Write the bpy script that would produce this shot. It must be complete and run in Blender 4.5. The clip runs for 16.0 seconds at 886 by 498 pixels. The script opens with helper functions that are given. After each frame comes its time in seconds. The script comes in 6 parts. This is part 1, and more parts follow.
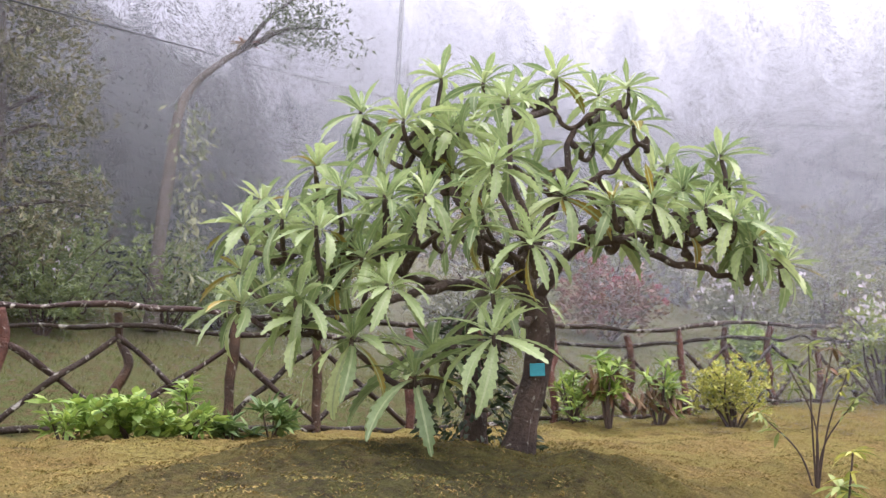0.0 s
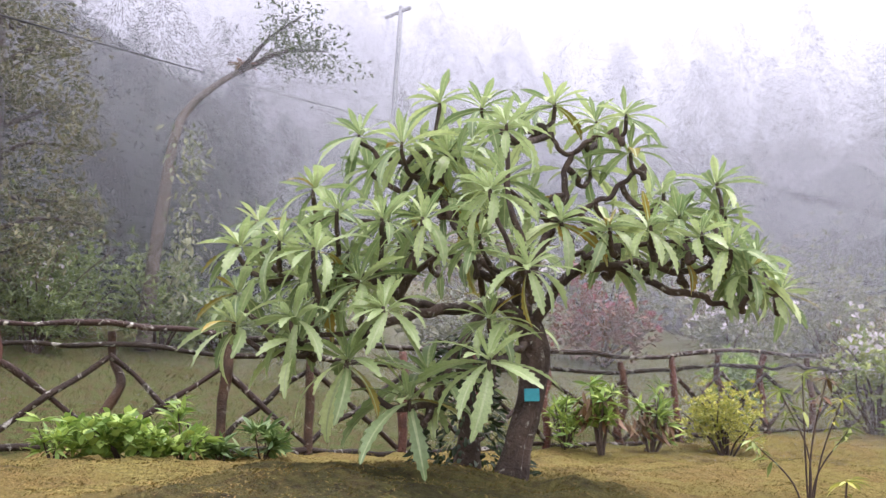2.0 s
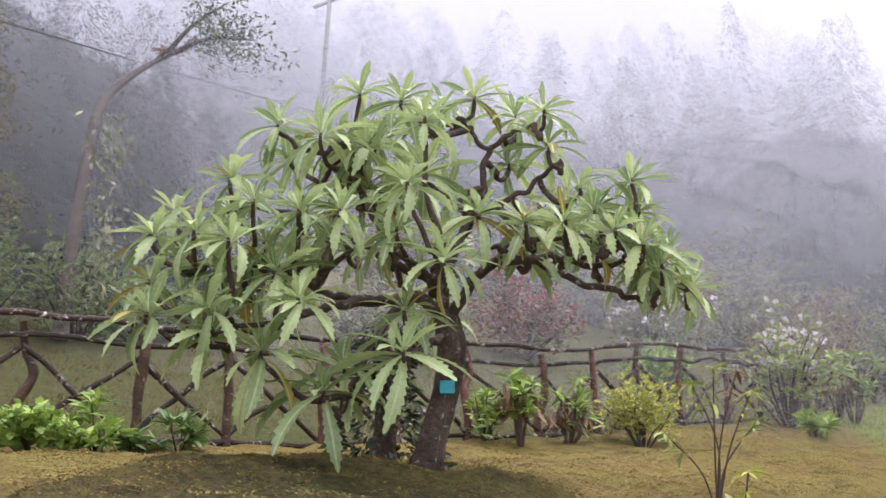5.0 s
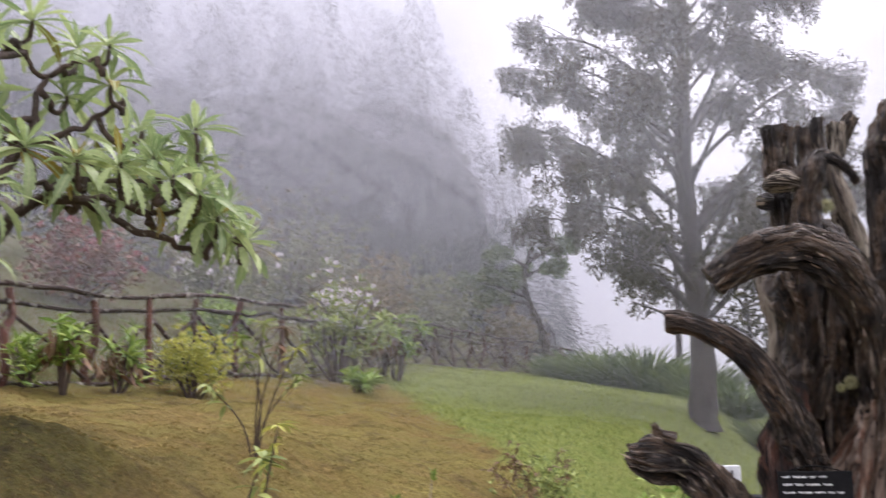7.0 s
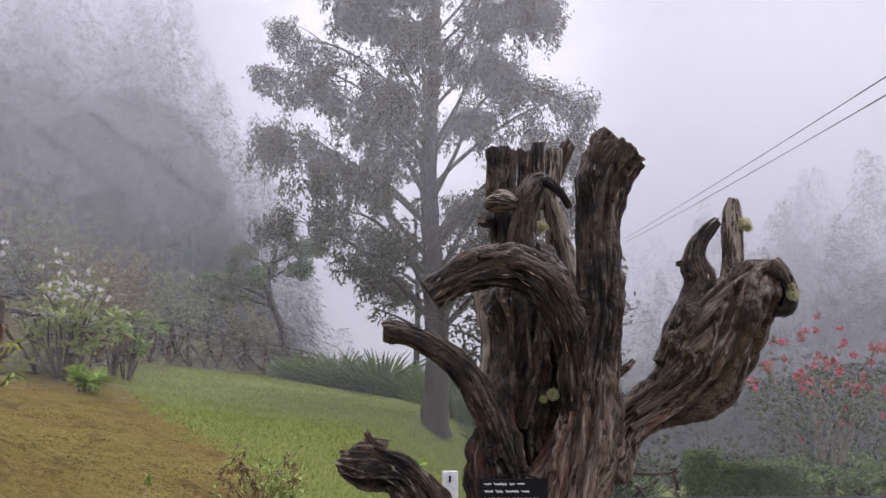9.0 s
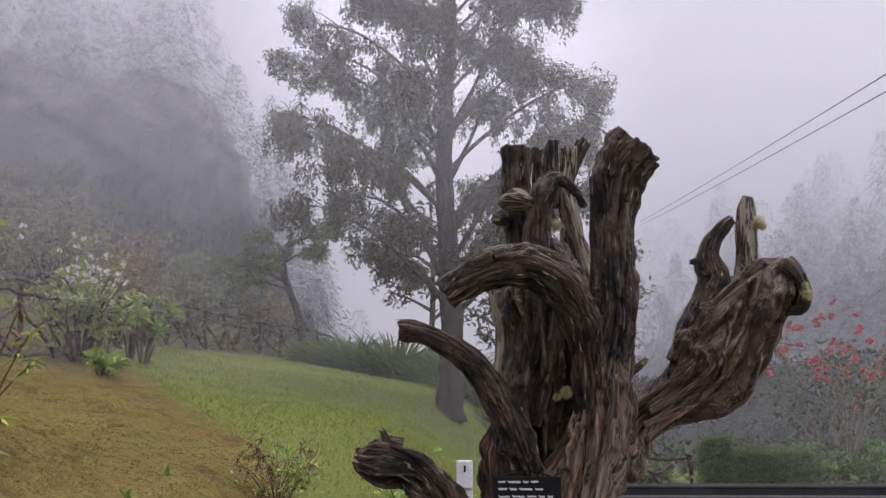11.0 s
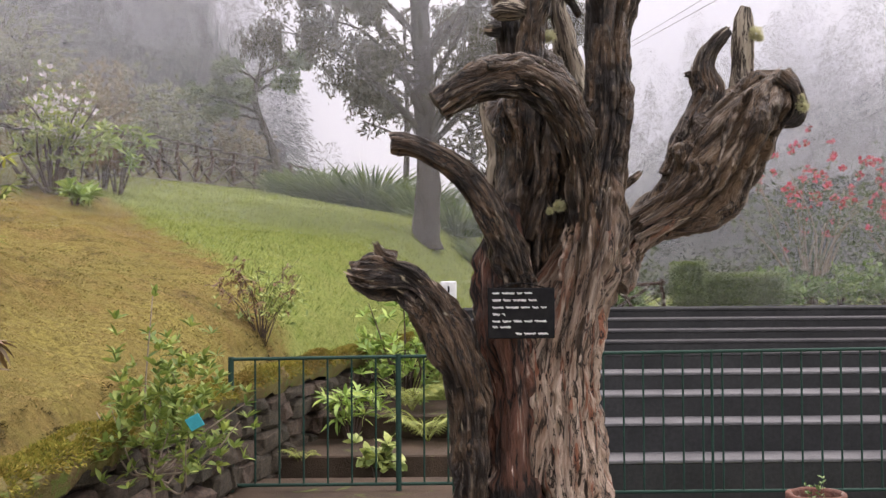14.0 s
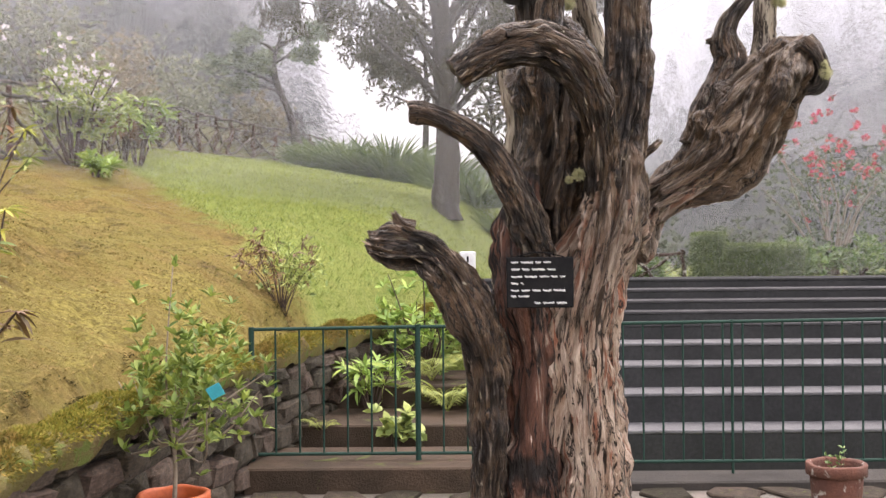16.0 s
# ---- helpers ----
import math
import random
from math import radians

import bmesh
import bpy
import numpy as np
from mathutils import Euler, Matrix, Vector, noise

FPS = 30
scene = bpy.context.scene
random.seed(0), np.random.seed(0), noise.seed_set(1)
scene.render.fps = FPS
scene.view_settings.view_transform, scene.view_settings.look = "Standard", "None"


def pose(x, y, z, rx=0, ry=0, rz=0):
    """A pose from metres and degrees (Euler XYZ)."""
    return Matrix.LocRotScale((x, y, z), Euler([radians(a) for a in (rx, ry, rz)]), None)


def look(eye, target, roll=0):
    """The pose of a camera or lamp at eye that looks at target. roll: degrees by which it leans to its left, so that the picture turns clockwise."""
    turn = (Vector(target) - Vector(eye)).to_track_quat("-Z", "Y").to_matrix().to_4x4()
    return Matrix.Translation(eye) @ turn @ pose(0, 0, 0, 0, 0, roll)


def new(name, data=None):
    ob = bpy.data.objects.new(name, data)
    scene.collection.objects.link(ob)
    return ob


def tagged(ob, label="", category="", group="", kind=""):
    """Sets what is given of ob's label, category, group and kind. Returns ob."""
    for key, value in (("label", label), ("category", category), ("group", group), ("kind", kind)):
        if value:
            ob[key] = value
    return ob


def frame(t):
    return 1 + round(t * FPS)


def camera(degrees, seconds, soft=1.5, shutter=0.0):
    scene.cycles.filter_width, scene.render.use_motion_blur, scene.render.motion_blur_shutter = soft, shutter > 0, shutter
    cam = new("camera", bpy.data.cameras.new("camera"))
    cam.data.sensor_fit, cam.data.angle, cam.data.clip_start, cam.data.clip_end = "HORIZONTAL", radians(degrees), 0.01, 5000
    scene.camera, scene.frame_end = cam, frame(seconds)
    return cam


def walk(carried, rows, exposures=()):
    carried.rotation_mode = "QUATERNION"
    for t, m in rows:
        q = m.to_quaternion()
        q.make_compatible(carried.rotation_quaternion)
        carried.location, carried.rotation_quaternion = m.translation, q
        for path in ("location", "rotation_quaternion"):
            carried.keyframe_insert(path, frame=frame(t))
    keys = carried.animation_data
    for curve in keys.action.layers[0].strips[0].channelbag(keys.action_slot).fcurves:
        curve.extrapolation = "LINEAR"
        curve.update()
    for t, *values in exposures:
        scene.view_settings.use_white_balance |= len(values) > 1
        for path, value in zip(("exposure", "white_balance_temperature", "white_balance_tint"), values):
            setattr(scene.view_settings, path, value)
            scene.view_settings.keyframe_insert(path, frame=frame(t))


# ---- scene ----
# camera: t, x, y, z, pitch up, roll, yaw
PATH = [
    (0, -0.135, 0.065, 1.603, 13.43, -0.78, 40.95),
    (0.5, -0.140, 0.055, 1.603, 13.83, -0.75, 40.87),
    (1, -0.143, 0.048, 1.603, 13.92, -0.33, 41.06),
    (1.5, -0.144, 0.044, 1.603, 14.20, 0.39, 40.87),
    (2, -0.142, 0.044, 1.602, 14.69, 0.01, 40.57),
    (2.5, -0.137, 0.048, 1.601, 14.73, -0.24, 40.41),
    (3, -0.130, 0.055, 1.599, 14.37, 0.08, 40.38),
    (3.2, -0.126, 0.057, 1.599, 14.31, 0.26, 40.27),
    (5.3, -0.070, 0.082, 1.601, 13.81, 0.10, 35.41),
    (5.5, -0.062, 0.086, 1.602, 13.29, 0.62, 34.12),
    (6, -0.035, 0.102, 1.602, 12.16, 0.51, 27.58),
    (6.5, -0.006, 0.121, 1.603, 13.26, 0.51, 20.32),
    (7, 0.017, 0.137, 1.604, 11.55, -0.51, 373.55),
    (7.5, 0.043, 0.147, 1.604, 11.23, 1.18, 7.79),
    (8, 0.072, 0.148, 1.607, 11.64, 0.12, 2.63),
    (8.5, 0.097, 0.142, 1.610, 11.98, 0.51, -0.39),
    (8.7, 0.101, 0.138, 1.611, 11.83, -0.08, -0.31),
    (10.8, 0.100, 0.088, 1.672, 10.88, -0.13, 0.50),
    (11, 0.101, 0.084, 1.673, 10.58, 0.04, 0.68),
    (11.5, 0.106, 0.075, 1.668, 10.03, 0.56, 0.74),
    (12, 0.110, 0.071, 1.660, 8.58, 1.06, -0.65),
    (12.5, 0.096, 0.078, 1.644, 7.25, -1.02, 359.46),
    (13, 0.068, 0.097, 1.627, 4.15, -0.22, -1.58),
    (13.5, 0.044, 0.124, 1.618, 3.08, -0.49, -1.48),
    (14, 0.029, 0.150, 1.611, 1.64, -0.39, -0.81),
    (14.5, 0.028, 0.162, 1.610, 1.45, -0.01, 359.47),
    (15, 0.031, 0.163, 1.609, 0.68, -0.40, 359.90),
    (15.5, 0.032, 0.161, 1.607, 0.65, -0.47, 0.17),
    (16, 0.033, 0.158, 1.604, 0.11, -0.48, 0.26),
]
cam = camera(45.1, 16.0, soft=1.4, shutter=0.35)
walk(cam, [(t, pose(x, y, z, 90 + p, 0, yaw) @ pose(0, 0, 0, 0, 0, r)) for t, x, y, z, p, r, yaw in PATH],
     exposures=[(0.0, 1.42, 6420, 22), (3.0, 1.40, 6360, 22), (5.5, 1.13, 6380, 22), (7.0, 1.0, 6460, 22), (8.5, 0.76, 6420, 22), (11.5, 0.5, 6530, 23), (13.5, 1.09, 6950, 21), (14.6, 1.46, 7020, 20), (16.0, 1.71, 7060, 20)])

# ---- world and sun: fog under a bright overcast sky ----
SUN_AZ, SUN_EL = -35.0, 70.0          # degrees left of +y, above the horizon
world = bpy.data.worlds.new("overcast_sky")
scene.world = world
world.use_nodes = True
wn, wl = world.node_tree.nodes, world.node_tree.links
sky = wn.new("ShaderNodeTexSky")
sky.sky_type, sky.sun_disc = "NISHITA", False
sky.sun_elevation, sky.sun_rotation = radians(SUN_EL), radians(-SUN_AZ)
sky.air_density, sky.dust_density = 1.0, 4.0
hue = wn.new("ShaderNodeHueSaturation")
hue.inputs["Saturation"].default_value = 0.3
cloud = wn.new("ShaderNodeMix")
cloud.data_type = "RGBA"
cloud.inputs["Factor"].default_value = 0.6
cloud.inputs["B"].default_value = (6.6, 6.75, 7.3, 1)
wl.new(sky.outputs["Color"], hue.inputs["Color"])
wl.new(hue.outputs["Color"], cloud.inputs["A"])
wl.new(cloud.outputs["Result"], wn["Background"].inputs["Color"])
wn["Background"].inputs["Strength"].default_value = 0.185
sun = new("sun", bpy.data.lights.new("sun", "SUN"))
sun.data.energy, sun.data.angle, sun.data.color = 0.8, radians(40), (1.0, 0.97, 0.92)
sun.matrix_world = look((-20 * math.sin(radians(SUN_AZ)), 20 * math.cos(radians(SUN_AZ)), 20 * math.tan(radians(SUN_EL))), (0, 0, 0))

# ---- materials ----
def material(name, base, other=None, scale=6.0, rough=0.75, bump=0.3, fine=60.0, third=None, spot=0.62, metal=0.0,
             stretch=(1, 1, 1), grain=False, translucent=0.0, jitter=0.0, island=0.0, spec=0.4, third_scale=None, bare=None, worn=None, patch=None, relief=0.02, fissure=None):
    """Noise-mixed two- or three-tone surface with fine relief; jitter: variation from piece to piece."""
    m = bpy.data.materials.new(name)
    m.use_nodes = True
    nt = m.node_tree
    N, L = nt.nodes, nt.links
    bsdf = N["Principled BSDF"]
    coord = N.new("ShaderNodeTexCoord")
    place = N.new("ShaderNodeMapping")
    place.inputs["Scale"].default_value = stretch
    if grain:
        coord = N.new("ShaderNodeAttribute")
        coord.attribute_name = "grain"
        L.new(coord.outputs["Vector"], place.inputs["Vector"])
    else:
        L.new(coord.outputs["Object"], place.inputs["Vector"])

    def tex(s, detail=6.0, dist=0.0):
        n = N.new("ShaderNodeTexNoise")
        n.inputs["Scale"].default_value, n.inputs["Detail"].default_value = s, detail
        n.inputs["Roughness"].default_value, n.inputs["Distortion"].default_value = 0.62, dist
        L.new(place.outputs["Vector"], n.inputs["Vector"])
        return n.outputs["Fac"]

    def ramp(value, lo, hi):
        r = N.new("ShaderNodeMapRange")
        r.inputs["From Min"].default_value, r.inputs["From Max"].default_value = lo, hi
        L.new(value, r.inputs["Value"])
        return r.outputs["Result"]

    def mix(fac, a, b):
        x = N.new("ShaderNodeMix")
        x.data_type = "RGBA"
        for key, v in (("Factor", fac), ("A", a), ("B", b)):
            if isinstance(v, (tuple, float, int)):
                x.inputs[key].default_value = v if not isinstance(v, tuple) else (*v, 1)
            else:
                L.new(v, x.inputs[key])
        return x.outputs["Result"]

    big, small = tex(scale), tex(fine, 4.0)
    colour = mix(ramp(big, 0.38, 0.62), base, other or tuple(c * 0.6 for c in base))
    colour = mix(ramp(small, 0.3, 0.75), colour, mix(0.5, colour, tuple(c * 0.35 for c in base)))
    if third:
        colour = mix(ramp(tex(third_scale or scale * 2.3, 8.0, 0.6), spot, spot + 0.07), colour, third)
    if patch:
        # large damp or stained areas: (colour, scale, from, to)
        n = N.new("ShaderNodeTexNoise")
        n.inputs["Scale"].default_value, n.inputs["Detail"].default_value = patch[1], 4.0
        L.new(N.new("ShaderNodeTexCoord").outputs["Object"], n.inputs["Vector"])
        colour = mix(ramp(n.outputs["Fac"], patch[2], patch[3]), colour, patch[0])
    if bare:
        # barkless below a ragged height: (colour, second colour, height, softness)
        sep = N.new("ShaderNodeSeparateXYZ")
        L.new(N.new("ShaderNodeTexCoord").outputs["Object"], sep.inputs[0])
        off = N.new("ShaderNodeMath")
        off.operation, off.inputs[1].default_value = "MULTIPLY_ADD", 1.6
        L.new(tex(2.0, 3.0), off.inputs[0])
        L.new(sep.outputs["Z"], off.inputs[2])
        low = ramp(off.outputs[0], bare[2] + 0.8 + bare[3], bare[2] + 0.8 - bare[3])
        pale = mix(ramp(tex(scale * 0.9), 0.4, 0.6), bare[0], bare[1])
        pale = mix(ramp(tex(scale * 0.55, 3.0), 0.55, 0.60), pale, (bare[1][0] * 0.9, bare[1][1] * 0.55, bare[1][2] * 0.45))
        pale = mix(ramp(tex(scale * 0.8, 3.0, 0.8), 0.575, 0.615), pale, tuple(c * 0.13 for c in bare[1]))
        pale = mix(ramp(tex(scale * 6.0, 3.0), 0.66, 0.70), pale, (0.62, 0.58, 0.42))
        colour = mix(low, colour, pale)
    split = None
    if fissure:
        # thin dark cracks along the grain: (colour, scale, half width)
        far_off = N.new("ShaderNodeMath")
        far_off.operation, far_off.inputs[1].default_value = "SUBTRACT", 0.5
        L.new(tex(fissure[1], 5.0, 0.5), far_off.inputs[0])
        size_ = N.new("ShaderNodeMath")
        size_.operation = "ABSOLUTE"
        L.new(far_off.outputs[0], size_.inputs[0])
        split = ramp(size_.outputs[0], fissure[2], fissure[2] * 0.3)
        colour = mix(split, colour, fissure[0])
    if worn:
        # rubbed, weather-bleached crests
        crest = ramp(N.new("ShaderNodeNewGeometry").outputs["Pointiness"], 0.52, 0.62)
        both = N.new("ShaderNodeMath")
        both.operation = "MULTIPLY"
        L.new(crest, both.inputs[0])
        L.new(ramp(tex(scale * 1.5, 5.0, 0.5), 0.47, 0.60), both.inputs[1])
        colour = mix(both.outputs[0], colour, worn)
    if jitter or island:
        src = N.new("ShaderNodeNewGeometry").outputs["Random Per Island"] if island else N.new("ShaderNodeObjectInfo").outputs["Random"]
        hsv = N.new("ShaderNodeHueSaturation")
        r = N.new("ShaderNodeMapRange")
        k = jitter or island
        r.inputs["To Min"].default_value, r.inputs["To Max"].default_value = 1 - k, 1 + k
        L.new(src, r.inputs["Value"])
        L.new(r.outputs["Result"], hsv.inputs["Value"])
        r2 = N.new("ShaderNodeMapRange")
        r2.inputs["To Min"].default_value, r2.inputs["To Max"].default_value = 0.5 + 0.06 * k, 0.5 - 0.06 * k
        L.new(src, r2.inputs["Value"])
        L.new(r2.outputs["Result"], hsv.inputs["Hue"])
        L.new(colour, hsv.inputs["Color"])
        colour = hsv.outputs["Color"]
    L.new(colour, bsdf.inputs["Base Color"])
    bsdf.inputs["Roughness"].default_value, bsdf.inputs["Metallic"].default_value = rough, metal
    bsdf.inputs["Specular IOR Level"].default_value = spec
    if bump:
        b = N.new("ShaderNodeBump")
        b.inputs["Strength"].default_value, b.inputs["Distance"].default_value = bump, relief
        add = N.new("ShaderNodeMath")
        add.operation = "ADD"
        L.new(big, add.inputs[0])
        L.new(small, add.inputs[1])
        height = add.outputs[0]
        if split is not None:
            cut = N.new("ShaderNodeMath")
            cut.operation = "SUBTRACT"
            L.new(height, cut.inputs[0])
            L.new(split, cut.inputs[1])
            height = cut.outputs[0]
        L.new(height, b.inputs["Height"])
        L.new(b.outputs["Normal"], bsdf.inputs["Normal"])
    if translucent:
        t = N.new("ShaderNodeBsdfTranslucent")
        L.new(colour, t.inputs["Color"])
        s = N.new("ShaderNodeMixShader")
        s.inputs["Fac"].default_value = translucent
        L.new(bsdf.outputs["BSDF"], s.inputs[1])
        L.new(t.outputs["BSDF"], s.inputs[2])
        L.new(s.outputs["Shader"], N["Material Output"].inputs["Surface"])
    return m


# ---- mesh helpers ----
def mesh_of(name, V, F, mats=(), idx=None, smooth=False, grain=None):
    me = bpy.data.meshes.new(name)
    me.from_pydata(np.asarray(V, float).tolist(), [], [list(map(int, f)) for f in F])
    for m in mats if isinstance(mats, (list, tuple)) else [mats]:
        me.materials.append(m)
    if idx is not None:
        me.polygons.foreach_set("material_index", np.asarray(idx, np.int32))
    if smooth:
        me.polygons.foreach_set("use_smooth", np.ones(len(me.polygons), bool))
    if grain is not None:
        me.attributes.new("grain", "FLOAT_VECTOR", "POINT").data.foreach_set("vector", np.asarray(grain, np.float32).ravel())
    me.update()
    return me


def thing(name, label, category, place=(0, 0, 0), group="", kind=""):
    ob = new(name)
    ob.location = place
    return tagged(ob, label, category, group, kind)


def part(name, data, parent, label="", m=None):
    """data: a mesh, in the parent's own space."""
    ob = new(name, data)
    ob.parent = parent
    if m is not None:
        ob.matrix_basis = m
    return tagged(ob, label)


def join(pieces):
    """[(V, F)] -> (V, F)."""
    V, F, n = [], [], 0
    for v, f in pieces:
        v = np.asarray(v, float)
        V.append(v)
        F += [tuple(i + n for i in q) for q in f]
        n += len(v)
    return np.concatenate(V), F


def vnoise(P, seed=0):
    """Smooth value noise in -1..1 at points P (n, 3)."""
    P = np.asarray(P, float)
    i = np.floor(P).astype(np.int64)
    f = P - i
    f = f * f * (3 - 2 * f)

    def h(a, b, c):
        n = (a * 374761393 + b * 668265263 + c * 2147483647 + seed * 974634777) & 0xFFFFFFFF
        n = ((n ^ (n >> 13)) * 1274126177) & 0xFFFFFFFF
        return ((n ^ (n >> 16)) & 0xFFFF) / 32767.5 - 1
    x, y, z = i.T
    u, v, w = f.T
    r = 0
    for dx in (0, 1):
        for dy in (0, 1):
            for dz in (0, 1):
                r = r + h(x + dx, y + dy, z + dz) * (u if dx else 1 - u) * (v if dy else 1 - v) * (w if dz else 1 - w)
    return r


def fbm(P, octaves=3, seed=0):
    P = np.asarray(P, float)
    return sum(vnoise(P * 2 ** k, seed + k) / 2 ** k for k in range(octaves))


def spline(pts, n):
    """Catmull-Rom through rows of any width."""
    P = np.asarray(pts, float)
    P = np.vstack([2 * P[0] - P[1], P, 2 * P[-1] - P[-2]])
    m = len(P) - 3
    t = np.linspace(0, m - 1e-6, n)
    k = t.astype(int)
    u = (t - k)[:, None]
    a, b, c, d = P[k], P[k + 1], P[k + 2], P[k + 3]
    return 0.5 * (2 * b + (c - a) * u + (2 * a - 5 * b + 4 * c - d) * u ** 2 + (3 * b - a - 3 * c + d) * u ** 3)


def tube(rows, sides=8, n=None, seed=0, ridge=0.0, freq=3.0, along=1.5, lump=0.0, cap=True, twist=0.0, fine=0.0, ragged=0.0, crack=0.0, grain=False):
    """A limb along rows of (x, y, z, radius), with long bark ridges (ridge, as a share of the radius) and lumps."""
    rows = np.asarray(rows, float)
    n = n or max(4, 4 * len(rows))
    C = spline(rows, n)
    P, R = C[:, :3], np.maximum(C[:, 3], 0.0015)
    T = np.gradient(P, axis=0)
    T /= np.linalg.norm(T, axis=1)[:, None] + 1e-9
    up = np.array([0.0, 1.0, 0.03]) if abs(T[0, 1]) < 0.9 else np.array([1.0, 0, 0])
    U = np.zeros_like(P)
    u = up - T[0] * (up @ T[0])
    for k in range(n):
        u = u - T[k] * (u @ T[k])
        u /= np.linalg.norm(u)
        U[k] = u
    W = np.cross(T, U)
    s = np.r_[0, np.cumsum(np.linalg.norm(np.diff(P, axis=0), axis=1))]
    a = np.linspace(0, 2 * np.pi, sides, endpoint=False)
    A, S = np.meshgrid(a, s)
    rr = R[:, None] * np.ones_like(A)
    if ridge or lump:
        warp = vnoise(np.stack([np.cos(A) * 1.2, np.sin(A) * 1.2, S * 2.2], -1).reshape(-1, 3) + seed, seed + 12).reshape(A.shape) if crack else 0
        AA = A + twist * S + 0.15 * warp
        Q = np.stack([np.cos(AA) * freq, np.sin(AA) * freq, S * along], -1).reshape(-1, 3) + seed * 7.31
        g = 0.0
        if ridge:
            g = ridge * (0.75 - 2 * np.sqrt(fbm(Q, 3, seed) ** 2 + 0.012)).reshape(A.shape)
        if lump:
            Q2 = np.stack([np.cos(A), np.sin(A), S * 4.5], -1).reshape(-1, 3) + seed * 3.1
            g = g + lump * fbm(Q2, 2, seed + 9).reshape(A.shape)
        if fine:
            Q3 = np.stack([np.cos(AA) * freq * 3, np.sin(AA) * freq * 3, S * along * 5], -1).reshape(-1, 3) + seed
            g = g + fine * vnoise(Q3, seed + 4).reshape(A.shape)
        if crack:
            Q4 = np.stack([np.cos(AA) * freq * 0.8, np.sin(AA) * freq * 0.8, S * along * 0.7], -1).reshape(-1, 3) + seed * 1.7
            g = g - crack * np.exp(-(vnoise(Q4, seed + 6) / 0.13) ** 2).reshape(A.shape)
        rr = rr * (1 + g)
    V = P[:, None] + rr[..., None] * (np.cos(A)[..., None] * U[:, None] + np.sin(A)[..., None] * W[:, None])
    if crack:
        # gnarls that ignore the grain
        flat_V = V.reshape(-1, 3)
        bulge = (0.55 * vnoise(flat_V * 9.0, seed + 31) + 0.5 * vnoise(flat_V * 21.0, seed + 32) + 0.22 * vnoise(flat_V * 47.0, seed + 33)).reshape(A.shape)
        V = V + ((V - P[:, None]) / rr[..., None]) * (bulge * np.minimum(0.028, 0.28 * R)[:, None])[..., None]
    if ragged:
        edge = ragged * vnoise(np.stack([np.cos(a) * 3, np.sin(a) * 3, a * 0 + seed], -1), seed)
        V[-1] += edge[:, None] * T[-1]
        V[-2] += 0.5 * edge[:, None] * T[-1]
    V = V.reshape(-1, 3)
    F = []
    for k in range(n - 1):
        b = k * sides
        F += [(b + j, b + (j + 1) % sides, b + sides + (j + 1) % sides, b + sides + j) for j in range(sides)]
    if cap:
        c0, c1 = len(V), len(V) + 1
        V = np.vstack([V, P[0], P[-1] - T[-1] * R[-1] * 0.12])
        F += [((j + 1) % sides, j, c0) for j in range(sides)]
        b = (n - 1) * sides
        F += [(b + j, b + (j + 1) % sides, c1) for j in range(sides)]
    if grain:
        rad = np.median(R)
        G = np.stack([np.cos(A + twist * S) * rad, np.sin(A + twist * S) * rad, S], -1).reshape(-1, 3)
        return V, F, np.vstack([G, np.zeros((len(V) - len(G), 3))]) + seed * 0.37
    return V, F


def box(x0, y0, z0, x1, y1, z1, bevel=0.0):
    """A box with its long edges chamfered by bevel."""
    bm = bmesh.new()
    bmesh.ops.create_cube(bm, size=1)
    for v in bm.verts:
        v.co = ((x0 + x1) / 2 + v.co.x * (x1 - x0), (y0 + y1) / 2 + v.co.y * (y1 - y0), (z0 + z1) / 2 + v.co.z * (z1 - z0))
    if bevel:
        bmesh.ops.bevel(bm, geom=bm.edges[:], offset=bevel, segments=1, affect="EDGES")
    bm.verts.index_update()
    V = np.array([v.co[:] for v in bm.verts])
    F = [tuple(v.index for v in f.verts) for f in bm.faces]
    bm.free()
    return V, F


def lathe(profile, sides=28):
    """Turned solid from (radius, z) rows, closed where the radius is 0."""
    V, F = [], []
    a = np.linspace(0, 2 * np.pi, sides, endpoint=False)
    for r, z in profile:
        V += [(r * math.cos(t), r * math.sin(t), z) for t in a]
    for k in range(len(profile) - 1):
        b = k * sides
        F += [(b + j, b + (j + 1) % sides, b + sides + (j + 1) % sides, b + sides + j) for j in range(sides)]
    F.append(tuple(range(sides))[::-1])
    F.append(tuple(range((len(profile) - 1) * sides, len(profile) * sides)))
    return V, F


def turns(d, roll, rng=None):
    """Rotation matrices (n, 3, 3) that take +y to the directions d, rolled by roll."""
    d = np.asarray(d, float)
    d = d / (np.linalg.norm(d, axis=1)[:, None] + 1e-9)
    side = np.cross(d, np.array([0, 0, 1.0]))
    flat = np.linalg.norm(side, axis=1) < 1e-3
    side[flat] = (1, 0, 0)
    side /= np.linalg.norm(side, axis=1)[:, None]
    up = np.cross(side, d)
    c, s = np.cos(roll)[:, None], np.sin(roll)[:, None]
    return np.stack([side * c + up * s, d, up * c - side * s], -1)


def scatter(template, where, R, size):
    """Copies of a (V, F) template at the places, turned by R and scaled, as one (V, F)."""
    TV, TF = np.asarray(template[0], float), template[1]
    where, size = np.asarray(where, float), np.asarray(size, float)
    V = (np.einsum("nij,kj->nki", R, TV) * size[:, None, None] + where[:, None]).reshape(-1, 3)
    m = len(TV)
    F = [tuple(i + k * m for i in f) for k in range(len(where)) for f in TF]
    return V, F


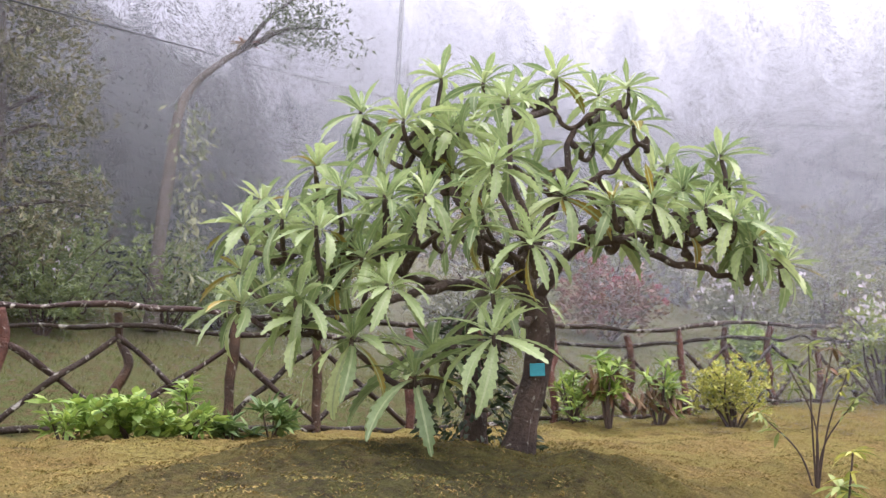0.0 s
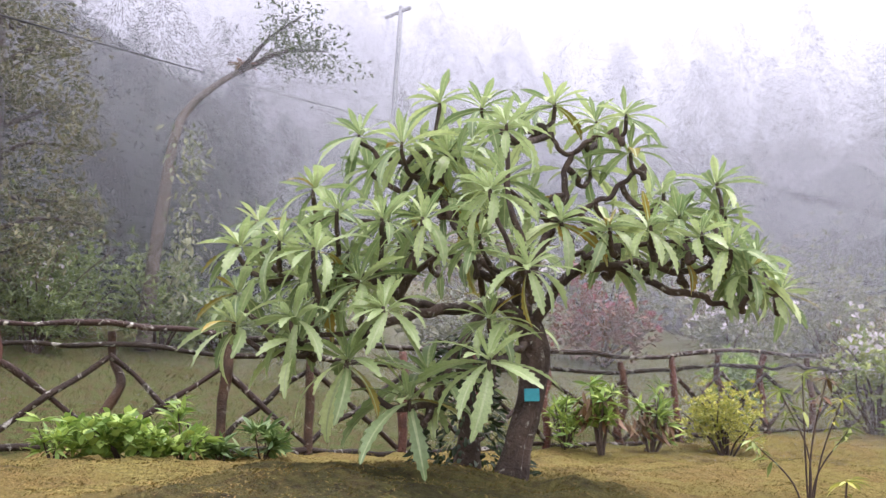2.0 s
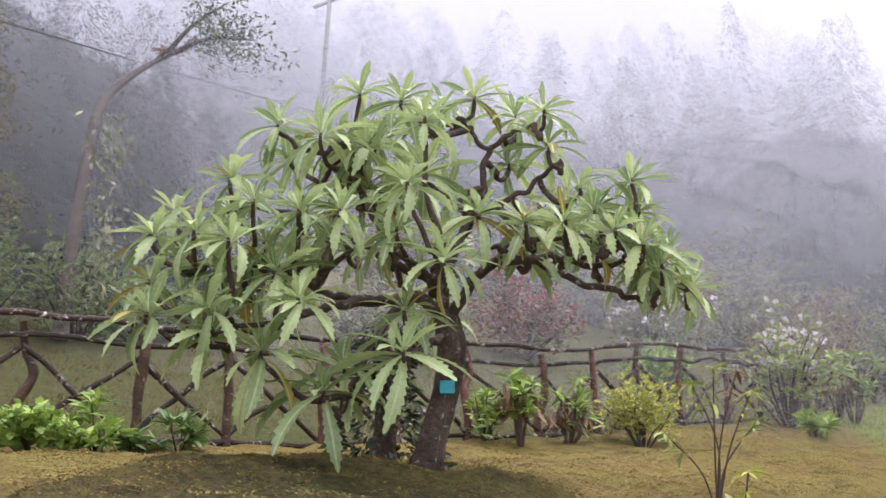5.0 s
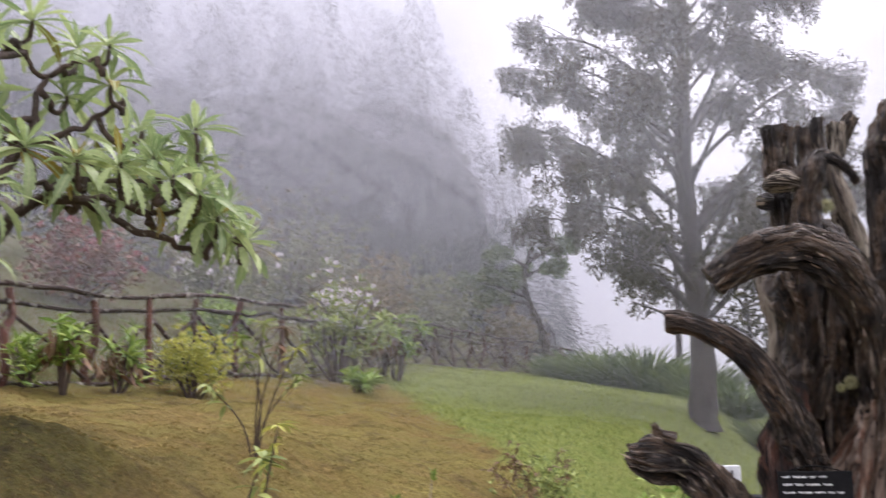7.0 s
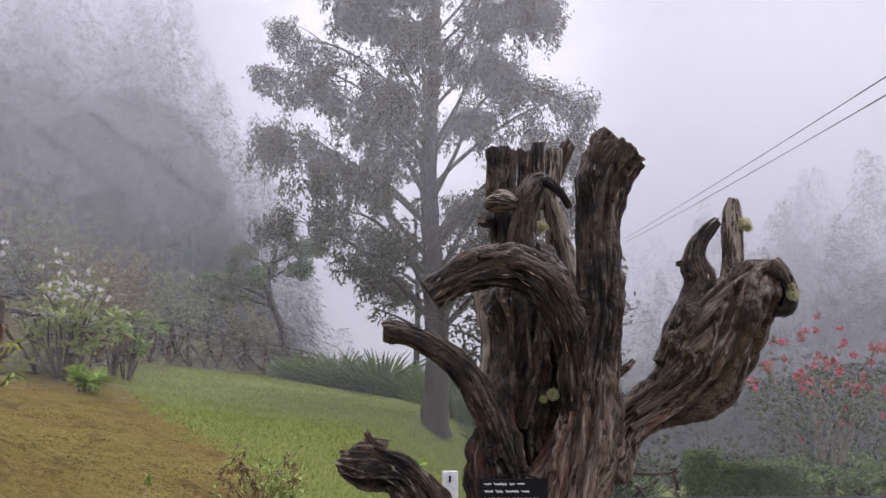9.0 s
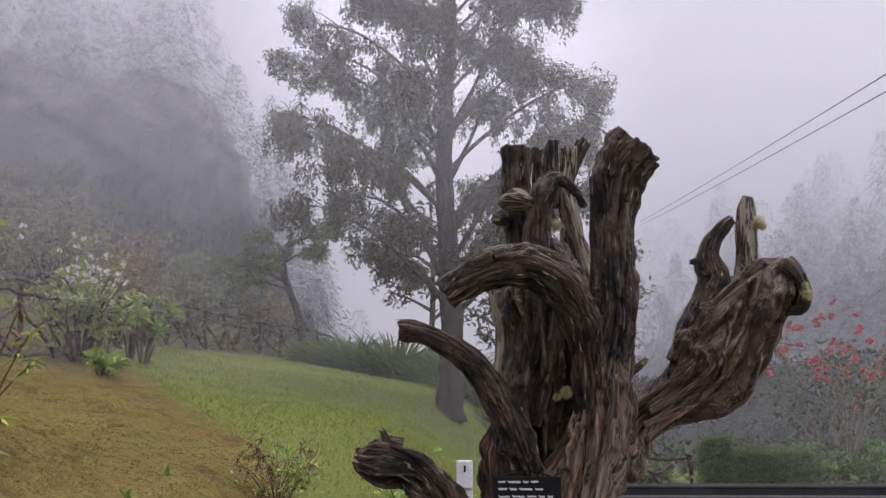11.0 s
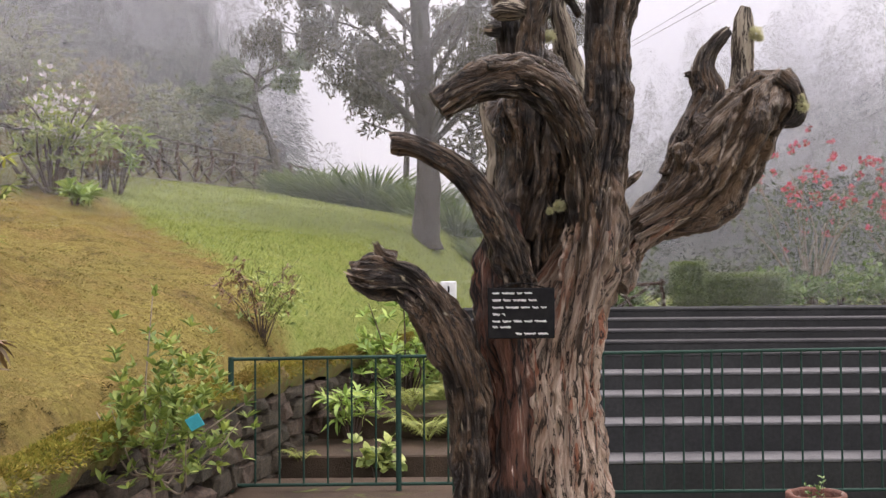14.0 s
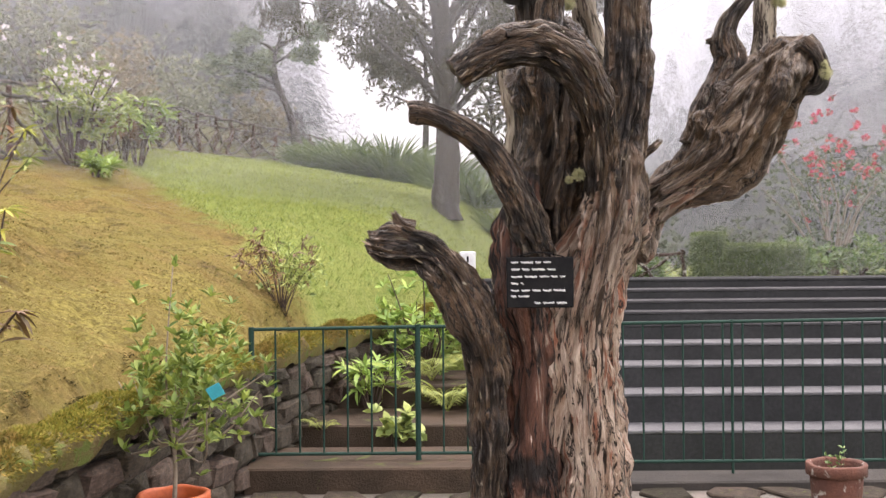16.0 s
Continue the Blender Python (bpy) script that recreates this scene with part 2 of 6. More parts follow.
def leaf_shape(width=0.3, rows=5, droop=0.2, fold=0.15, tooth=0.0, rib=0.0, peak=0.45, stalk=0.04):
    """A leaf of length 1 along +y: faces and their material (1: midrib)."""
    V, F, M = [], [], []
    for k in range(rows + 1):
        t = k / rows
        w = width * max(0.0, (t / peak) ** 0.8 if t < peak else (1 - ((t - peak) / (1 - peak)) ** 1.9)) / 2 + stalk * (1 - t) * 0.4 + 0.004
        if tooth and 0 < k < rows:
            w *= 1 + tooth * (1 if k % 2 else -0.7)
        y = t + (tooth * 0.09 * (1 if k % 2 else -1) if 0 < k < rows else 0)
        z = -droop * t * t
        r = rib * (1 - 0.8 * t) + 0.002
        if rib:
            V += [(-w, y, z + fold * w), (-r, t, z + 0.006), (r, t, z + 0.006), (w, y, z + fold * w)]
        else:
            V += [(-w, y, z + fold * w), (0, t, z), (w, y, z + fold * w)]
    c = 4 if rib else 3
    for k in range(rows):
        b = k * c
        for j in range(c - 1):
            F.append((b + j, b + j + 1, b + c + j + 1, b + c + j))
            M.append(1 if rib and j == 1 else 0)
    return V, F, M

# ---- the lie of the land ----
def smooth(x, a, b):
    t = np.clip((np.asarray(x, float) - a) / (b - a), 0, 1)
    return t * t * (3 - 2 * t)


def wall_x(y):
    """The line of the dry-stone retaining wall."""
    return np.interp(y, [-6, 4.2, 5.6, 7.5, 9.0, 11.0, 14.0, 18.0, 30.0], [-1.75, -1.67, -1.54, -1.33, -1.02, -0.45, 0.5, 1.7, 5.0])


def fence_x(y):
    return np.interp(y, [-8, 5.4, 7.0, 10.3, 12.7, 15.3, 20.0, 26.0, 31.0, 40], [-12.3, -8.8, -7.85, -7.4, -6.95, -6.2, -5.8, -5.2, -3.9, -1.0])


def ground_z(x, y):
    x, y = np.broadcast_arrays(np.asarray(x, float), np.asarray(y, float))
    up = 3.27 - 0.15 * (x + 5.5) + 0.133 * (y - 18.5)
    up = up + 0.70 * smooth(-x, 2.1, 3.5) * np.exp(-((y - 3.5) / 4.6) ** 2) * (1 - 0.50 * smooth(-x, 4.3, 6.6))
    up = up + 0.20 * np.maximum(0, fence_x(y) - 0.8 - x) - 0.10 * smooth(fence_x(y) - x, 0.2, 0.9)
    up = up - 0.055 * np.maximum(0, y - 20.5) - 0.02 * np.maximum(0, y - 27)
    ledge = 0.84 + 0.02 * np.maximum(0, y - 4)
    near = np.minimum(np.maximum(up, ledge), ledge - 0.03 + 0.26 * smooth(wall_x(y) - 0.34 - x, 0.0, 0.14) + 0.7 * np.maximum(0, wall_x(y) - 0.5 - x))
    low = -0.3 + 1.45 * smooth(y, 11.7, 12.7) + 0.02 * np.maximum(0, y - 15.4)
    w = 0.06 + 0.22 * np.maximum(0, y - 11.0)
    s = smooth(wall_x(y) - 0.12 - x, -w, w)
    z = low + (near - low) * s
    r, az = np.hypot(x, y), np.degrees(np.arctan2(-x, y))
    z = np.where(r > 30, np.minimum(z, 4.6), z)
    hill = smooth(az, 4.0, 17.0) * smooth(r, 29, 52) * 8.5 + smooth(-az, 6.0, 26.0) * smooth(r, 26, 60) * 7.0
    valley = (1 - smooth(np.abs(az - 0.0), 3.0, 9.0)) * smooth(r, 30, 60) * 6.0 * (y > 0)
    return z + np.where(y > 0, hill, smooth(r, 30, 60) * 6.0) - valley


def ground_rough(x, y):
    x, y = np.broadcast_arrays(np.asarray(x, float), np.asarray(y, float))
    P = np.stack([x.ravel(), y.ravel(), x.ravel() * 0], -1)
    fine = np.exp(-(np.hypot(x, y) / 26) ** 2).ravel()
    straw = ((0.886 * x + 0.465 * y) < 3.35).ravel()
    n = fbm(P * 1.1, 3, 5) * np.where(straw, 0.065, 0.03) + np.abs(vnoise(P * (2.1, 2.9, 1), 17)) * np.where(straw, -0.055, 0.0) * fine + fbm(P * 5.0, 2, 8) * np.where(straw, 0.042, 0.01) * fine
    return ground_z(x, y) + n.reshape(x.shape)


def axis(lo, a, b, hi, step, grow=1.13):
    out = list(np.arange(a, b, step))
    s, v = step, b
    while v < hi:
        out.append(v)
        s *= grow
        v += s
    s, v, pre = step, a - step, []
    while v > lo:
        pre.append(v)
        s *= grow
        v -= s
    return np.array(pre[::-1] + out)


# ---- ground material: dry clippings and moss on the mound, grass elsewhere ----
def ground_material():
    m = bpy.data.materials.new("mossy_ground")
    m.use_nodes = True
    N, L = m.node_tree.nodes, m.node_tree.links
    bsdf = N["Principled BSDF"]
    bsdf.inputs["Roughness"].default_value, bsdf.inputs["Specular IOR Level"].default_value = 0.95, 0.15
    coord = N.new("ShaderNodeTexCoord").outputs["Object"]

    def tex(s, detail=5.0, rough=0.6):
        n = N.new("ShaderNodeTexNoise")
        n.inputs["Scale"].default_value, n.inputs["Detail"].default_value, n.inputs["Roughness"].default_value = s, detail, rough
        L.new(coord, n.inputs["Vector"])
        return n.outputs["Fac"]

    def ramp(v, lo, hi):
        r = N.new("ShaderNodeMapRange")
        r.inputs["From Min"].default_value, r.inputs["From Max"].default_value = lo, hi
        L.new(v, r.inputs["Value"])
        return r.outputs["Result"]

    def mix(fac, a, b):
        x = N.new("ShaderNodeMix")
        x.data_type = "RGBA"
        for key, v in (("Factor", fac), ("A", a), ("B", b)):
            if isinstance(v, (tuple, float)):
                x.inputs[key].default_value = (*v, 1) if isinstance(v, tuple) else v
            else:
                L.new(v, x.inputs[key])
        return x.outputs["Result"]

    def math2(op, a, b):
        x = N.new("ShaderNodeMath")
        x.operation = op
        for k, v in enumerate((a, b)):
            if isinstance(v, (float, int)):
                x.inputs[k].default_value = v
            else:
                L.new(v, x.inputs[k])
        return x.outputs[0]

    def along(n):
        d = N.new("ShaderNodeVectorMath")
        d.operation = "DOT_PRODUCT"
        L.new(coord, d.inputs[0])
        d.inputs[1].default_value = n
        return d.outputs["Value"]

    wob = tex(1.6, 4.0)
    lawn_side = math2("ADD", along((0.886, 0.465, 0)), math2("MULTIPLY", math2("SUBTRACT", wob, 0.5), 1.4))
    far_side = math2("ADD", along((-0.967, 0.254, 0)), math2("MULTIPLY", math2("SUBTRACT", wob, 0.5), 1.2))
    lawn, rough_side = ramp(lawn_side, 3.2, 3.55), ramp(far_side, 9.5, 10.1)
    straw = mix(ramp(tex(26.0, 6.0, 0.75), 0.3, 0.7), (0.42, 0.30, 0.10), (0.135, 0.095, 0.034))
    straw = mix(ramp(tex(1.3, 7.0, 0.7), 0.41, 0.57), straw, (0.27, 0.225, 0.065))
    straw = mix(ramp(tex(7.0, 5.0), 0.62, 0.80), straw, (0.11, 0.075, 0.034))
    straw = mix(ramp(tex(1.9, 7.0, 0.72), 0.53, 0.66), straw, mix(ramp(tex(30.0, 5.0), 0.35, 0.65), (0.20, 0.145, 0.055), (0.085, 0.058, 0.026)))
    straw = mix(ramp(tex(0.8, 5.0, 0.6), 0.50, 0.62), straw, mix(ramp(tex(24.0, 5.0), 0.4, 0.65), (0.36, 0.30, 0.085), (0.20, 0.165, 0.05)))
    # moss round the tree, coloured darker to paint in the shade of its crown
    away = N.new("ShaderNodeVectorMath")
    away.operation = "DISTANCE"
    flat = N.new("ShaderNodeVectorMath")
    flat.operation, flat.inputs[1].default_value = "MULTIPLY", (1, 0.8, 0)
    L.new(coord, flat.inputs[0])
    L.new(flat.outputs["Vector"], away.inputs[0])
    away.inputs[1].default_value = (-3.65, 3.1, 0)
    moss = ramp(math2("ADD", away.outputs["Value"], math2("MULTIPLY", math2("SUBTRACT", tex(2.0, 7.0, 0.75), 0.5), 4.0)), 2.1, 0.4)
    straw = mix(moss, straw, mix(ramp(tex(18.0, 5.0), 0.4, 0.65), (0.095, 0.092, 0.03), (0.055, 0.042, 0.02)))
    grass = mix(ramp(tex(3.0, 6.0), 0.35, 0.7), (0.26, 0.33, 0.08), (0.34, 0.36, 0.11))
    grass = mix(ramp(tex(40.0, 4.0), 0.45, 0.75), grass, (0.13, 0.18, 0.045))
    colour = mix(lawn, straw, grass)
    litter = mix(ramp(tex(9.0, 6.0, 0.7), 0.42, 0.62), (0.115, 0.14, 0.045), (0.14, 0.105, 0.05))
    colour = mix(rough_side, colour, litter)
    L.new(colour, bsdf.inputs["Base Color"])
    b = N.new("ShaderNodeBump")
    b.inputs["Strength"].default_value, b.inputs["Distance"].default_value = 1.0, 0.08
    L.new(math2("ADD", math2("ADD", tex(55.0, 6.0, 0.7), tex(12.0, 4.0)), math2("MULTIPLY", tex(4.0, 4.0), 2.0)), b.inputs["Height"])
    L.new(b.outputs["Normal"], bsdf.inputs["Normal"])
    return m


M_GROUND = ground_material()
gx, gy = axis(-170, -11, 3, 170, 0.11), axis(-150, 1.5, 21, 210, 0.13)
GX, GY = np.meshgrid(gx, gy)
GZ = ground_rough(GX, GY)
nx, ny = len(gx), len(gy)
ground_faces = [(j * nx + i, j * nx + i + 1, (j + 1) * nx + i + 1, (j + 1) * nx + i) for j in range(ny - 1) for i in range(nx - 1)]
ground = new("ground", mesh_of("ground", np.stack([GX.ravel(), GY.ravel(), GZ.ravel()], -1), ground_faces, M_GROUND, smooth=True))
tagged(ground, "sloping mound of dry brown clippings and moss beside a green lawn", "ground", kind="structure")


def on_ground(x, y, sink=0.0):
    return (x, y, float(ground_rough(x, y)) - sink)


# ---- terrace: paving, kerb, broad dark steps ----
M_PAVE = material("wet_paving_stone", (0.15, 0.125, 0.105), (0.08, 0.075, 0.06), 3.0, 0.55, 0.5, 40, third=(0.06, 0.08, 0.02), spot=0.6)
M_KERB = material("worn_concrete_kerb", (0.072, 0.050, 0.034), (0.036, 0.027, 0.019), 2.5, 0.8, 0.5, 60, third=(0.07, 0.085, 0.025), spot=0.6, spec=0.15)
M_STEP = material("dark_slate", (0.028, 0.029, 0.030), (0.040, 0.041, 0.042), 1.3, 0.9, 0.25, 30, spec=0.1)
# sky reflection on the wet treads, painted as paler base colour, duller higher up
M_TREAD_SHEEN = material("pale_tread_sheen", (0.125, 0.125, 0.13), (0.08, 0.08, 0.085), 4.0, 0.6, 0.3, 50, spec=0.25)
M_TREAD_SHEEN_DULL = material("dull_tread_sheen", (0.055, 0.055, 0.058), (0.035, 0.035, 0.037), 4.0, 0.7, 0.3, 50, spec=0.2)
floor = new("terrace_floor", mesh_of("terrace_floor", *box(-1.72, -6, -0.25, 9, 7.25, 0.0), M_PAVE))
tagged(floor, "uneven wet brown paving of the garden terrace", "paving", kind="structure")
kerb = thing("kerb", "low worn concrete kerb with moss under the railing", "kerb", kind="structure")
part("kerb_block", mesh_of("kerb_block", *box(-1.34, 7.22, -0.2, 0.35, 8.0, 0.17, 0.012), M_KERB), kerb)
part("kerb_block", mesh_of("kerb_block", *box(0.352, 7.25, -0.2, 9, 7.62, 0.06, 0.012), material("dark_wet_concrete", (0.05, 0.044, 0.038), (0.03, 0.027, 0.024), 2.5, 0.7, 0.5, 60, spec=0.2)), kerb)

STEP_Y = [8.50, 8.89, 9.27, 9.66, 10.04, 10.42, 10.70, 11.05, 11.48, 12.3]
STEP_Z = [0.190, 0.428, 0.620, 0.771, 0.916, 1.008, 1.100, 1.197, 1.288]
steps = thing("steps", "broad flight of dark slate steps with sky sheen painted on wet treads", "steps", kind="structure")
for k in range(9):
    x0 = 0.25 + 0.02 * k
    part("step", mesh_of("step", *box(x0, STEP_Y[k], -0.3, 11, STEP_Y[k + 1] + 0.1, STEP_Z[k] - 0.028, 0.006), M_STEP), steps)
    part("tread", mesh_of("tread", *box(x0 + 0.01, STEP_Y[k] - 0.006, STEP_Z[k] - 0.028, 11, STEP_Y[k + 1] + 0.05, STEP_Z[k], 0.006), (M_TREAD_SHEEN if k < 4 else M_TREAD_SHEEN_DULL) if k < 8 else M_STEP), steps)

# ---- dry-stone retaining wall ----
M_STONE = material("basalt_rubble", (0.11, 0.082, 0.054), (0.042, 0.033, 0.023), 9.0, 0.85, 1.0, 40, third=(0.19, 0.16, 0.12), spot=0.62, jitter=0.45)
M_MORTAR = material("dark_earth_joint", (0.022, 0.017, 0.013), None, 8.0, 0.95, 0.5, 50)
M_MOSS = material("yellow_green_moss", (0.15, 0.135, 0.035), (0.12, 0.085, 0.03), 3.5, 0.95, 0.9, 70, third=(0.09, 0.12, 0.02), spot=0.55)
stone_wall = thing("stone_wall", "low dry wall of dark basalt rubble capped with moss", "wall", kind="structure")
wy = np.linspace(-5.5, 13.0, 90)
V, F = [], []
for y in wy:
    x = float(wall_x(y))
    top = 0.74 + 0.02 * max(0, y - 4) - 0.25 * max(0, (y - 11)) ** 0.8 * 0
    V += [(x - 0.05, y, -0.3), (x - 0.05, y, top), (x - 0.5, y, top), (x - 0.5, y, -0.3)]
for k in range(len(wy) - 1):
    b = 4 * k
    F += [(b, b + 4, b + 5, b + 1), (b + 1, b + 5, b + 6, b + 2)]
part("wall_core", mesh_of("wall_core", V, F, M_MORTAR), stone_wall)
# moss roll along the top
V, F = [], []
my = np.linspace(-5.5, 13.0, 420)
prof = [(0.035, -0.06), (0.06, -0.03), (0.07, 0.02), (0.02, 0.075), (-0.06, 0.085), (-0.12, 0.07), (-0.20, -0.06)]
for j, y in enumerate(my):
    x, top = float(wall_x(y)), 0.76 + 0.02 * max(0, y - 4)
    for i, (dx, dz) in enumerate(prof):
        V.append((x + dx, y, top + dz))
V = np.array(V)
nv = fbm(V * 3.2, 3, 21)[:, None] * np.array([[0.05, 0.0, 0.05]]) + fbm(V * 14, 2, 22)[:, None] * np.array([[0.022, 0, 0.022]])
hang = (np.tile(np.arange(len(prof)), len(my)) == 0) * np.repeat(np.abs(vnoise(np.stack([my * 2.5, my * 0, my * 0], -1), 3)), len(prof)) * 0.06
V = V + nv
V[:, 2] -= hang
k = len(prof)
F = [(a * k + i, a * k + i + 1, a * k + k + i + 1, a * k + k + i) for a in range(len(my) - 1) for i in range(k - 1)]
part("moss_cap", mesh_of("moss_cap", V, F, M_MOSS, smooth=True), stone_wall, "thick yellow-green moss along the wall top")

# ---- mist: fine drifting strands in deep banks, thicker with distance ----
M_MIST = bpy.data.materials.new("mist_droplets")
M_MIST.use_nodes = True
mn, ml = M_MIST.node_tree.nodes, M_MIST.node_tree.links
md, mt, mx = mn.new("ShaderNodeBsdfDiffuse"), mn.new("ShaderNodeBsdfTranslucent"), mn.new("ShaderNodeMixShader")
md.inputs["Color"].default_value = mt.inputs["Color"].default_value = (0.74, 0.75, 0.82, 1)
ml.new(md.outputs[0], mx.inputs[1])
ml.new(mt.outputs[0], mx.inputs[2])
ml.new(mx.outputs[0], mn["Material Output"].inputs["Surface"])
# radius, share veiled, azimuths and heights over which the bank thickens
EVERYWHERE, LOW = (-90, -89), (-9, -8)
MIST = [(13.0, 0.03, (38, 56), (4.5, 7.0)), (12.6, 0.02, (4, 24), LOW), (13.4, 0.05, EVERYWHERE, (3.4, 5.8)), (14.2, 0.20, (36, 26), (3.6, 6.2)), (16.6, 0.14, (36, 48), (6.5, 10.5)), (17.0, 0.16, (40, 46), (3.0, 9.0)), (20.6, 0.10, (-4, -8), LOW),
        (15.0, 0.05, (64, 48), LOW), (16.0, 0.05, (64, 48), LOW), (17.2, 0.02, EVERYWHERE, LOW), (20.0, 0.015, EVERYWHERE, LOW), (23.0, 0.015, EVERYWHERE, LOW),
        (26.5, 0.02, EVERYWHERE, LOW), (31.8, 0.06, EVERYWHERE, LOW), (35.0, 0.08, EVERYWHERE, LOW), (39.0, 0.11, EVERYWHERE, LOW), (42.0, 0.40, (14, 28), (13, 22)), (44.0, 0.24, EVERYWHERE, LOW),
        (50.0, 0.40, (5, 14), LOW), (51.0, 0.45, (-5, -11), LOW), (57.0, 0.60, (5, 14), LOW), (58.0, 0.6, (-5, -11), LOW), (60.0, 0.92, EVERYWHERE, (26, 13))]


def mist_bank(radius, cover, side, rise, slant):
    """A curved curtain of parallel strands, slanting by slant, that together veil the share cover of what lies behind."""
    pitch = radius * 0.00034
    w0, w1 = radius * radians(-32), radius * radians(72)
    z0, z1 = (0.4 if radius < 30 else -0.05 * radius), 1.6 + radius * 0.57
    d, n = np.array([math.cos(slant), math.sin(slant)]), np.array([-math.sin(slant), math.cos(slant)])
    corner = np.array([(w0, z0), (w1, z0), (w1, z1), (w0, z1)])
    reach = corner @ n
    o = np.arange(reach.min(), reach.max(), pitch)[:, None] * n
    lo, hi = np.full(len(o), -1e9), np.full(len(o), 1e9)
    for axis_, (a, b) in enumerate(((w0, w1), (z0, z1))):
        if abs(d[axis_]) > 1e-6:
            s, t = (a - o[:, axis_]) / d[axis_], (b - o[:, axis_]) / d[axis_]
            lo, hi = np.maximum(lo, np.minimum(s, t)), np.minimum(hi, np.maximum(s, t))
    ok = hi > lo + pitch
    o, lo, hi = o[ok], lo[ok], hi[ok]
    m = max(2, 1 + int(math.ceil(abs(d[0]) * (hi - lo).max() / radius / radians(5 if rise is not LOW or side is not EVERYWHERE else 14))))
    if rise is not LOW:
        m = max(m, 9)
    P = o[:, None] + (lo[:, None] + (hi - lo)[:, None] * np.linspace(0, 1, m))[..., None] * d
    thick = smooth(np.degrees(P[..., :1] / radius), *side) * smooth(P[..., 1:], *rise)
    h = 0.5 * pitch * cover * thick
    P = np.stack([P - h * n, P + h * n], 2)
    az = P[..., 0] / radius
    V = np.stack([-radius * np.sin(az), radius * np.cos(az), P[..., 1]], -1)
    i = np.arange(len(o) * m).reshape(len(o), m) * 2
    F = np.stack([i[:, :-1], i[:, 1:], i[:, 1:] + 1, i[:, :-1] + 1], -1).reshape(-1, 4)
    me = bpy.data.meshes.new("mist")
    me.vertices.add(V.size // 3)
    me.vertices.foreach_set("co", V.reshape(-1).astype(np.float32))
    me.loops.add(F.size)
    me.loops.foreach_set("vertex_index", F.reshape(-1).astype(np.int32))
    me.polygons.add(len(F))
    me.polygons.foreach_set("loop_start", np.arange(0, F.size, 4, dtype=np.int32))
    me.update(calc_edges=True)
    me.materials.append(M_MIST)
    return tagged(new("mist", me), "pale drifting bank of mountain mist", "mist", "mist banks", "stuff")


for k, (radius, cover, side, rise) in enumerate(MIST):
    mist_bank(radius, cover, side, rise, radians(7 + 75 * k))


# two low steps in the planted corner behind the railing
corner = thing("garden_steps", "two low dark wet steps among plants behind the railing", "steps", kind="structure")
part("step", mesh_of("step", *box(-1.2, 8.35, -0.1, 0.22, 9.25, 0.27, 0.012), M_KERB), corner)
part("step", mesh_of("step", *box(-1.0, 9.25, -0.1, 0.22, 10.4, 0.46, 0.012), M_KERB), corner)

# ---- the dead tree with sawn limbs ----
M_BARK = material("weathered_deadwood", (0.15, 0.092, 0.052), (0.034, 0.021, 0.0125), 3.6, 0.38, 1.0, 22, third=(0.52, 0.47, 0.37), spot=0.62,
                  stretch=(9, 9, 2.0), spec=0.5, third_scale=9.0, grain=True, worn=(0.46, 0.37, 0.28), patch=((0.018, 0.012, 0.009), 7.0, 0.49, 0.62), relief=0.045, fissure=((0.008, 0.005, 0.004), 3.0, 0.028))
M_BARK_PALE = material("silvered_deadwood", (0.15, 0.095, 0.052), (0.035, 0.021, 0.012), 4.6, 0.48, 1.0, 26, third=(0.50, 0.43, 0.33), spot=0.63,
                       stretch=(9, 9, 1.4), spec=0.4, third_scale=3.0, grain=True, bare=((0.66, 0.52, 0.41), (0.38, 0.25, 0.175), 1.56, 0.35), worn=(0.66, 0.56, 0.46), patch=((0.03, 0.02, 0.014), 6.0, 0.56, 0.68), relief=0.045, fissure=((0.022, 0.014, 0.010), 3.3, 0.019))
M_BARK_RED = material("red_brown_heartwood", (0.20, 0.083, 0.05), (0.10, 0.046, 0.03), 3.4, 0.65, 1.0, 24, third=(0.42, 0.32, 0.25), spot=0.57, third_scale=2.6, stretch=(9, 9, 1.2), grain=True, patch=((0.02, 0.013, 0.01), 5.0, 0.50, 0.60), relief=0.04, fissure=((0.012, 0.008, 0.006), 2.4, 0.035))
M_STUB = material("lichen_grey_wood", (0.42, 0.37, 0.29), (0.24, 0.19, 0.14), 2.5, 0.8, 0.9, 14, third=(0.07, 0.05, 0.04), spot=0.56, stretch=(9, 9, 1.2), grain=True, fissure=((0.03, 0.022, 0.016), 2.6, 0.03))
M_FLAKE = material("weathered_bark_flake", (0.42, 0.35, 0.26), (0.04, 0.026, 0.016), 5.0, 0.6, 0.3, 60, third=(0.5, 0.46, 0.37), spot=0.64, island=0.6)
M_LICHEN = material("pale_yellow_lichen", (0.60, 0.58, 0.36), (0.5, 0.5, 0.3), 8.0, 0.95, 0.0, 90, translucent=0.5)
dead_tree = thing("dead_tree", "weathered dead tree trunk with sawn-off twisted limbs", "tree trunk", (0, 0, 0))


FLAKES = []


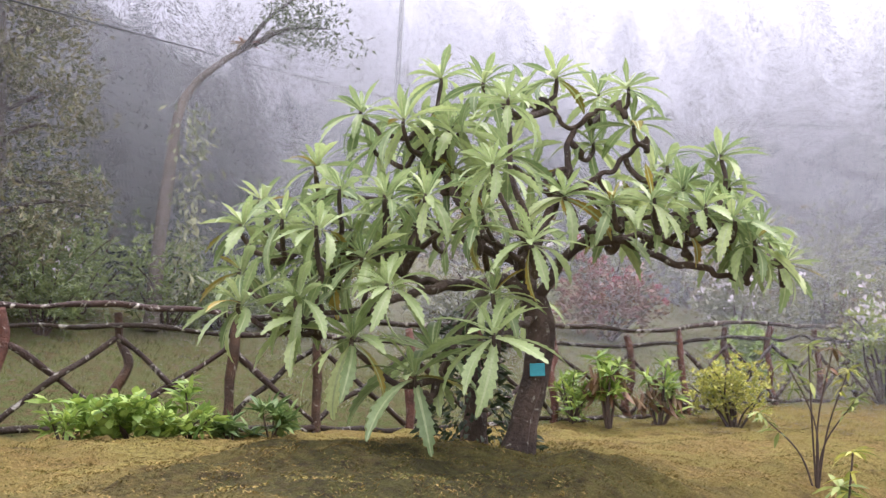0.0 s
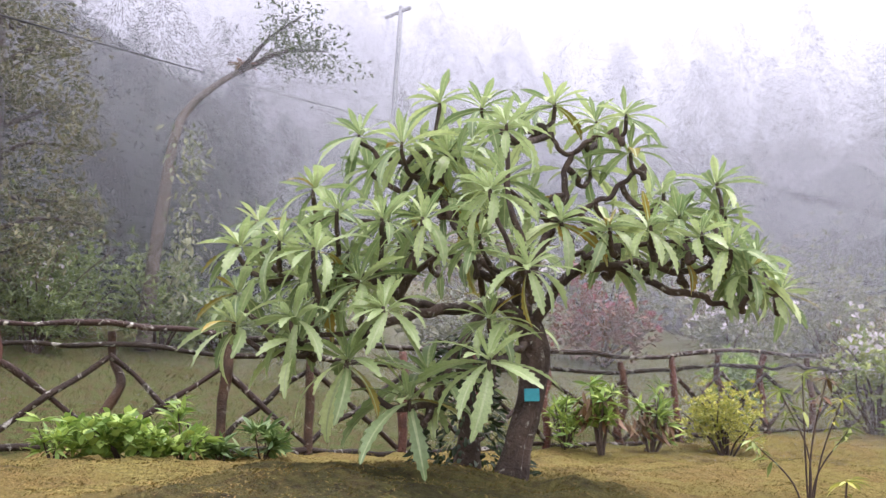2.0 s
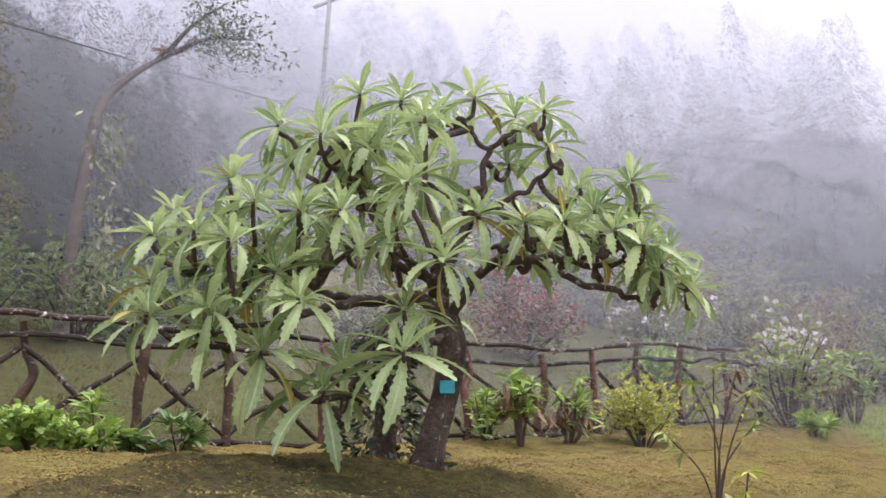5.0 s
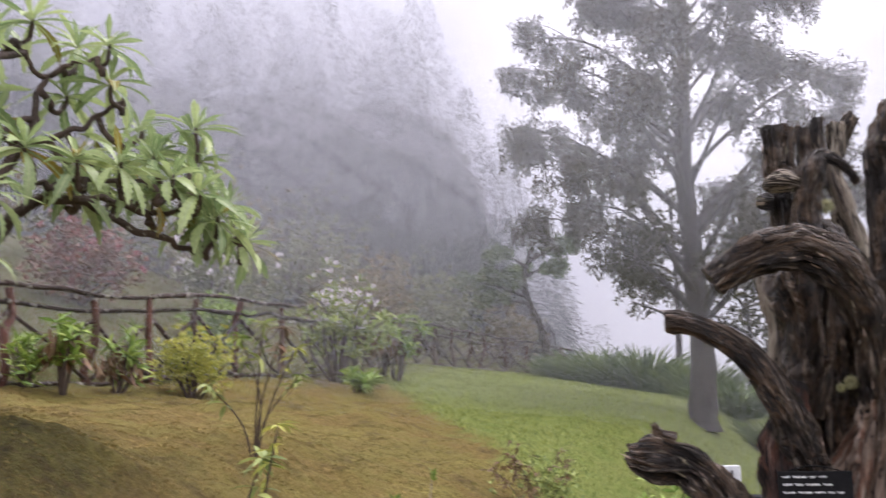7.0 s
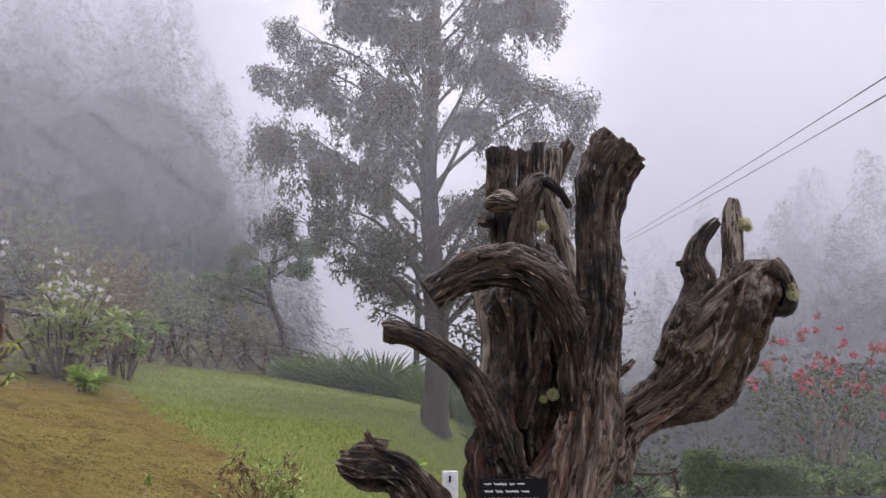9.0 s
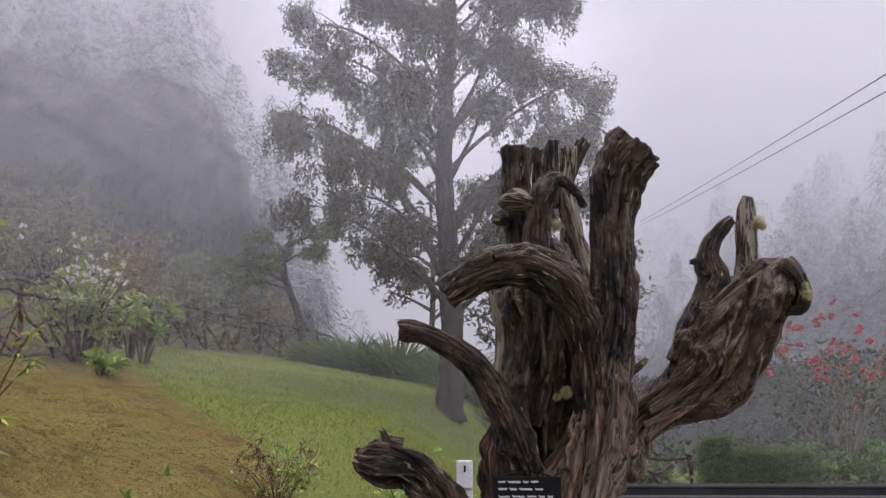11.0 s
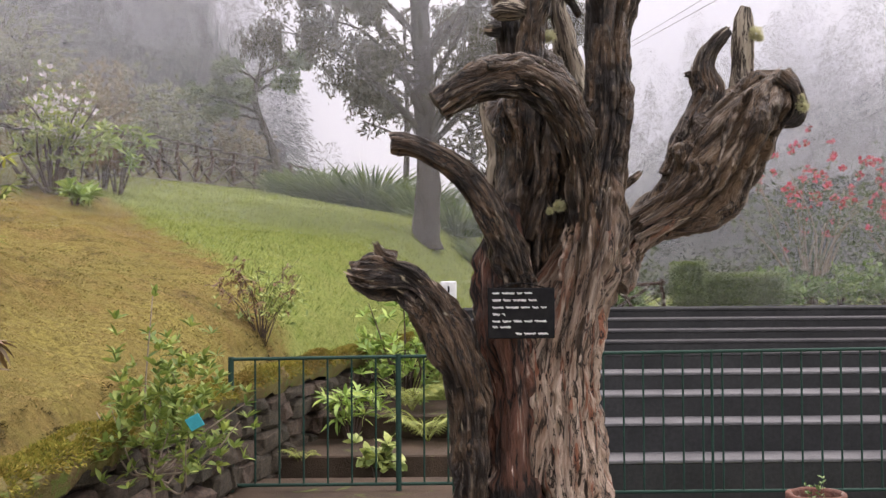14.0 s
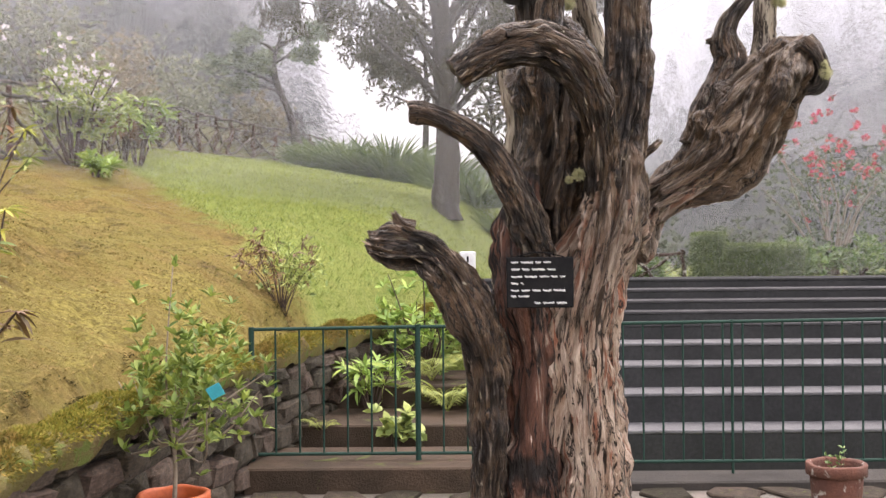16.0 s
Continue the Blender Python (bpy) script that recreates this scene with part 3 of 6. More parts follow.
def limb(name, rows, mat, sides=40, n=None, seed=1, ridge=0.13, freq=2.6, along=1.6, lump=0.12, ragged=0.02, label="", fine=0.05, twist=0.0, flakes=None, sinews=0):
    rows = np.asarray(rows, float)
    length = np.linalg.norm(np.diff(rows[:, :3], axis=0), axis=1).sum()
    n = n or int(max(16, length / 0.012))
    sides, n = int(sides * 1.5), int(n * 1.15)
    V, F, G = tube(rows, sides, n, seed, ridge * 0.75, freq * 0.95, along * 2.4, lump * 1.7, True, twist + 0.4, fine * 0.8, ragged * 0.6, 0.13, True)
    q = np.random.default_rng(seed)
    k = flakes if flakes is not None else int(170 * length)
    i = q.integers(2, max(4, n - 10), k) * sides + q.integers(0, sides, k)
    up = V[i + sides] - V[i]
    out = V[i] - V[(i // sides) * sides:][0] if k == 0 else V[i] - V.reshape(-1, 3)[[(j // sides) * sides + ((j % sides) + sides // 2) % sides for j in i]]
    out /= np.linalg.norm(out, axis=1)[:, None]
    FLAKES.append((V[i] - out * 0.003, up / (np.linalg.norm(up, axis=1)[:, None] + 1e-9), out, q.uniform(0.015, 0.06, k)))
    made = part(name, mesh_of(name, V, F, mat, smooth=True, grain=G), dead_tree, label)
    for j in range(sinews):
        # twisted cords of wood that stand out of the limb
        t0, t1 = sorted((q.uniform(0.0, 0.45), q.uniform(0.55, 0.97)))
        ts = np.linspace(t0, t1, 8)
        C = spline(rows, 120)
        P, R = C[(ts * 119).astype(int), :3], C[(ts * 119).astype(int), 3]
        T = np.gradient(P, axis=0)
        T /= np.linalg.norm(T, axis=1)[:, None]
        u = np.cross(T, (0.0, 1.0, 0.05))
        u /= np.linalg.norm(u, axis=1)[:, None]
        w = np.cross(T, u)
        a = 6.2832 * j / sinews + q.uniform(-0.3, 0.3) + (ts - t0) * q.uniform(0.6, 1.8) * (1.5 if twist else 0.8)
        k = q.uniform(0.20, 0.34) * np.sin(np.linspace(0.25, 2.95, 8)) ** 0.5
        rows_j = np.column_stack([P + (R * (0.94 - 0.6 * k))[:, None] * (np.cos(a)[:, None] * u + np.sin(a)[:, None] * w), np.maximum(R * k, 0.004)])
        v, f, g = tube(rows_j, 22, 70, seed + 100 + j, 0.28, 1.5, 3.6, 0.35, True, 0.5, 0.05, 0.0, 0.13, True)
        part("sinew", mesh_of("sinew", v, f, mat, smooth=True, grain=g), made)
    return made


limb("trunk", [(0.455, 4.04, -0.1, 0.30), (0.452, 4.04, 0.12, 0.262), (0.455, 4.03, 0.45, 0.225), (0.436, 4.03, 0.954, 0.214), (0.438, 4.03, 1.158, 0.208), (0.456, 4.03, 1.363, 0.189), (0.519, 4, 1.526, 0.150), (0.603, 3.98, 1.688, 0.120), (0.639, 3.97, 1.829, 0.103), (0.62, 3.98, 1.95, 0.08)],
     M_BARK_PALE, 150, 220, 3, 0.24, 2.2, 0.9, 0.10, 0.0, "bare silvery brown trunk with long cracks", 0.05, sinews=9)
limb("trunk_rib", [(0.545, 3.87, -0.05, 0.125), (0.52, 3.87, 0.629, 0.103), (0.525, 3.87, 0.824, 0.098), (0.523, 3.87, 1.019, 0.096), (0.519, 3.87, 1.176, 0.096), (0.527, 3.87, 1.352, 0.092), (0.567, 3.88, 1.528, 0.1), (0.609, 3.91, 1.686, 0.105), (0.635, 3.94, 1.847, 0.097), (0.65, 3.96, 1.989, 0.092), (0.663, 3.97, 2.131, 0.082)],
     M_BARK_PALE, 90, 180, 5, 0.24, 2.6, 0.9, 0.10, 0.0, "", 0.06, sinews=5)
limb("heartwood", [(0.315, 3.88, -0.05, 0.125), (0.319, 3.88, 0.628, 0.108), (0.317, 3.88, 0.823, 0.104), (0.314, 3.88, 1.02, 0.1), (0.314, 3.88, 1.216, 0.1), (0.296, 3.88, 1.393, 0.096), (0.279, 3.9, 1.53, 0.094), (0.276, 3.92, 1.649, 0.089), (0.291, 3.95, 1.77, 0.069), (0.318, 3.98, 1.872, 0.045)],
     M_BARK_RED, 80, 160, 7, 0.2, 2.4, 0.9, 0.12, 0.0, "exposed red-brown heartwood", 0.06, sinews=4)
limb("hollow_stem", [(0.412, 4.1, 1.594, 0.148), (0.422, 4.1, 1.74, 0.158), (0.435, 4.1, 1.888, 0.165), (0.44, 4.1, 2.038, 0.152), (0.433, 4.1, 2.189, 0.148), (0.425, 4.12, 2.323, 0.127), (0.419, 4.14, 2.437, 0.096)],
     M_BARK, 110, 150, 11, 0.5, 2.6, 1.6, 0.24, 0.02, "dark hollowed stem with moss", 0.09, sinews=8)
limb("upright_limb", [(0.607, 3.97, 1.782, 0.111), (0.618, 3.96, 1.904, 0.106), (0.649, 3.95, 2.028, 0.089), (0.674, 3.95, 2.164, 0.078), (0.679, 3.95, 2.3, 0.076), (0.681, 3.95, 2.449, 0.078), (0.687, 3.95, 2.567, 0.083), (0.702, 3.95, 2.656, 0.094), (0.734, 3.95, 2.716, 0.107), (0.779, 3.95, 2.774, 0.118)],
     M_BARK, 76, 120, 13, 0.24, 2.6, 1.3, 0.06, 0.008, "thick upright limb sawn flat", 0.05, sinews=6)
limb("sawn_limb", [(0.585, 3.93, 1.8, 0.054), (0.579, 3.88, 1.919, 0.061), (0.558, 3.84, 2.056, 0.061), (0.525, 3.8, 2.152, 0.064), (0.477, 3.77, 2.227, 0.069), (0.416, 3.76, 2.274, 0.07), (0.34, 3.75, 2.297, 0.07), (0.241, 3.74, 2.287, 0.066), (0.143, 3.74, 2.247, 0.061), (0.066, 3.74, 2.194, 0.053)],
     M_BARK, 60, 100, 17, 0.28, 2.4, 2.0, 0.08, 0.006, "arching limb with a sawn end", 0.07, sinews=6)
limb("broken_limb", [(0.355, 3.86, 1.577, 0.065), (0.325, 3.84, 1.665, 0.068), (0.286, 3.8, 1.751, 0.06), (0.239, 3.77, 1.843, 0.054), (0.188, 3.76, 1.923, 0.048), (0.125, 3.75, 1.987, 0.042), (0.049, 3.75, 2.035, 0.037), (-0.026, 3.75, 2.067, 0.035), (-0.069, 3.75, 2.074, 0.039), (-0.094, 3.75, 2.073, 0.035)],
     M_BARK, 52, 90, 19, 0.28, 2.4, 2.2, 0.12, 0.01, "thin limb snapped short", 0.07, sinews=4)
limb("hooked_limb", [(0.15, 3.8, -0.05, 0.075), (0.168, 3.79, 0.652, 0.06), (0.169, 3.78, 0.807, 0.056), (0.172, 3.77, 0.962, 0.056), (0.171, 3.76, 1.115, 0.058), (0.157, 3.76, 1.249, 0.063), (0.125, 3.75, 1.36, 0.065), (0.073, 3.75, 1.474, 0.065), (0.022, 3.74, 1.558, 0.063), (-0.04, 3.74, 1.61, 0.065), (-0.104, 3.73, 1.624, 0.068), (-0.16, 3.72, 1.632, 0.068), (-0.203, 3.72, 1.636, 0.047), (-0.231, 3.72, 1.646, 0.023)],
     M_BARK, 70, 170, 23, 0.34, 2.2, 1.6, 0.22, 0.025, "hooked side stem ending in a gnarled knob", 0.08, sinews=7)
limb("knob", [(-0.083, 3.7, 1.678, 0.027), (-0.122, 3.69, 1.697, 0.017), (-0.144, 3.68, 1.732, 0.009)], M_BARK, 24, 20, 29, 0.2)
limb("great_limb", [(0.652, 4, 1.661, 0.096), (0.738, 4.05, 1.735, 0.094), (0.828, 4.08, 1.802, 0.083), (0.928, 4.11, 1.866, 0.091), (1.041, 4.13, 1.944, 0.132), (1.145, 4.14, 2.086, 0.144), (1.224, 4.15, 2.196, 0.128), (1.296, 4.15, 2.283, 0.108), (1.35, 4.15, 2.335, 0.08), (1.382, 4.15, 2.37, 0.044)],
     M_BARK_PALE, 110, 170, 31, 0.46, 2.6, 1.3, 0.22, 0.03, "great twisted limb with deep grooves", 0.08, 1.5, sinews=10)
limb("forked_limb", [(0.957, 4.14, 1.986, 0.049), (1.004, 4.15, 2.108, 0.047), (1.058, 4.18, 2.223, 0.049), (1.107, 4.2, 2.311, 0.05), (1.088, 4.2, 2.383, 0.045), (1.088, 4.2, 2.428, 0.036), (1.114, 4.2, 2.486, 0.027), (1.15, 4.2, 2.53, 0.025), (1.187, 4.2, 2.56, 0.016)],
     M_BARK, 40, 90, 37, 0.3, 2.2, 2.2, 0.24, 0.01, "", 0.06, sinews=4)
limb("pale_stub", [(1.21, 4.24, 2.177, 0.059), (1.247, 4.26, 2.317, 0.048), (1.254, 4.26, 2.408, 0.043), (1.256, 4.26, 2.523, 0.039), (1.262, 4.26, 2.612, 0.034), (1.27, 4.26, 2.663, 0.021)],
     M_STUB, 36, 60, 41, 0.14, 2.4, 1.4, 0.06, 0.012, "pale lichen-grey sawn stub", 0.05, sinews=3)
limb("knuckle", [(1.329, 4.06, 2.349, 0.039), (1.372, 4.05, 2.305, 0.032), (1.394, 4.05, 2.249, 0.03), (1.38, 4.05, 2.197, 0.029), (1.343, 4.05, 2.179, 0.016)], M_BARK, 40, 50, 43, 0.45, 2.6, 2.0, 0.3, 0.02, "", 0.1, sinews=4)
limb("sawn_post", [(0.376, 4.14, 2.325, 0.075), (0.358, 4.15, 2.46, 0.06), (0.345, 4.15, 2.595, 0.056), (0.343, 4.15, 2.731, 0.056), (0.347, 4.15, 2.832, 0.056)],
     M_BARK, 44, 80, 47, 0.15, 2.4, 1.4, 0.08, 0.012, "", 0.06, sinews=5)
limb("crook", [(0.432, 4.02, 2.285, 0.066), (0.411, 4, 2.367, 0.051), (0.41, 4, 2.464, 0.045), (0.424, 4, 2.562, 0.049), (0.442, 4, 2.628, 0.049), (0.472, 4, 2.673, 0.029), (0.524, 4, 2.652, 0.018), (0.562, 4, 2.609, 0.014), (0.586, 4, 2.566, 0.012)],
     M_BARK, 40, 80, 53, 0.15, 2.2, 2.0, 0.1, 0.004, "", 0.05, sinews=3)
limb("back_stub", [(0.642, 4.25, 2.235, 0.068), (0.608, 4.25, 2.348, 0.055), (0.58, 4.25, 2.461, 0.046), (0.557, 4.25, 2.576, 0.041), (0.539, 4.25, 2.668, 0.034), (0.554, 4.25, 2.774, 0.03), (0.556, 4.25, 2.863, 0.03)], M_STUB, 36, 60, 59, 0.16, 2.4, 1.4, 0.1, 0.012, sinews=4)
limb("thin_stub", [(0.48, 4.22, 2.614, 0.032), (0.488, 4.22, 2.729, 0.027), (0.49, 4.22, 2.823, 0.025), (0.494, 4.22, 2.888, 0.025)], M_BARK, 28, 40, 62, 0.16)
limb("leaning_stub", [(0.533, 4.3, 2.656, 0.034), (0.56, 4.3, 2.751, 0.034), (0.592, 4.3, 2.828, 0.034), (0.629, 4.3, 2.905, 0.034)], M_BARK, 32, 50, 61, 0.16)
limb("short_stub", [(0.46, 4.2, 2.54, 0.041), (0.437, 4.2, 2.7, 0.029), (0.436, 4.2, 2.781, 0.029), (0.436, 4.2, 2.844, 0.029)], M_BARK, 32, 50, 67, 0.16)
limb("pale_stem", [(0.28, 4.3, 1.852, 0.046), (0.294, 4.3, 1.963, 0.046), (0.31, 4.3, 2.076, 0.048), (0.304, 4.3, 2.189, 0.048), (0.281, 4.3, 2.269, 0.044), (0.253, 4.3, 2.337, 0.032)], M_STUB, 32, 50, 71, 0.14)
limb("twig_stub", [(0.694, 4, 1.908, 0.026), (0.744, 4, 1.947, 0.017), (0.777, 4, 1.972, 0.013), (0.798, 4, 1.994, 0.009)], M_BARK, 20, 20, 73, 0.15)
limb("burl", [(0.287, 4.05, 2.593, 0.026), (0.315, 4, 2.593, 0.039), (0.352, 3.98, 2.587, 0.038), (0.384, 3.98, 2.579, 0.021)], M_STUB, 20, 16, 79, 0.1)

limb("burl", [(0.305, 4.1, 2.542, 0.031), (0.273, 4.1, 2.542, 0.029), (0.251, 4.1, 2.546, 0.018)], M_BARK, 20, 16, 81, 0.1)
limb("spur", [(1.092, 4.2, 2.383, 0.032), (1.054, 4.2, 2.389, 0.023), (1.018, 4.19, 2.387, 0.009)], M_BARK, 20, 18, 83, 0.15)


at, up, out, size = (np.concatenate(c) for c in zip(*FLAKES))
side = np.cross(up, out)
size = size * (0.5 + 0.5 * smooth(at[:, 2], 0.6, 1.3))
V, F = scatter(([(-0.04, 0, 0), (0.04, 0, 0), (0.075, 0.5, 0.05), (-0.06, 0.45, 0.05), (0.02, 1, 0.02), (0.0, 0.5, -0.03)], [(0, 1, 2, 3), (3, 2, 4), (1, 5, 2), (0, 3, 5), (2, 5, 4), (3, 4, 5)]),
               at, np.stack([side, up, out], -1), size)
tagged(part("flake", mesh_of("flake", V, F, [M_FLAKE]), dead_tree, "lifting flakes of weathered bark"), kind="stuff")


def tuft(where, size, seed, n=1500):
    rng = np.random.default_rng(seed)
    d = rng.normal(size=(n, 3))
    d /= np.linalg.norm(d, axis=1)[:, None]
    V, F = scatter(([(-0.1, 0, 0), (0.1, 0, 0), (0, 1, 0)], [(0, 1, 2)]), np.array(where) + d * size * rng.uniform(0.2, 1.0, (n, 1)), turns(d, rng.uniform(0, 6, n)), 0.4 * size * rng.uniform(0.6, 1.1, n))
    part("lichen", mesh_of("lichen", V, F, M_LICHEN), dead_tree, "tuft of pale yellow lichen")


tuft((1.298, 4.22, 2.551), 0.026, 3)
tuft((1.312, 4.22, 2.535), 0.016, 13)
tuft((1.403, 4.02, 2.236), 0.024, 4)
tuft((1.398, 4.02, 2.27), 0.014, 14)
tuft((0.489, 4.14, 2.524), 0.026, 6)
tuft((0.494, 3.9, 1.867), 0.022, 7)
tuft((0.46, 3.9, 1.85), 0.014, 8)

# plaque hung on the trunk
M_BLACK = material("matt_black_board", (0.009, 0.009, 0.010), (0.014, 0.014, 0.014), 20, 0.9, 0.1, 90, spec=0.1)
M_CHALK = material("white_lettering", (0.72, 0.72, 0.70), (0.6, 0.6, 0.6), 30, 0.8, 0.0, 90)
plaque = thing("plaque", "small black plaque with white handwriting hung on a trunk", "sign", (0.338, 3.70, 1.4975))
board = part("board", mesh_of("board", *box(-0.111, -0.008, -0.084, 0.111, 0.008, 0.084, 0.003), M_BLACK), plaque)
part("hanger", mesh_of("hanger", *tube([(-0.08, 0.012, 0.085, 0.002), (0.0, 0.03, 0.10, 0.002), (0.08, 0.012, 0.085, 0.002)], 5, 10), M_BLACK), plaque)
rng = np.random.default_rng(12)
for line, (zc, x0, x1) in enumerate([(0.066, -0.097, 0.035), (0.043, -0.097, 0.05), (0.019, -0.097, 0.083), (-0.004, -0.097, -0.055), (-0.027, -0.097, 0.082), (-0.046, -0.097, -0.037), (-0.068, -0.02, 0.087)]):
    x = x0
    while x < x1 - 0.006:
        w = min(rng.uniform(0.016, 0.046), x1 - x)
        # a joined-up scrawl: short strokes that rise and fall along the line
        k = max(3, int(w / 0.0028))
        px = np.linspace(x, x + w, k)
        pz = zc + 0.0030 * np.where(np.arange(k) % 2, 1, -1) * rng.uniform(0.5, 1.3, k)
        pz[0] += 0.0045
        part("writing", mesh_of("writing", *tube(np.column_stack([px, np.full(k, -0.0092), pz, np.full(k, 0.0009)]), 4, 3 * k), M_CHALK), board)
        x += w + 0.008

# ---- the living rosette tree on the mound ----
M_TREEBARK = material("dark_mossy_bark", (0.10, 0.066, 0.05), (0.04, 0.026, 0.021), 5.0, 0.7, 0.9, 40, third=(0.30, 0.29, 0.24), spot=0.60, third_scale=22)
M_LEAF = material("pale_green_leaf", (0.40, 0.505, 0.235), (0.285, 0.39, 0.155), 3.0, 0.36, 0.15, 40, translucent=0.42, island=0.38, spec=0.5)
M_RIB = material("pale_leaf_rib", (0.45, 0.53, 0.28), (0.38, 0.46, 0.23), 9.0, 0.5, 0.0, 40, translucent=0.2)
M_OLD = material("yellowing_leaf", (0.36, 0.27, 0.05), (0.24, 0.22, 0.05), 6.0, 0.55, 0.15, 40, translucent=0.3, island=0.3)
rosette_tree = thing("rosette_tree", "umbrella-shaped small tree with rosettes of toothed pale green leaves", "tree", (0, 0, 0))
TRUNK = [(-4.07, 5.22, 1.78, 0.12), (-4.05, 5.24, 1.92, 0.10), (-4.02, 5.26, 2.09, 0.085), (-3.96, 5.31, 2.33, 0.08), (-3.93, 5.33, 2.54, 0.085), (-3.93, 5.33, 2.71, 0.088), (-3.96, 5.31, 2.85, 0.07)]
RIGHT_BOUGHS = [
    [(-3.93, 5.33, 2.78, 0.06), (-3.78, 5.31, 2.99, 0.052), (-3.60, 5.31, 3.09, 0.046), (-3.40, 5.44, 3.13, 0.042), (-3.26, 5.52, 3.04, 0.036), (-3.07, 5.62, 2.95, 0.032), (-2.93, 5.69, 2.90, 0.028), (-2.76, 5.89, 2.91, 0.022), (-2.64, 5.95, 2.97, 0.016)],
    [(-3.40, 5.44, 3.14, 0.036), (-3.27, 5.63, 3.15, 0.03), (-3.13, 5.70, 3.09, 0.026), (-2.94, 5.69, 3.10, 0.022), (-2.86, 5.74, 3.2, 0.017)],
]
LEFT_BOUGHS = [
    [(-3.96, 5.31, 2.82, 0.07), (-4.02, 5.14, 2.92, 0.06), (-4.12, 4.93, 2.89, 0.056), (-4.21, 4.73, 2.85, 0.05), (-4.29, 4.52, 2.78, 0.042), (-4.48, 4.34, 2.70, 0.032), (-4.63, 4.17, 2.68, 0.022)],
    [(-4.16, 4.82, 2.87, 0.045), (-4.33, 4.65, 2.90, 0.036), (-4.48, 4.58, 3.02, 0.03), (-4.68, 4.45, 3.1, 0.024), (-4.95, 4.25, 3.12, 0.018)],
    [(-3.97, 5.30, 2.85, 0.07), (-4.01, 5.27, 3.03, 0.06), (-4.13, 5.17, 3.16, 0.05), (-4.22, 5.11, 3.30, 0.042), (-4.32, 5.04, 3.45, 0.036), (-4.45, 5.02, 3.72, 0.03), (-4.53, 4.97, 3.98, 0.022)],
]
UPPER_BOUGHS = [
    [(-3.97, 5.31, 2.88, 0.065), (-4.00, 5.42, 3.20, 0.05), (-3.86, 5.53, 3.55, 0.042), (-3.81, 5.55, 3.76, 0.036), (-3.78, 5.57, 3.97, 0.03)],
    [(-3.78, 5.57, 3.96, 0.028), (-3.61, 5.56, 4.02, 0.024), (-3.45, 5.60, 4.06, 0.018)],
    [(-3.78, 5.57, 3.96, 0.026), (-3.81, 5.43, 4.03, 0.022), (-3.88, 5.38, 4.13, 0.016)],
]
SIDE_BOUGHS = [
    [(-3.98, 5.22, 2.95, 0.05), (-3.80, 4.98, 3.02, 0.04), (-3.60, 4.80, 3.0, 0.032), (-3.45, 4.72, 2.92, 0.022)],
    [(-4.02, 5.27, 3.05, 0.05), (-4.30, 5.2, 3.2, 0.042), (-4.62, 4.98, 3.4, 0.034), (-4.85, 4.75, 3.52, 0.026), (-5.02, 4.5, 3.55, 0.02)],
    [(-3.86, 5.50, 3.5, 0.036), (-3.62, 5.62, 3.62, 0.03), (-3.42, 5.70, 3.75, 0.024), (-3.34, 5.78, 3.85, 0.018)],
    [(-3.60, 5.31, 3.09, 0.036), (-3.40, 5.28, 3.2, 0.03), (-3.15, 5.32, 3.2, 0.022), (-2.95, 5.45, 3.18, 0.017)],
]
LOW_BOUGHS = [
    [(-3.96, 5.3, 2.7, 0.04), (-3.78, 4.95, 2.6, 0.032), (-3.62, 4.56, 2.45, 0.024), (-3.55, 4.42, 2.42, 0.018)],
    [(-4.05, 5.05, 2.9, 0.045), (-4.05, 4.75, 2.62, 0.032), (-4.02, 4.55, 2.38, 0.024), (-4.0, 4.45, 2.25, 0.018)],
]
BOUGHS = RIGHT_BOUGHS + LEFT_BOUGHS + UPPER_BOUGHS + SIDE_BOUGHS + LOW_BOUGHS
part("trunk", mesh_of("trunk", *tube(TRUNK, 40, 90, 5, 0.14, 2.4, 2.5, 0.16, True, 0, 0.08), M_TREEBARK, smooth=True), rosette_tree, "dark leaning trunk with lichen spots")
for k, rows in enumerate(BOUGHS):
    bend = np.random.default_rng(40 + k)
    C = spline(rows, 3 * len(rows))
    C[1:-1, :3] += bend.normal(0, 0.012, (len(C) - 2, 3))
    C[:, 3] *= 0.60
    rows = C
    part("branch", mesh_of("branch", *tube(rows, 14, 3 * len(rows), 20 + k, 0.14, 2.0, 4.0, 0.2), M_TREEBARK, smooth=True), rosette_tree)
HEADS = [(-4.46, 5.05, 4.36), (-4.77, 4.62, 4.08), (-4.37, 4.59, 3.91), (-3.8, 5.43, 4.29), (-3.37, 5.59, 4.15), (-3.74, 5.83, 4.27),
         (-4.37, 5.51, 4.26), (-4.2, 5.64, 4.4), (-4.6, 5.32, 4.15), (-4.82, 4.28, 3.64), (-4.5, 4.18, 3.41), (-4.92, 4.9, 3.95), (-5.27, 4.22, 3.5),
         (-5.1, 3.94, 3.26), (-4.72, 3.94, 3.22), (-5.02, 3.88, 2.95), (-4.51, 3.87, 2.73), (-4.44, 3.95, 3.12), (-4.78, 4.17, 3.05), (-5.24, 4.25, 3.21)]
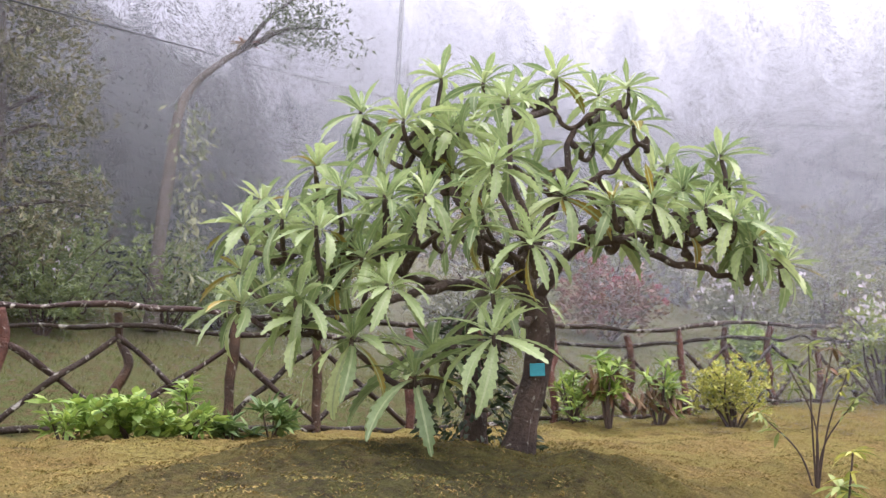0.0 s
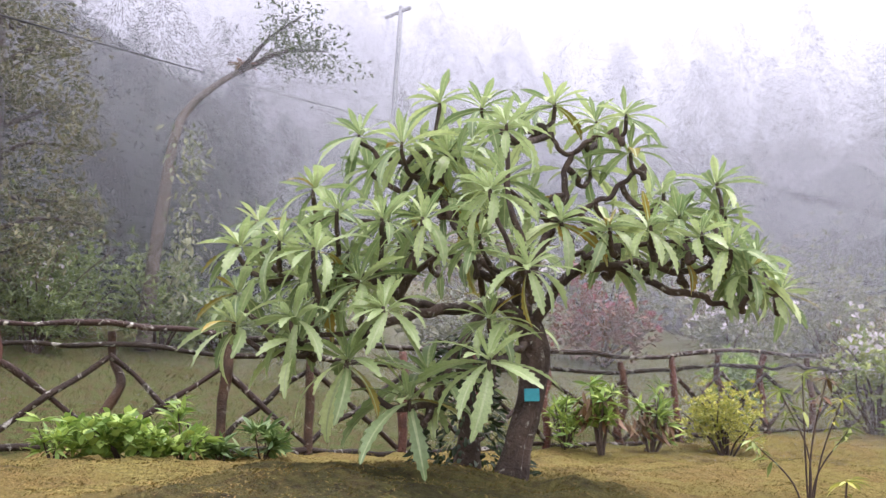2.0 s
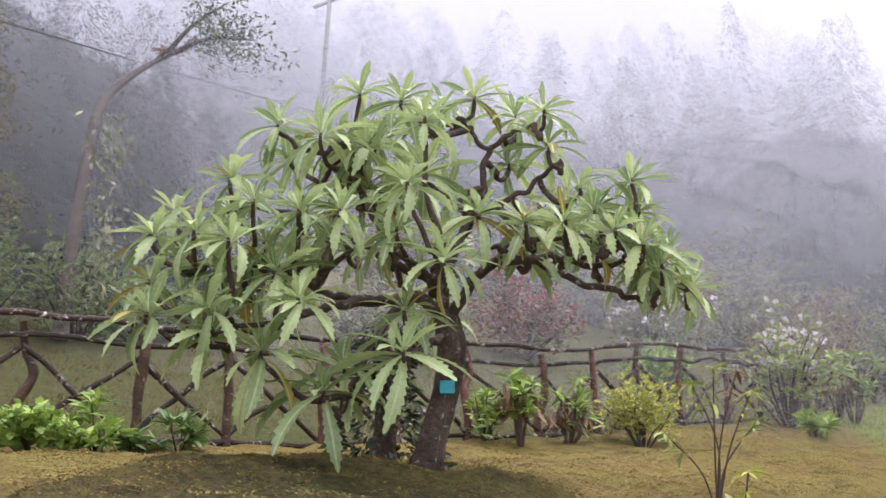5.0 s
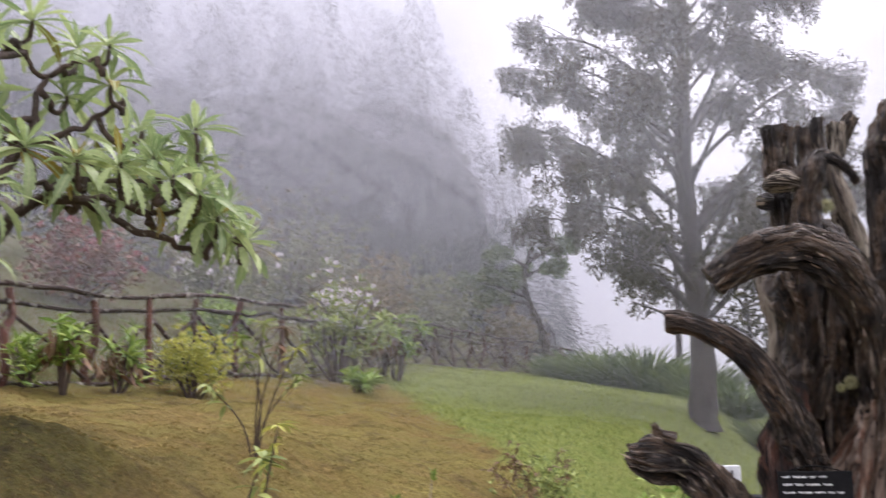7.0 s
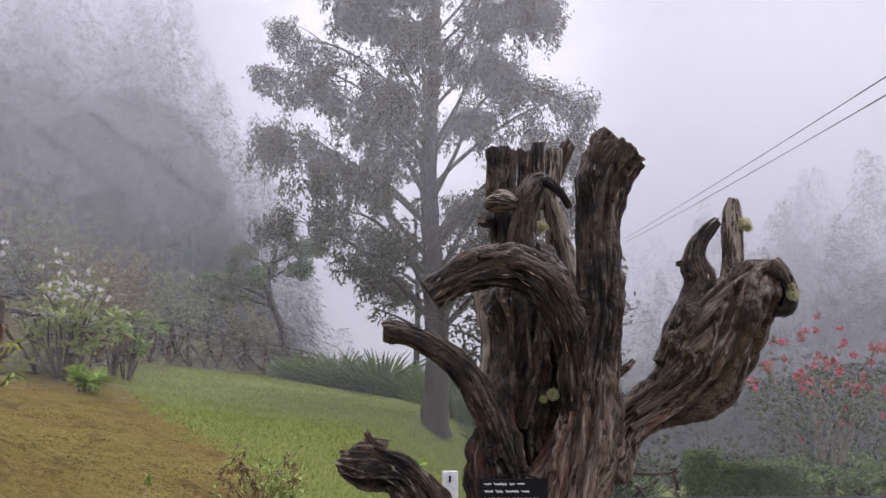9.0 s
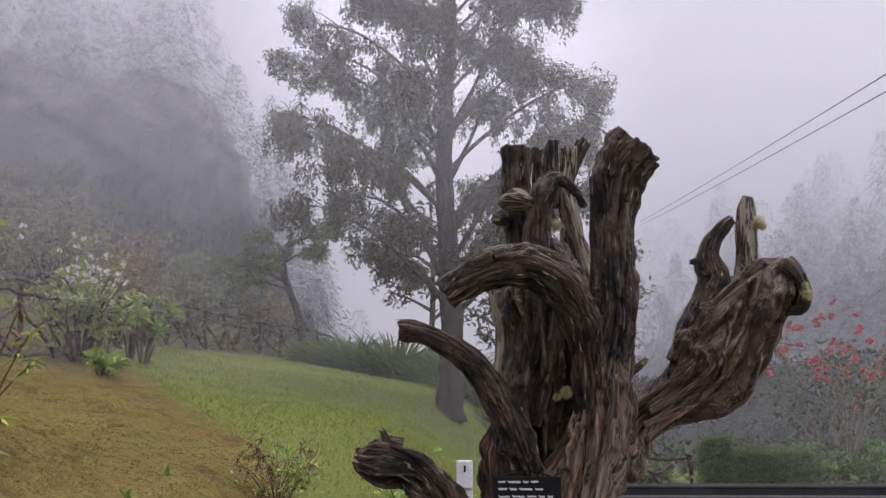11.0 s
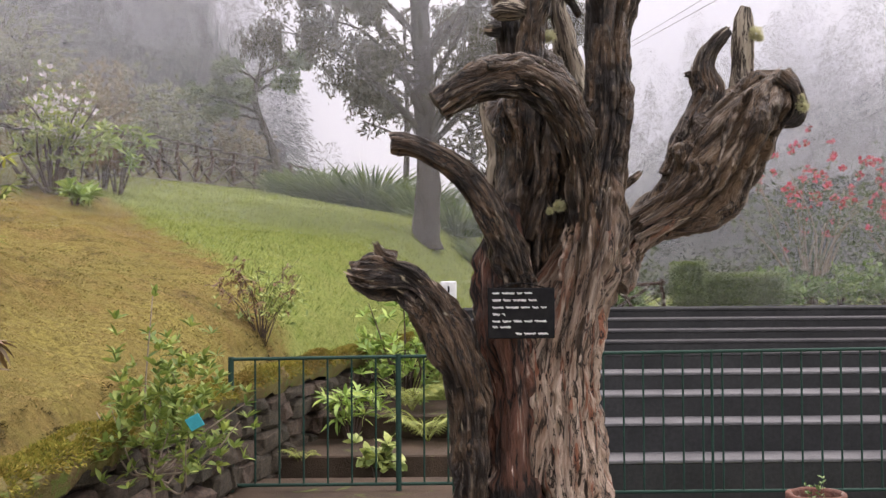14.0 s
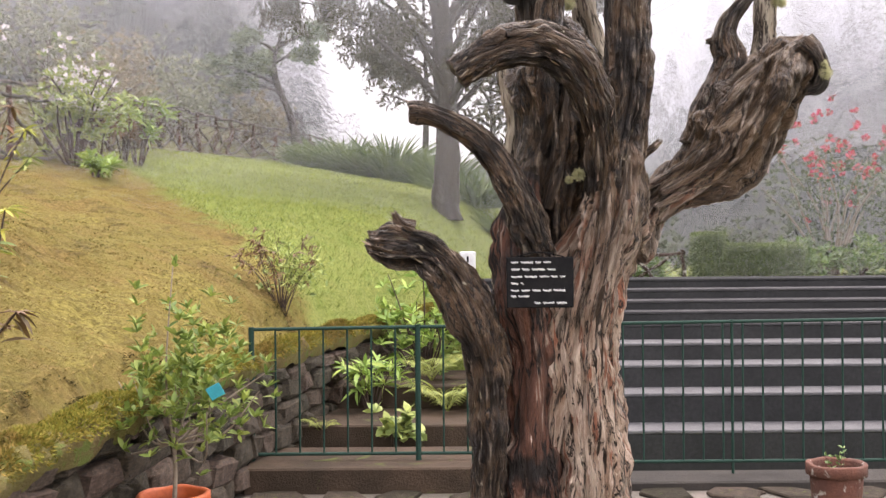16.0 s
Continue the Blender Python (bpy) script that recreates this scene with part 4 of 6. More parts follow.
HEADS_2 = [(-4.25, 4.3, 3.34), (-4.01, 4.38, 3.31), (-3.76, 4.59, 3.21), (-4.0, 5.16, 3.75), (-3.5, 5.03, 3.36), (-3.42, 4.58, 2.98), (-4.13, 5.57, 3.72),
           (-3.78, 5.8, 3.93), (-3.4, 5.68, 3.94), (-3.27, 5.18, 3.3), (-3.02, 5.21, 3.26), (-3.06, 5.64, 3.43), (-2.9, 5.84, 3.65), (-2.82, 5.43, 3.23),
           (-2.73, 5.59, 3.17), (-2.68, 5.72, 3.05), (-2.61, 5.97, 2.95), (-2.91, 5.94, 3.47), (-3.11, 5.73, 3.21), (-2.83, 6.2, 3.25)]
HEADS_3 = [(-4.03, 4.09, 2.75), (-4.06, 4.34, 2.29), (-3.54, 4.38, 2.46), (-4.39, 4.71, 3.27), (-4.6, 4.37, 3.22), (-4.34, 4.21, 2.98), (-4.18, 5.03, 3.28),
           (-3.5, 5.51, 3.23), (-3.33, 5.95, 3.71), (-4.81, 4.43, 2.99), (-3.49, 5.86, 3.36), (-4.41, 5.09, 3.71), (-5.18, 4.62, 3.57), (-4.4, 5.49, 3.72), (-4.55, 3.95, 2.62), (-4.85, 3.75, 2.72), (-4.3, 4.1, 2.5), (-4.15, 4.6, 2.45), (-3.75, 4.65, 2.75)]
heads = np.array(HEADS + HEADS_2 + HEADS_3)
nodes = np.concatenate([spline(r, 24)[4:, :3] for r in BOUGHS])
rng = np.random.default_rng(4)
# more heads on the dome's far side and among the branches
extra = []
while len(extra) < 22:
    a, r = rng.uniform(0, 2 * np.pi), rng.uniform(0.3, 1.0)
    p = np.array([-3.98 + 1.35 * r * math.cos(a), 5.25 + 1.25 * r * math.sin(a), 4.25 - 1.1 * r ** 2 + rng.uniform(-0.25, 0.05)])
    behind = p[1] * 0.76 - p[0] * 0.65
    taken = np.vstack([heads, extra]) if extra else heads
    if (behind > 6.5) == (len(extra) < 18) and np.linalg.norm(taken - p, axis=1).min() > 0.17:
        extra.append(p)
heads = np.vstack([heads, extra])
twigs = []
for k, h in enumerate(heads):
    cost = np.linalg.norm(nodes - h, axis=1) + 1.2 * np.maximum(0, nodes[:, 2] - h[2] + 0.05)
    a = nodes[cost.argmin()]
    # a crooked twig that sags below the straight way and turns up into its rosette
    t = np.linspace(0, 1, 7)[:, None]
    P = a + (h - (0, 0, 0.06) - a) * t - (0, 0, 0.10) * np.sin(np.pi * t) + rng.normal(0, 0.022, (7, 3)) * np.sin(np.pi * t)
    twigs.append(tube(np.vstack([np.column_stack([P, np.linspace(0.022, 0.013, 7)]), (*h, 0.010)]), 8, 26, 300 + k, 0.1, 2, 4, 0.2))
for v, f in twigs:
    part("twig", mesh_of("twig", v, f, M_TREEBARK, smooth=True), rosette_tree)

big_leaf = leaf_shape(0.17, 18, 0.0, 0.3, 0.2, 0.022, 0.6, 0.05)


def bent_leaf(droop):
    """The toothed leaf bent down along its length by droop radians."""
    V = np.array(big_leaf[0])
    t = V[:, 1]
    ang = droop * t
    y = np.sin(ang) / max(droop, 1e-3)
    z = (np.cos(ang) - 1) / max(droop, 1e-3)
    W = V.copy()
    W[:, 1], W[:, 2] = y + V[:, 2] * np.sin(ang), z + V[:, 2] * np.cos(ang)
    return W


BENDS = [0.2, 0.55, 0.95, 1.4]
leaf_meshes = [mesh_of("leaf", bent_leaf(b), big_leaf[1], [M_LEAF, M_RIB], big_leaf[2], smooth=True) for b in BENDS]
old_mesh = mesh_of("leaf", bent_leaf(0.8), big_leaf[1], [M_OLD, M_RIB], big_leaf[2], smooth=True)
centre = np.array([-3.95, 5.2, 2.9])
joined, made = [[] for _ in BENDS], 0
near = heads @ np.array([-0.65, 0.76, 0.0])
for k in np.argsort(near):
    h = heads[k]
    out = h - centre
    out[2] = abs(out[2]) * 0.5 + 0.35
    out /= np.linalg.norm(out)
    tilt = 0.45 if near[k] > 5.95 else 0.75
    ax = np.array([0, 0, 1.0]) * (1 - tilt) + out * tilt
    if h[2] < 2.6:
        ax = np.array([0.4, -0.5, 0.8])
    ax /= np.linalg.norm(ax)
    e1 = np.cross(ax, (0.3, 0.2, 1.0) if abs(ax[2]) < 0.95 else (1, 0, 0))
    e1 /= np.linalg.norm(e1)
    e2 = np.cross(ax, e1)
    count = rng.integers(17, 23)
    size = rng.uniform(0.235, 0.30) * (1.35 if h[2] < 2.6 else 1.0)
    for j in range(count):
        u = j / count
        a = 2.4 * j + rng.normal(0, 0.15)
        lift = 1.2 - 1.55 * u + rng.normal(0, 0.1)
        d = math.cos(lift) * (math.cos(a) * e1 + math.sin(a) * e2) + math.sin(lift) * ax
        s = size * (0.45 + 0.75 * min(1, u * 1.6)) * rng.uniform(0.85, 1.15)
        b = min(3, int(u * 3.0 + rng.uniform(0, 1.2)))
        R = turns([d], np.array([rng.normal(0, 0.25)]))[0]
        # keep the upper face up
        if R[2, 2] < 0:
            R[:, 0] *= -1
            R[:, 2] *= -1
        at = h - ax * 0.05 * u + d * 0.012
        if made < 300 and near[k] < 5.9:
            M = Matrix(np.block([[R * s, at[:, None]], [np.zeros((1, 3)), np.ones((1, 1))]]).tolist())
            part("leaf", old_mesh if u > 0.9 and rng.random() < 0.25 else leaf_meshes[b], rosette_tree, m=M)
            made += 1
        else:
            joined[b].append((at, R, s))
for b, rows in enumerate(joined):
    if rows:
        V, F = scatter((bent_leaf(BENDS[b]), big_leaf[1]), [r[0] for r in rows], np.array([r[1] for r in rows]), [r[2] for r in rows])
        crown = part("crown", mesh_of("crown", V, F, [M_LEAF, M_RIB, M_OLD], [(2 if (q // len(big_leaf[1])) % 23 == 7 and m == 0 else m) for q, m in enumerate(big_leaf[2] * len(rows))], smooth=True), rosette_tree)
        tagged(crown, "dense rosettes of pale green toothed leaves", kind="stuff")
M_TAG = material("turquoise_plastic", (0.02, 0.30, 0.36), (0.03, 0.36, 0.42), 8, 0.5, 0.05, 40)
tree_tag = thing("plant_label", "small turquoise plant label fixed to a trunk", "label", (-3.87, 5.21, 2.37))
tree_tag.rotation_euler = (0, 0, radians(36))
part("plate", mesh_of("plate", *box(-0.045, -0.004, -0.038, 0.045, 0.004, 0.038, 0.002), M_TAG), tree_tag)

# ---- rustic fence of bent poles ----
M_POLE = material("wet_dark_pole", (0.050, 0.031, 0.021), (0.022, 0.014, 0.010), 5.0, 0.6, 1.0, 40, spec=0.25, third=(0.40, 0.38, 0.33), spot=0.57, jitter=0.3, third_scale=10)
M_POST = material("wet_reddish_post", (0.125, 0.058, 0.036), (0.05, 0.026, 0.017), 5.0, 0.55, 1.0, 40, spec=0.25, third=(0.40, 0.36, 0.30), spot=0.62, jitter=0.3, third_scale=14)
fence = thing("rustic_fence", "rustic garden fence of crooked dark poles with cross braces", "fence")
POSTS = [2.2, 3.3, 4.45, 5.43, 6.3, 7.06, 8.17, 9.2, 10.34, 11.65, 12.73, 13.55, 14.39, 15.3, 16.5, 17.7, 18.9, 20.2, 21.4, 22.5, 23.6, 24.9, 26.0, 27.2, 28.6, 29.7, 30.9, 32.1, 33.4]
rng = np.random.default_rng(9)


def crooked(a, b, r0, r1, wob, seed, n=5):
    a, b = np.array(a, float), np.array(b, float)
    g = np.random.default_rng(seed)
    rows = []
    for k in range(n):
        t = k / (n - 1)
        p = a + (b - a) * t + (g.normal(0, wob, 3) * (0 < k < n - 1))
        rows.append((*p, r0 + (r1 - r0) * t + g.normal(0, 0.003)))
    return rows


def pole(name, rows, seed):
    part(name, mesh_of(name, *tube(rows, 10, 5 * len(rows), seed, 0.10, 1.8, 5.0, 0.16), M_POST if name == "post" else M_POLE, smooth=True), fence)


foot = [on_ground(float(fence_x(y)), y, 0.05) for y in POSTS]
for k, p in enumerate(foot):
    h = 1.14 + rng.normal(0, 0.03) - (0.22 if p[1] > 16 else 0)
    lean = rng.normal(0, 0.03, 2)
    pole("post", crooked(p, (p[0] + lean[0], p[1] + lean[1], p[2] + h), 0.05, 0.042, 0.03 if k % 3 else 0.05, 500 + k), 500 + k)
for k in range(0, len(foot) - 1):
    a, b = np.array(foot[k]), np.array(foot[k + 1])
    up = np.array([0, 0, 1.0])
    hs = 0.24 if a[1] > 16 else 0.0
    pole("brace", crooked(a + up * 0.14, b + up * (0.86 - hs), 0.028, 0.024, 0.025, 600 + k), 600 + k)
    pole("brace", crooked(a + up * (0.88 - hs), b + up * 0.12, 0.028, 0.024, 0.025, 700 + k), 700 + k)
    if a[1] > 3.0:
        pole("bottom_rail", crooked(a + up * 0.09, b + up * 0.09, 0.03, 0.028, 0.015, 800 + k), 800 + k)
for k in range(0, len(foot) - 2, 2):
    a, m, b = (np.array(foot[i]) for i in (k, k + 1, min(k + 2, len(foot) - 1)))
    for name, h, r, s in (("top_rail", 1.18, 0.030, 900), ("middle_rail", 0.98, 0.025, 1000)):
        h -= 0.22 if a[1] > 16 else 0
        up = np.array([0, 0, h])
        one, two = crooked(a + up - (0, 0.05, 0), m + up, r, r, 0.018, s + k, 4), crooked(m + up, b + up + (0, 0.05, 0), r, r * 0.9, 0.018, s + k + 1, 4)
        pole(name, one[:-1] + two, s + k)

# ---- green metal railing ----
M_RAIL = material("dark_green_paint", (0.011, 0.038, 0.028), (0.017, 0.050, 0.038), 6.0, 0.7, 0.15, 60, spec=0.2)
railing = thing("railing", "dark green painted metal railing with thin upright bars", "railing")


def bar(name, a, b, r, sides=8):
    part(name, mesh_of(name, *tube([(*a, r), (*((np.array(a) + b) / 2), r), (*b, r)], sides, 3), M_RAIL, smooth=False), railing)


def rail_top(x):
    return 1.075 + 0.0085 * (x + 1.3)


for x0, x1 in ((-1.325, -0.18), (-0.18, 0.75), (0.75, 1.98), (1.98, 4.7)):
    bar("rail", (x0, 7.5, rail_top(x0)), (x1, 7.5, rail_top(x1)), 0.012)
    zb = 0.215 if x1 < 0.8 else 0.145
    bar("rail", (x0, 7.5, zb), (x1, 7.5, zb), 0.012)
for x in (-1.325, -0.18, 0.75, 1.98, 4.7):
    bar("post", (x, 7.5, 0.0), (x, 7.5, rail_top(x) + 0.015), 0.02 if x < 0 else 0.010, 10)
x = -1.325 + 0.165
while x < 4.6:
    if min(abs(x - p) for p in (-0.18, 0.75, 1.98)) > 0.04:
        bar("upright", (x, 7.5, 0.215 if x < 0.75 else 0.145), (x, 7.5, rail_top(x)), 0.0075, 6)
    x += 0.165 if x < 0.75 else 0.137

# ---- pots ----
M_TERRA = material("orange_plastic_pot", (0.55, 0.12, 0.035), (0.46, 0.1, 0.03), 4.0, 0.45, 0.1, 50)
M_CLAY = material("old_terracotta", (0.14, 0.055, 0.035), (0.09, 0.04, 0.028), 6.0, 0.85, 0.5, 50, third=(0.36, 0.34, 0.3), spot=0.58)
M_SOIL = material("dark_potting_soil", (0.03, 0.02, 0.014), None, 20, 0.95, 0.8, 60)


def flower_pot(name, label, place, r, h, mat, rim):
    pot = thing(name, label, "flower pot", place)
    body = part("body", mesh_of("body", *lathe([(r * 0.7, 0), (r * 0.74, 0.01), (r * 0.93, h * 0.8), (r * 0.93, h * 0.86), (r * 0.86, h * 0.86), (r * 0.8, h * 0.78)]), mat, smooth=True), pot)
    V, F = lathe([(r * 0.9, h * 0.84), (r + rim, h * 0.86), (r + rim, h * 0.985), (r + rim - 0.006, h), (r - 0.012, h), (r - 0.02, h * 0.97), (r * 0.88, h * 0.84)], 40)
    V = np.array(V)
    V += fbm(V * 12, 2, 5)[:, None] * 0.004
    part("rim", mesh_of("rim", V, F[:-2], mat, smooth=True), body)
    V, F = lathe([(0.01, h * 0.86), (r * 0.45, h * 0.875), (r * 0.93, h * 0.85), (r * 0.9, h * 0.8)])
    part("soil", mesh_of("soil", V, F, M_SOIL, smooth=True), pot, "dark soil")
    return pot


flower_pot("flower_pot", "bright orange plastic flower pot at the wall foot", (-1.30, 5.3, 0.0), 0.165, 0.45, M_TERRA, 0.008)
flower_pot("flower_pot", "old terracotta pot with a chipped lichen-pale rim", (2.146, 6.0, 0.0), 0.15, 0.43, M_CLAY, 0.012)
M_BOX = material("white_enamel", (0.66, 0.68, 0.68), (0.58, 0.6, 0.6), 4.0, 0.4, 0.1, 40)
meter = thing("lamp_post", "small white box on a short post among the plants", "box", (0.155, 6.8, 0.0))
part("post", mesh_of("post", *tube([(0.03, 0, 0, 0.014), (0.03, 0, 0.7, 0.014), (0.03, 0, 1.30, 0.014)], 8, 4), M_RAIL), meter, "slim dark green post")
part("sleeve", mesh_of("sleeve", *box(0.0, -0.025, 1.30, 0.05, 0.025, 1.43, 0.004), M_BOX), meter)
lid_box = part("box", mesh_of("box", *box(-0.05, -0.045, 1.43, 0.05, 0.045, 1.60, 0.006), M_BOX), meter)
part("latch", mesh_of("latch", *box(-0.006, -0.052, 1.53, 0.006, -0.046, 1.57), M_BLACK), lid_box)

# ---- pole and wires ----
M_GALV = material("grey_pole_paint", (0.22, 0.225, 0.24), (0.17, 0.175, 0.19), 3.0, 0.5, 0.1, 30)
M_WIRE = material("black_cable", (0.02, 0.02, 0.022), None, 5.0, 0.6, 0.0, 20)
mast = thing("utility_pole", "tall slim grey utility pole in the mist", "pole", (-20.9, 21.7, float(ground_z(-20.9, 21.7)) - 0.3))
POLE_H = 17.25 - mast.location.z
part("shaft", mesh_of("shaft", *tube([(0, 0, 0, 0.10), (0.0, 0.05, 6, 0.085), (0.22, 0.34, POLE_H, 0.07)], 14, 12), M_GALV, smooth=True), mast)
part("crossarm", mesh_of("crossarm", *box(-0.45, 0.30, POLE_H - 0.22, 0.62, 0.38, POLE_H - 0.12, 0.01), M_GALV), mast)


def wire(a, b, sag, r, label):
    a, b = np.array(a), np.array(b)
    rows = [(*(a + (b - a) * t - (0, 0, sag * 4 * t * (1 - t))), r) for t in np.linspace(0, 1, 13)]
    ob = new("overhead_wire", mesh_of("overhead_wire", *tube(rows, 6, 40), M_WIRE, smooth=True))
    tagged(ob, label, "cable", "overhead wires")


wire((-8.83, 1.33, 5.83), (-20.75, 21.85, 13.35), 0.05, 0.014, "thin black cable strung to a utility pole")
wire((7.05, 39.5, 10.07), (5.22, 9.05, 5.73), 0.05, 0.008, "thin black overhead cable running across the garden")
wire((7.10, 39.5, 9.95), (5.30, 9.05, 5.55), 0.05, 0.008, "thin black overhead cable running across the garden")

# ---- shrubs and smaller plants ----
M_TWIG = material("brown_stem", (0.09, 0.06, 0.045), (0.05, 0.035, 0.028), 10, 0.8, 0.4, 60)


def green(name, a, b, tr=0.25, isl=0.35, rough=0.55):
    return material(name, a, b, 4.0, rough, 0.1, 30, translucent=tr, island=isl)


M_YELLOW = green("yellow_green_leaf", (0.58, 0.58, 0.13), (0.44, 0.48, 0.10))
M_FRESH = green("fresh_green_leaf", (0.33, 0.47, 0.11), (0.26, 0.39, 0.09))
M_MID = green("mid_green_leaf", (0.16, 0.25, 0.08), (0.12, 0.20, 0.06))
M_PALESTEM = material("pale_grey_stem", (0.30, 0.25, 0.19), (0.18, 0.14, 0.1), 12, 0.8, 0.3, 60)
M_POTTED = green("matt_green_leaf", (0.25, 0.33, 0.075), (0.17, 0.25, 0.055))
M_SOFT = green("soft_yellow_green_leaf", (0.38, 0.46, 0.15), (0.30, 0.38, 0.12))
M_GREYLEAF = green("grey_green_leaf", (0.34, 0.36, 0.22), (0.20, 0.23, 0.13), 0.2, 0.6)
M_HAZEL = green("dull_green_leaf", (0.11, 0.145, 0.07), (0.08, 0.11, 0.05), 0.2, 0.4)
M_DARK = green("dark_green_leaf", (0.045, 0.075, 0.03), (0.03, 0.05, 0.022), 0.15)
M_BROWN = green("withered_brown_leaf", (0.22, 0.13, 0.06), (0.13, 0.08, 0.045), 0.1)
M_WHITE = green("white_petal", (0.85, 0.80, 0.84), (0.75, 0.68, 0.76), 0.3, 0.15)
M_RED = green("red_petal", (0.60, 0.09, 0.11), (0.48, 0.07, 0.10), 0.25, 0.25)
M_DULL = green("olive_green_leaf", (0.28, 0.36, 0.15), (0.21, 0.28, 0.11), 0.3, 0.35)
# russet and grey leaves of the misty shrubs: haze painted in by lighter colour
M_HAZED_RUSSET = green("hazed_russet_leaf", (0.30, 0.24, 0.15), (0.24, 0.22, 0.13), 0.3, 0.35)
M_HAZED_GREY = green("hazed_green_leaf", (0.27, 0.28, 0.18), (0.21, 0.23, 0.14), 0.3, 0.35)
M_ROSE = green("dusky_rose_petal", (0.42, 0.12, 0.13), (0.3, 0.10, 0.10), 0.2, 0.3)
M_STRAP = green("strap_leaf_green", (0.19, 0.26, 0.10), (0.13, 0.19, 0.07), 0.25, 0.4)
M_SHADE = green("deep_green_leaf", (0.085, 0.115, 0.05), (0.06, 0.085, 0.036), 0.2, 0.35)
M_PINKISH = green("reddish_young_leaf", (0.34, 0.16, 0.13), (0.2, 0.16, 0.08), 0.25)
LEAF = leaf_shape(0.36, 3, 0.18, 0.25)[:2]
FAR_LEAF = leaf_shape(0.40, 2, 0.18, 0.25)[:2]
LONG = leaf_shape(0.22, 4, 0.35, 0.25)[:2]
ROUND = leaf_shape(0.75, 4, 0.15, 0.15)[:2]
STRAP = leaf_shape(0.036, 5, 0.45, 0.4, peak=0.3)[:2]
FLORET = leaf_shape(0.7, 3, -0.15, 0.3)[:2]


def bush(name, label, base, size, stems, tips, leaf, per, leaf_size, mat, seed, category="shrub", low=0.15, up=0.5, stem_r=0.012,
         flowers=None, flower_n=0, flower_size=0.05, part_name="foliage", spread=0.10, shape=1.0, group="", lean=(0, 0), fork=0.0, stem_mat=None):
    """Stems from the base into an ellipsoid (rx, ry, height), each with whorls of leaves at and below its tips."""
    g = np.random.default_rng(seed)
    ob = thing(name, label, category, base, group)
    rx, ry, h = size
    ends = []
    for k in range(stems):
        a = g.uniform(0, 2 * np.pi)
        r = math.sqrt(g.uniform(0, 1))
        z = h * (low + (1 - low) * g.uniform(0.25, 1) * (1 - 0.55 * r ** 2 * shape))
        e = np.array([rx * r * math.cos(a) + lean[0], ry * r * math.sin(a) + lean[1], z])
        m = e * (0.45, 0.45, 0.55) + g.normal(0, 0.04, 3) * h
        if k < 14:
            part("stem", mesh_of("stem", *tube([(e[0] * 0.05, e[1] * 0.05, fork * h - 0.05, stem_r), (*m, stem_r * 0.7), (*e, stem_r * 0.35)], 6, 9, seed + k, 0, 1, 1, 0.1), stem_mat or M_TWIG, smooth=True), ob)
        for j in range(tips):
            t = g.uniform(0.45, 1.0)
            p = (m + (e - m) * (t - 0.45) / 0.55) + g.normal(0, spread, 3) * np.array([rx, ry, h])
            p[2] = max(p[2], 0.04)
            ends.append(p)
    if fork:
        part("stem", mesh_of("stem", *tube([(0, 0, -0.05, stem_r * 1.8), (0.01, 0, fork * h * 0.5, stem_r * 1.5), (0, 0, fork * h, stem_r * 1.3)], 8, 10, seed, 0, 1, 1, 0.15), stem_mat or M_TWIG, smooth=True), ob)
    ends = np.array(ends)
    n = len(ends) * per
    at = np.repeat(ends, per, 0)
    d = g.normal(size=(n, 3)) * (1, 1, 0.6) + (0, 0, up)
    d += at / (np.linalg.norm(at, axis=1)[:, None] + 1e-6) * 0.4
    V, F = scatter(leaf, at, turns(d, g.normal(0, 0.5, n)), leaf_size * g.uniform(0.6, 1.15, n))
    tagged(part(part_name, mesh_of(part_name, V, F, mat, smooth=True), ob), kind="stuff")
    if flowers is not None:
        top = ends[np.argsort(-(ends[:, 2] + g.normal(0, 0.2 * h, len(ends))))[:flower_n]]
        n = len(top) * 9
        at = np.repeat(top + (0, 0, leaf_size * 0.35), 9, 0)
        d = g.normal(size=(n, 3)) + (0, 0, 0.5)
        V, F = scatter(FLORET, at, turns(d, g.uniform(0, 6, n)), flower_size * g.uniform(0.7, 1.2, n))
        tagged(part("blossom", mesh_of("blossom", V, F, flowers), ob), kind="stuff")
    return ob


bush("azalea_bush", "yellow-green leafy bush beside the rustic fence", on_ground(-6.1, 12.3, 0.03), (0.62, 0.5, 1.02), 60, 13, LEAF, 8, 0.06, M_YELLOW, 31, stem_r=0.016, low=0.3)
bush("leafy_clump", "low clump of bright green lobed leaves by the fence", on_ground(-7.95, 5.15, 0.03), (0.55, 0.6, 0.46), 34, 7, ROUND, 5, 0.10, M_FRESH, 32, low=0.2)
for k, (x, y, h) in enumerate([(-8.12, 4.62, 0.55), (-7.75, 5.55, 0.55), (-7.35, 6.1, 0.45), (-7.55, 5.85, 0.35)]):
    bush("sapling", "young sapling with narrow fresh green leaves", on_ground(x, y, 0.03), (0.22, 0.22, h), 5, 4, LONG, 8, 0.17, M_FRESH if k < 2 else M_MID, 40 + k, "sapling", group="saplings along the fence")
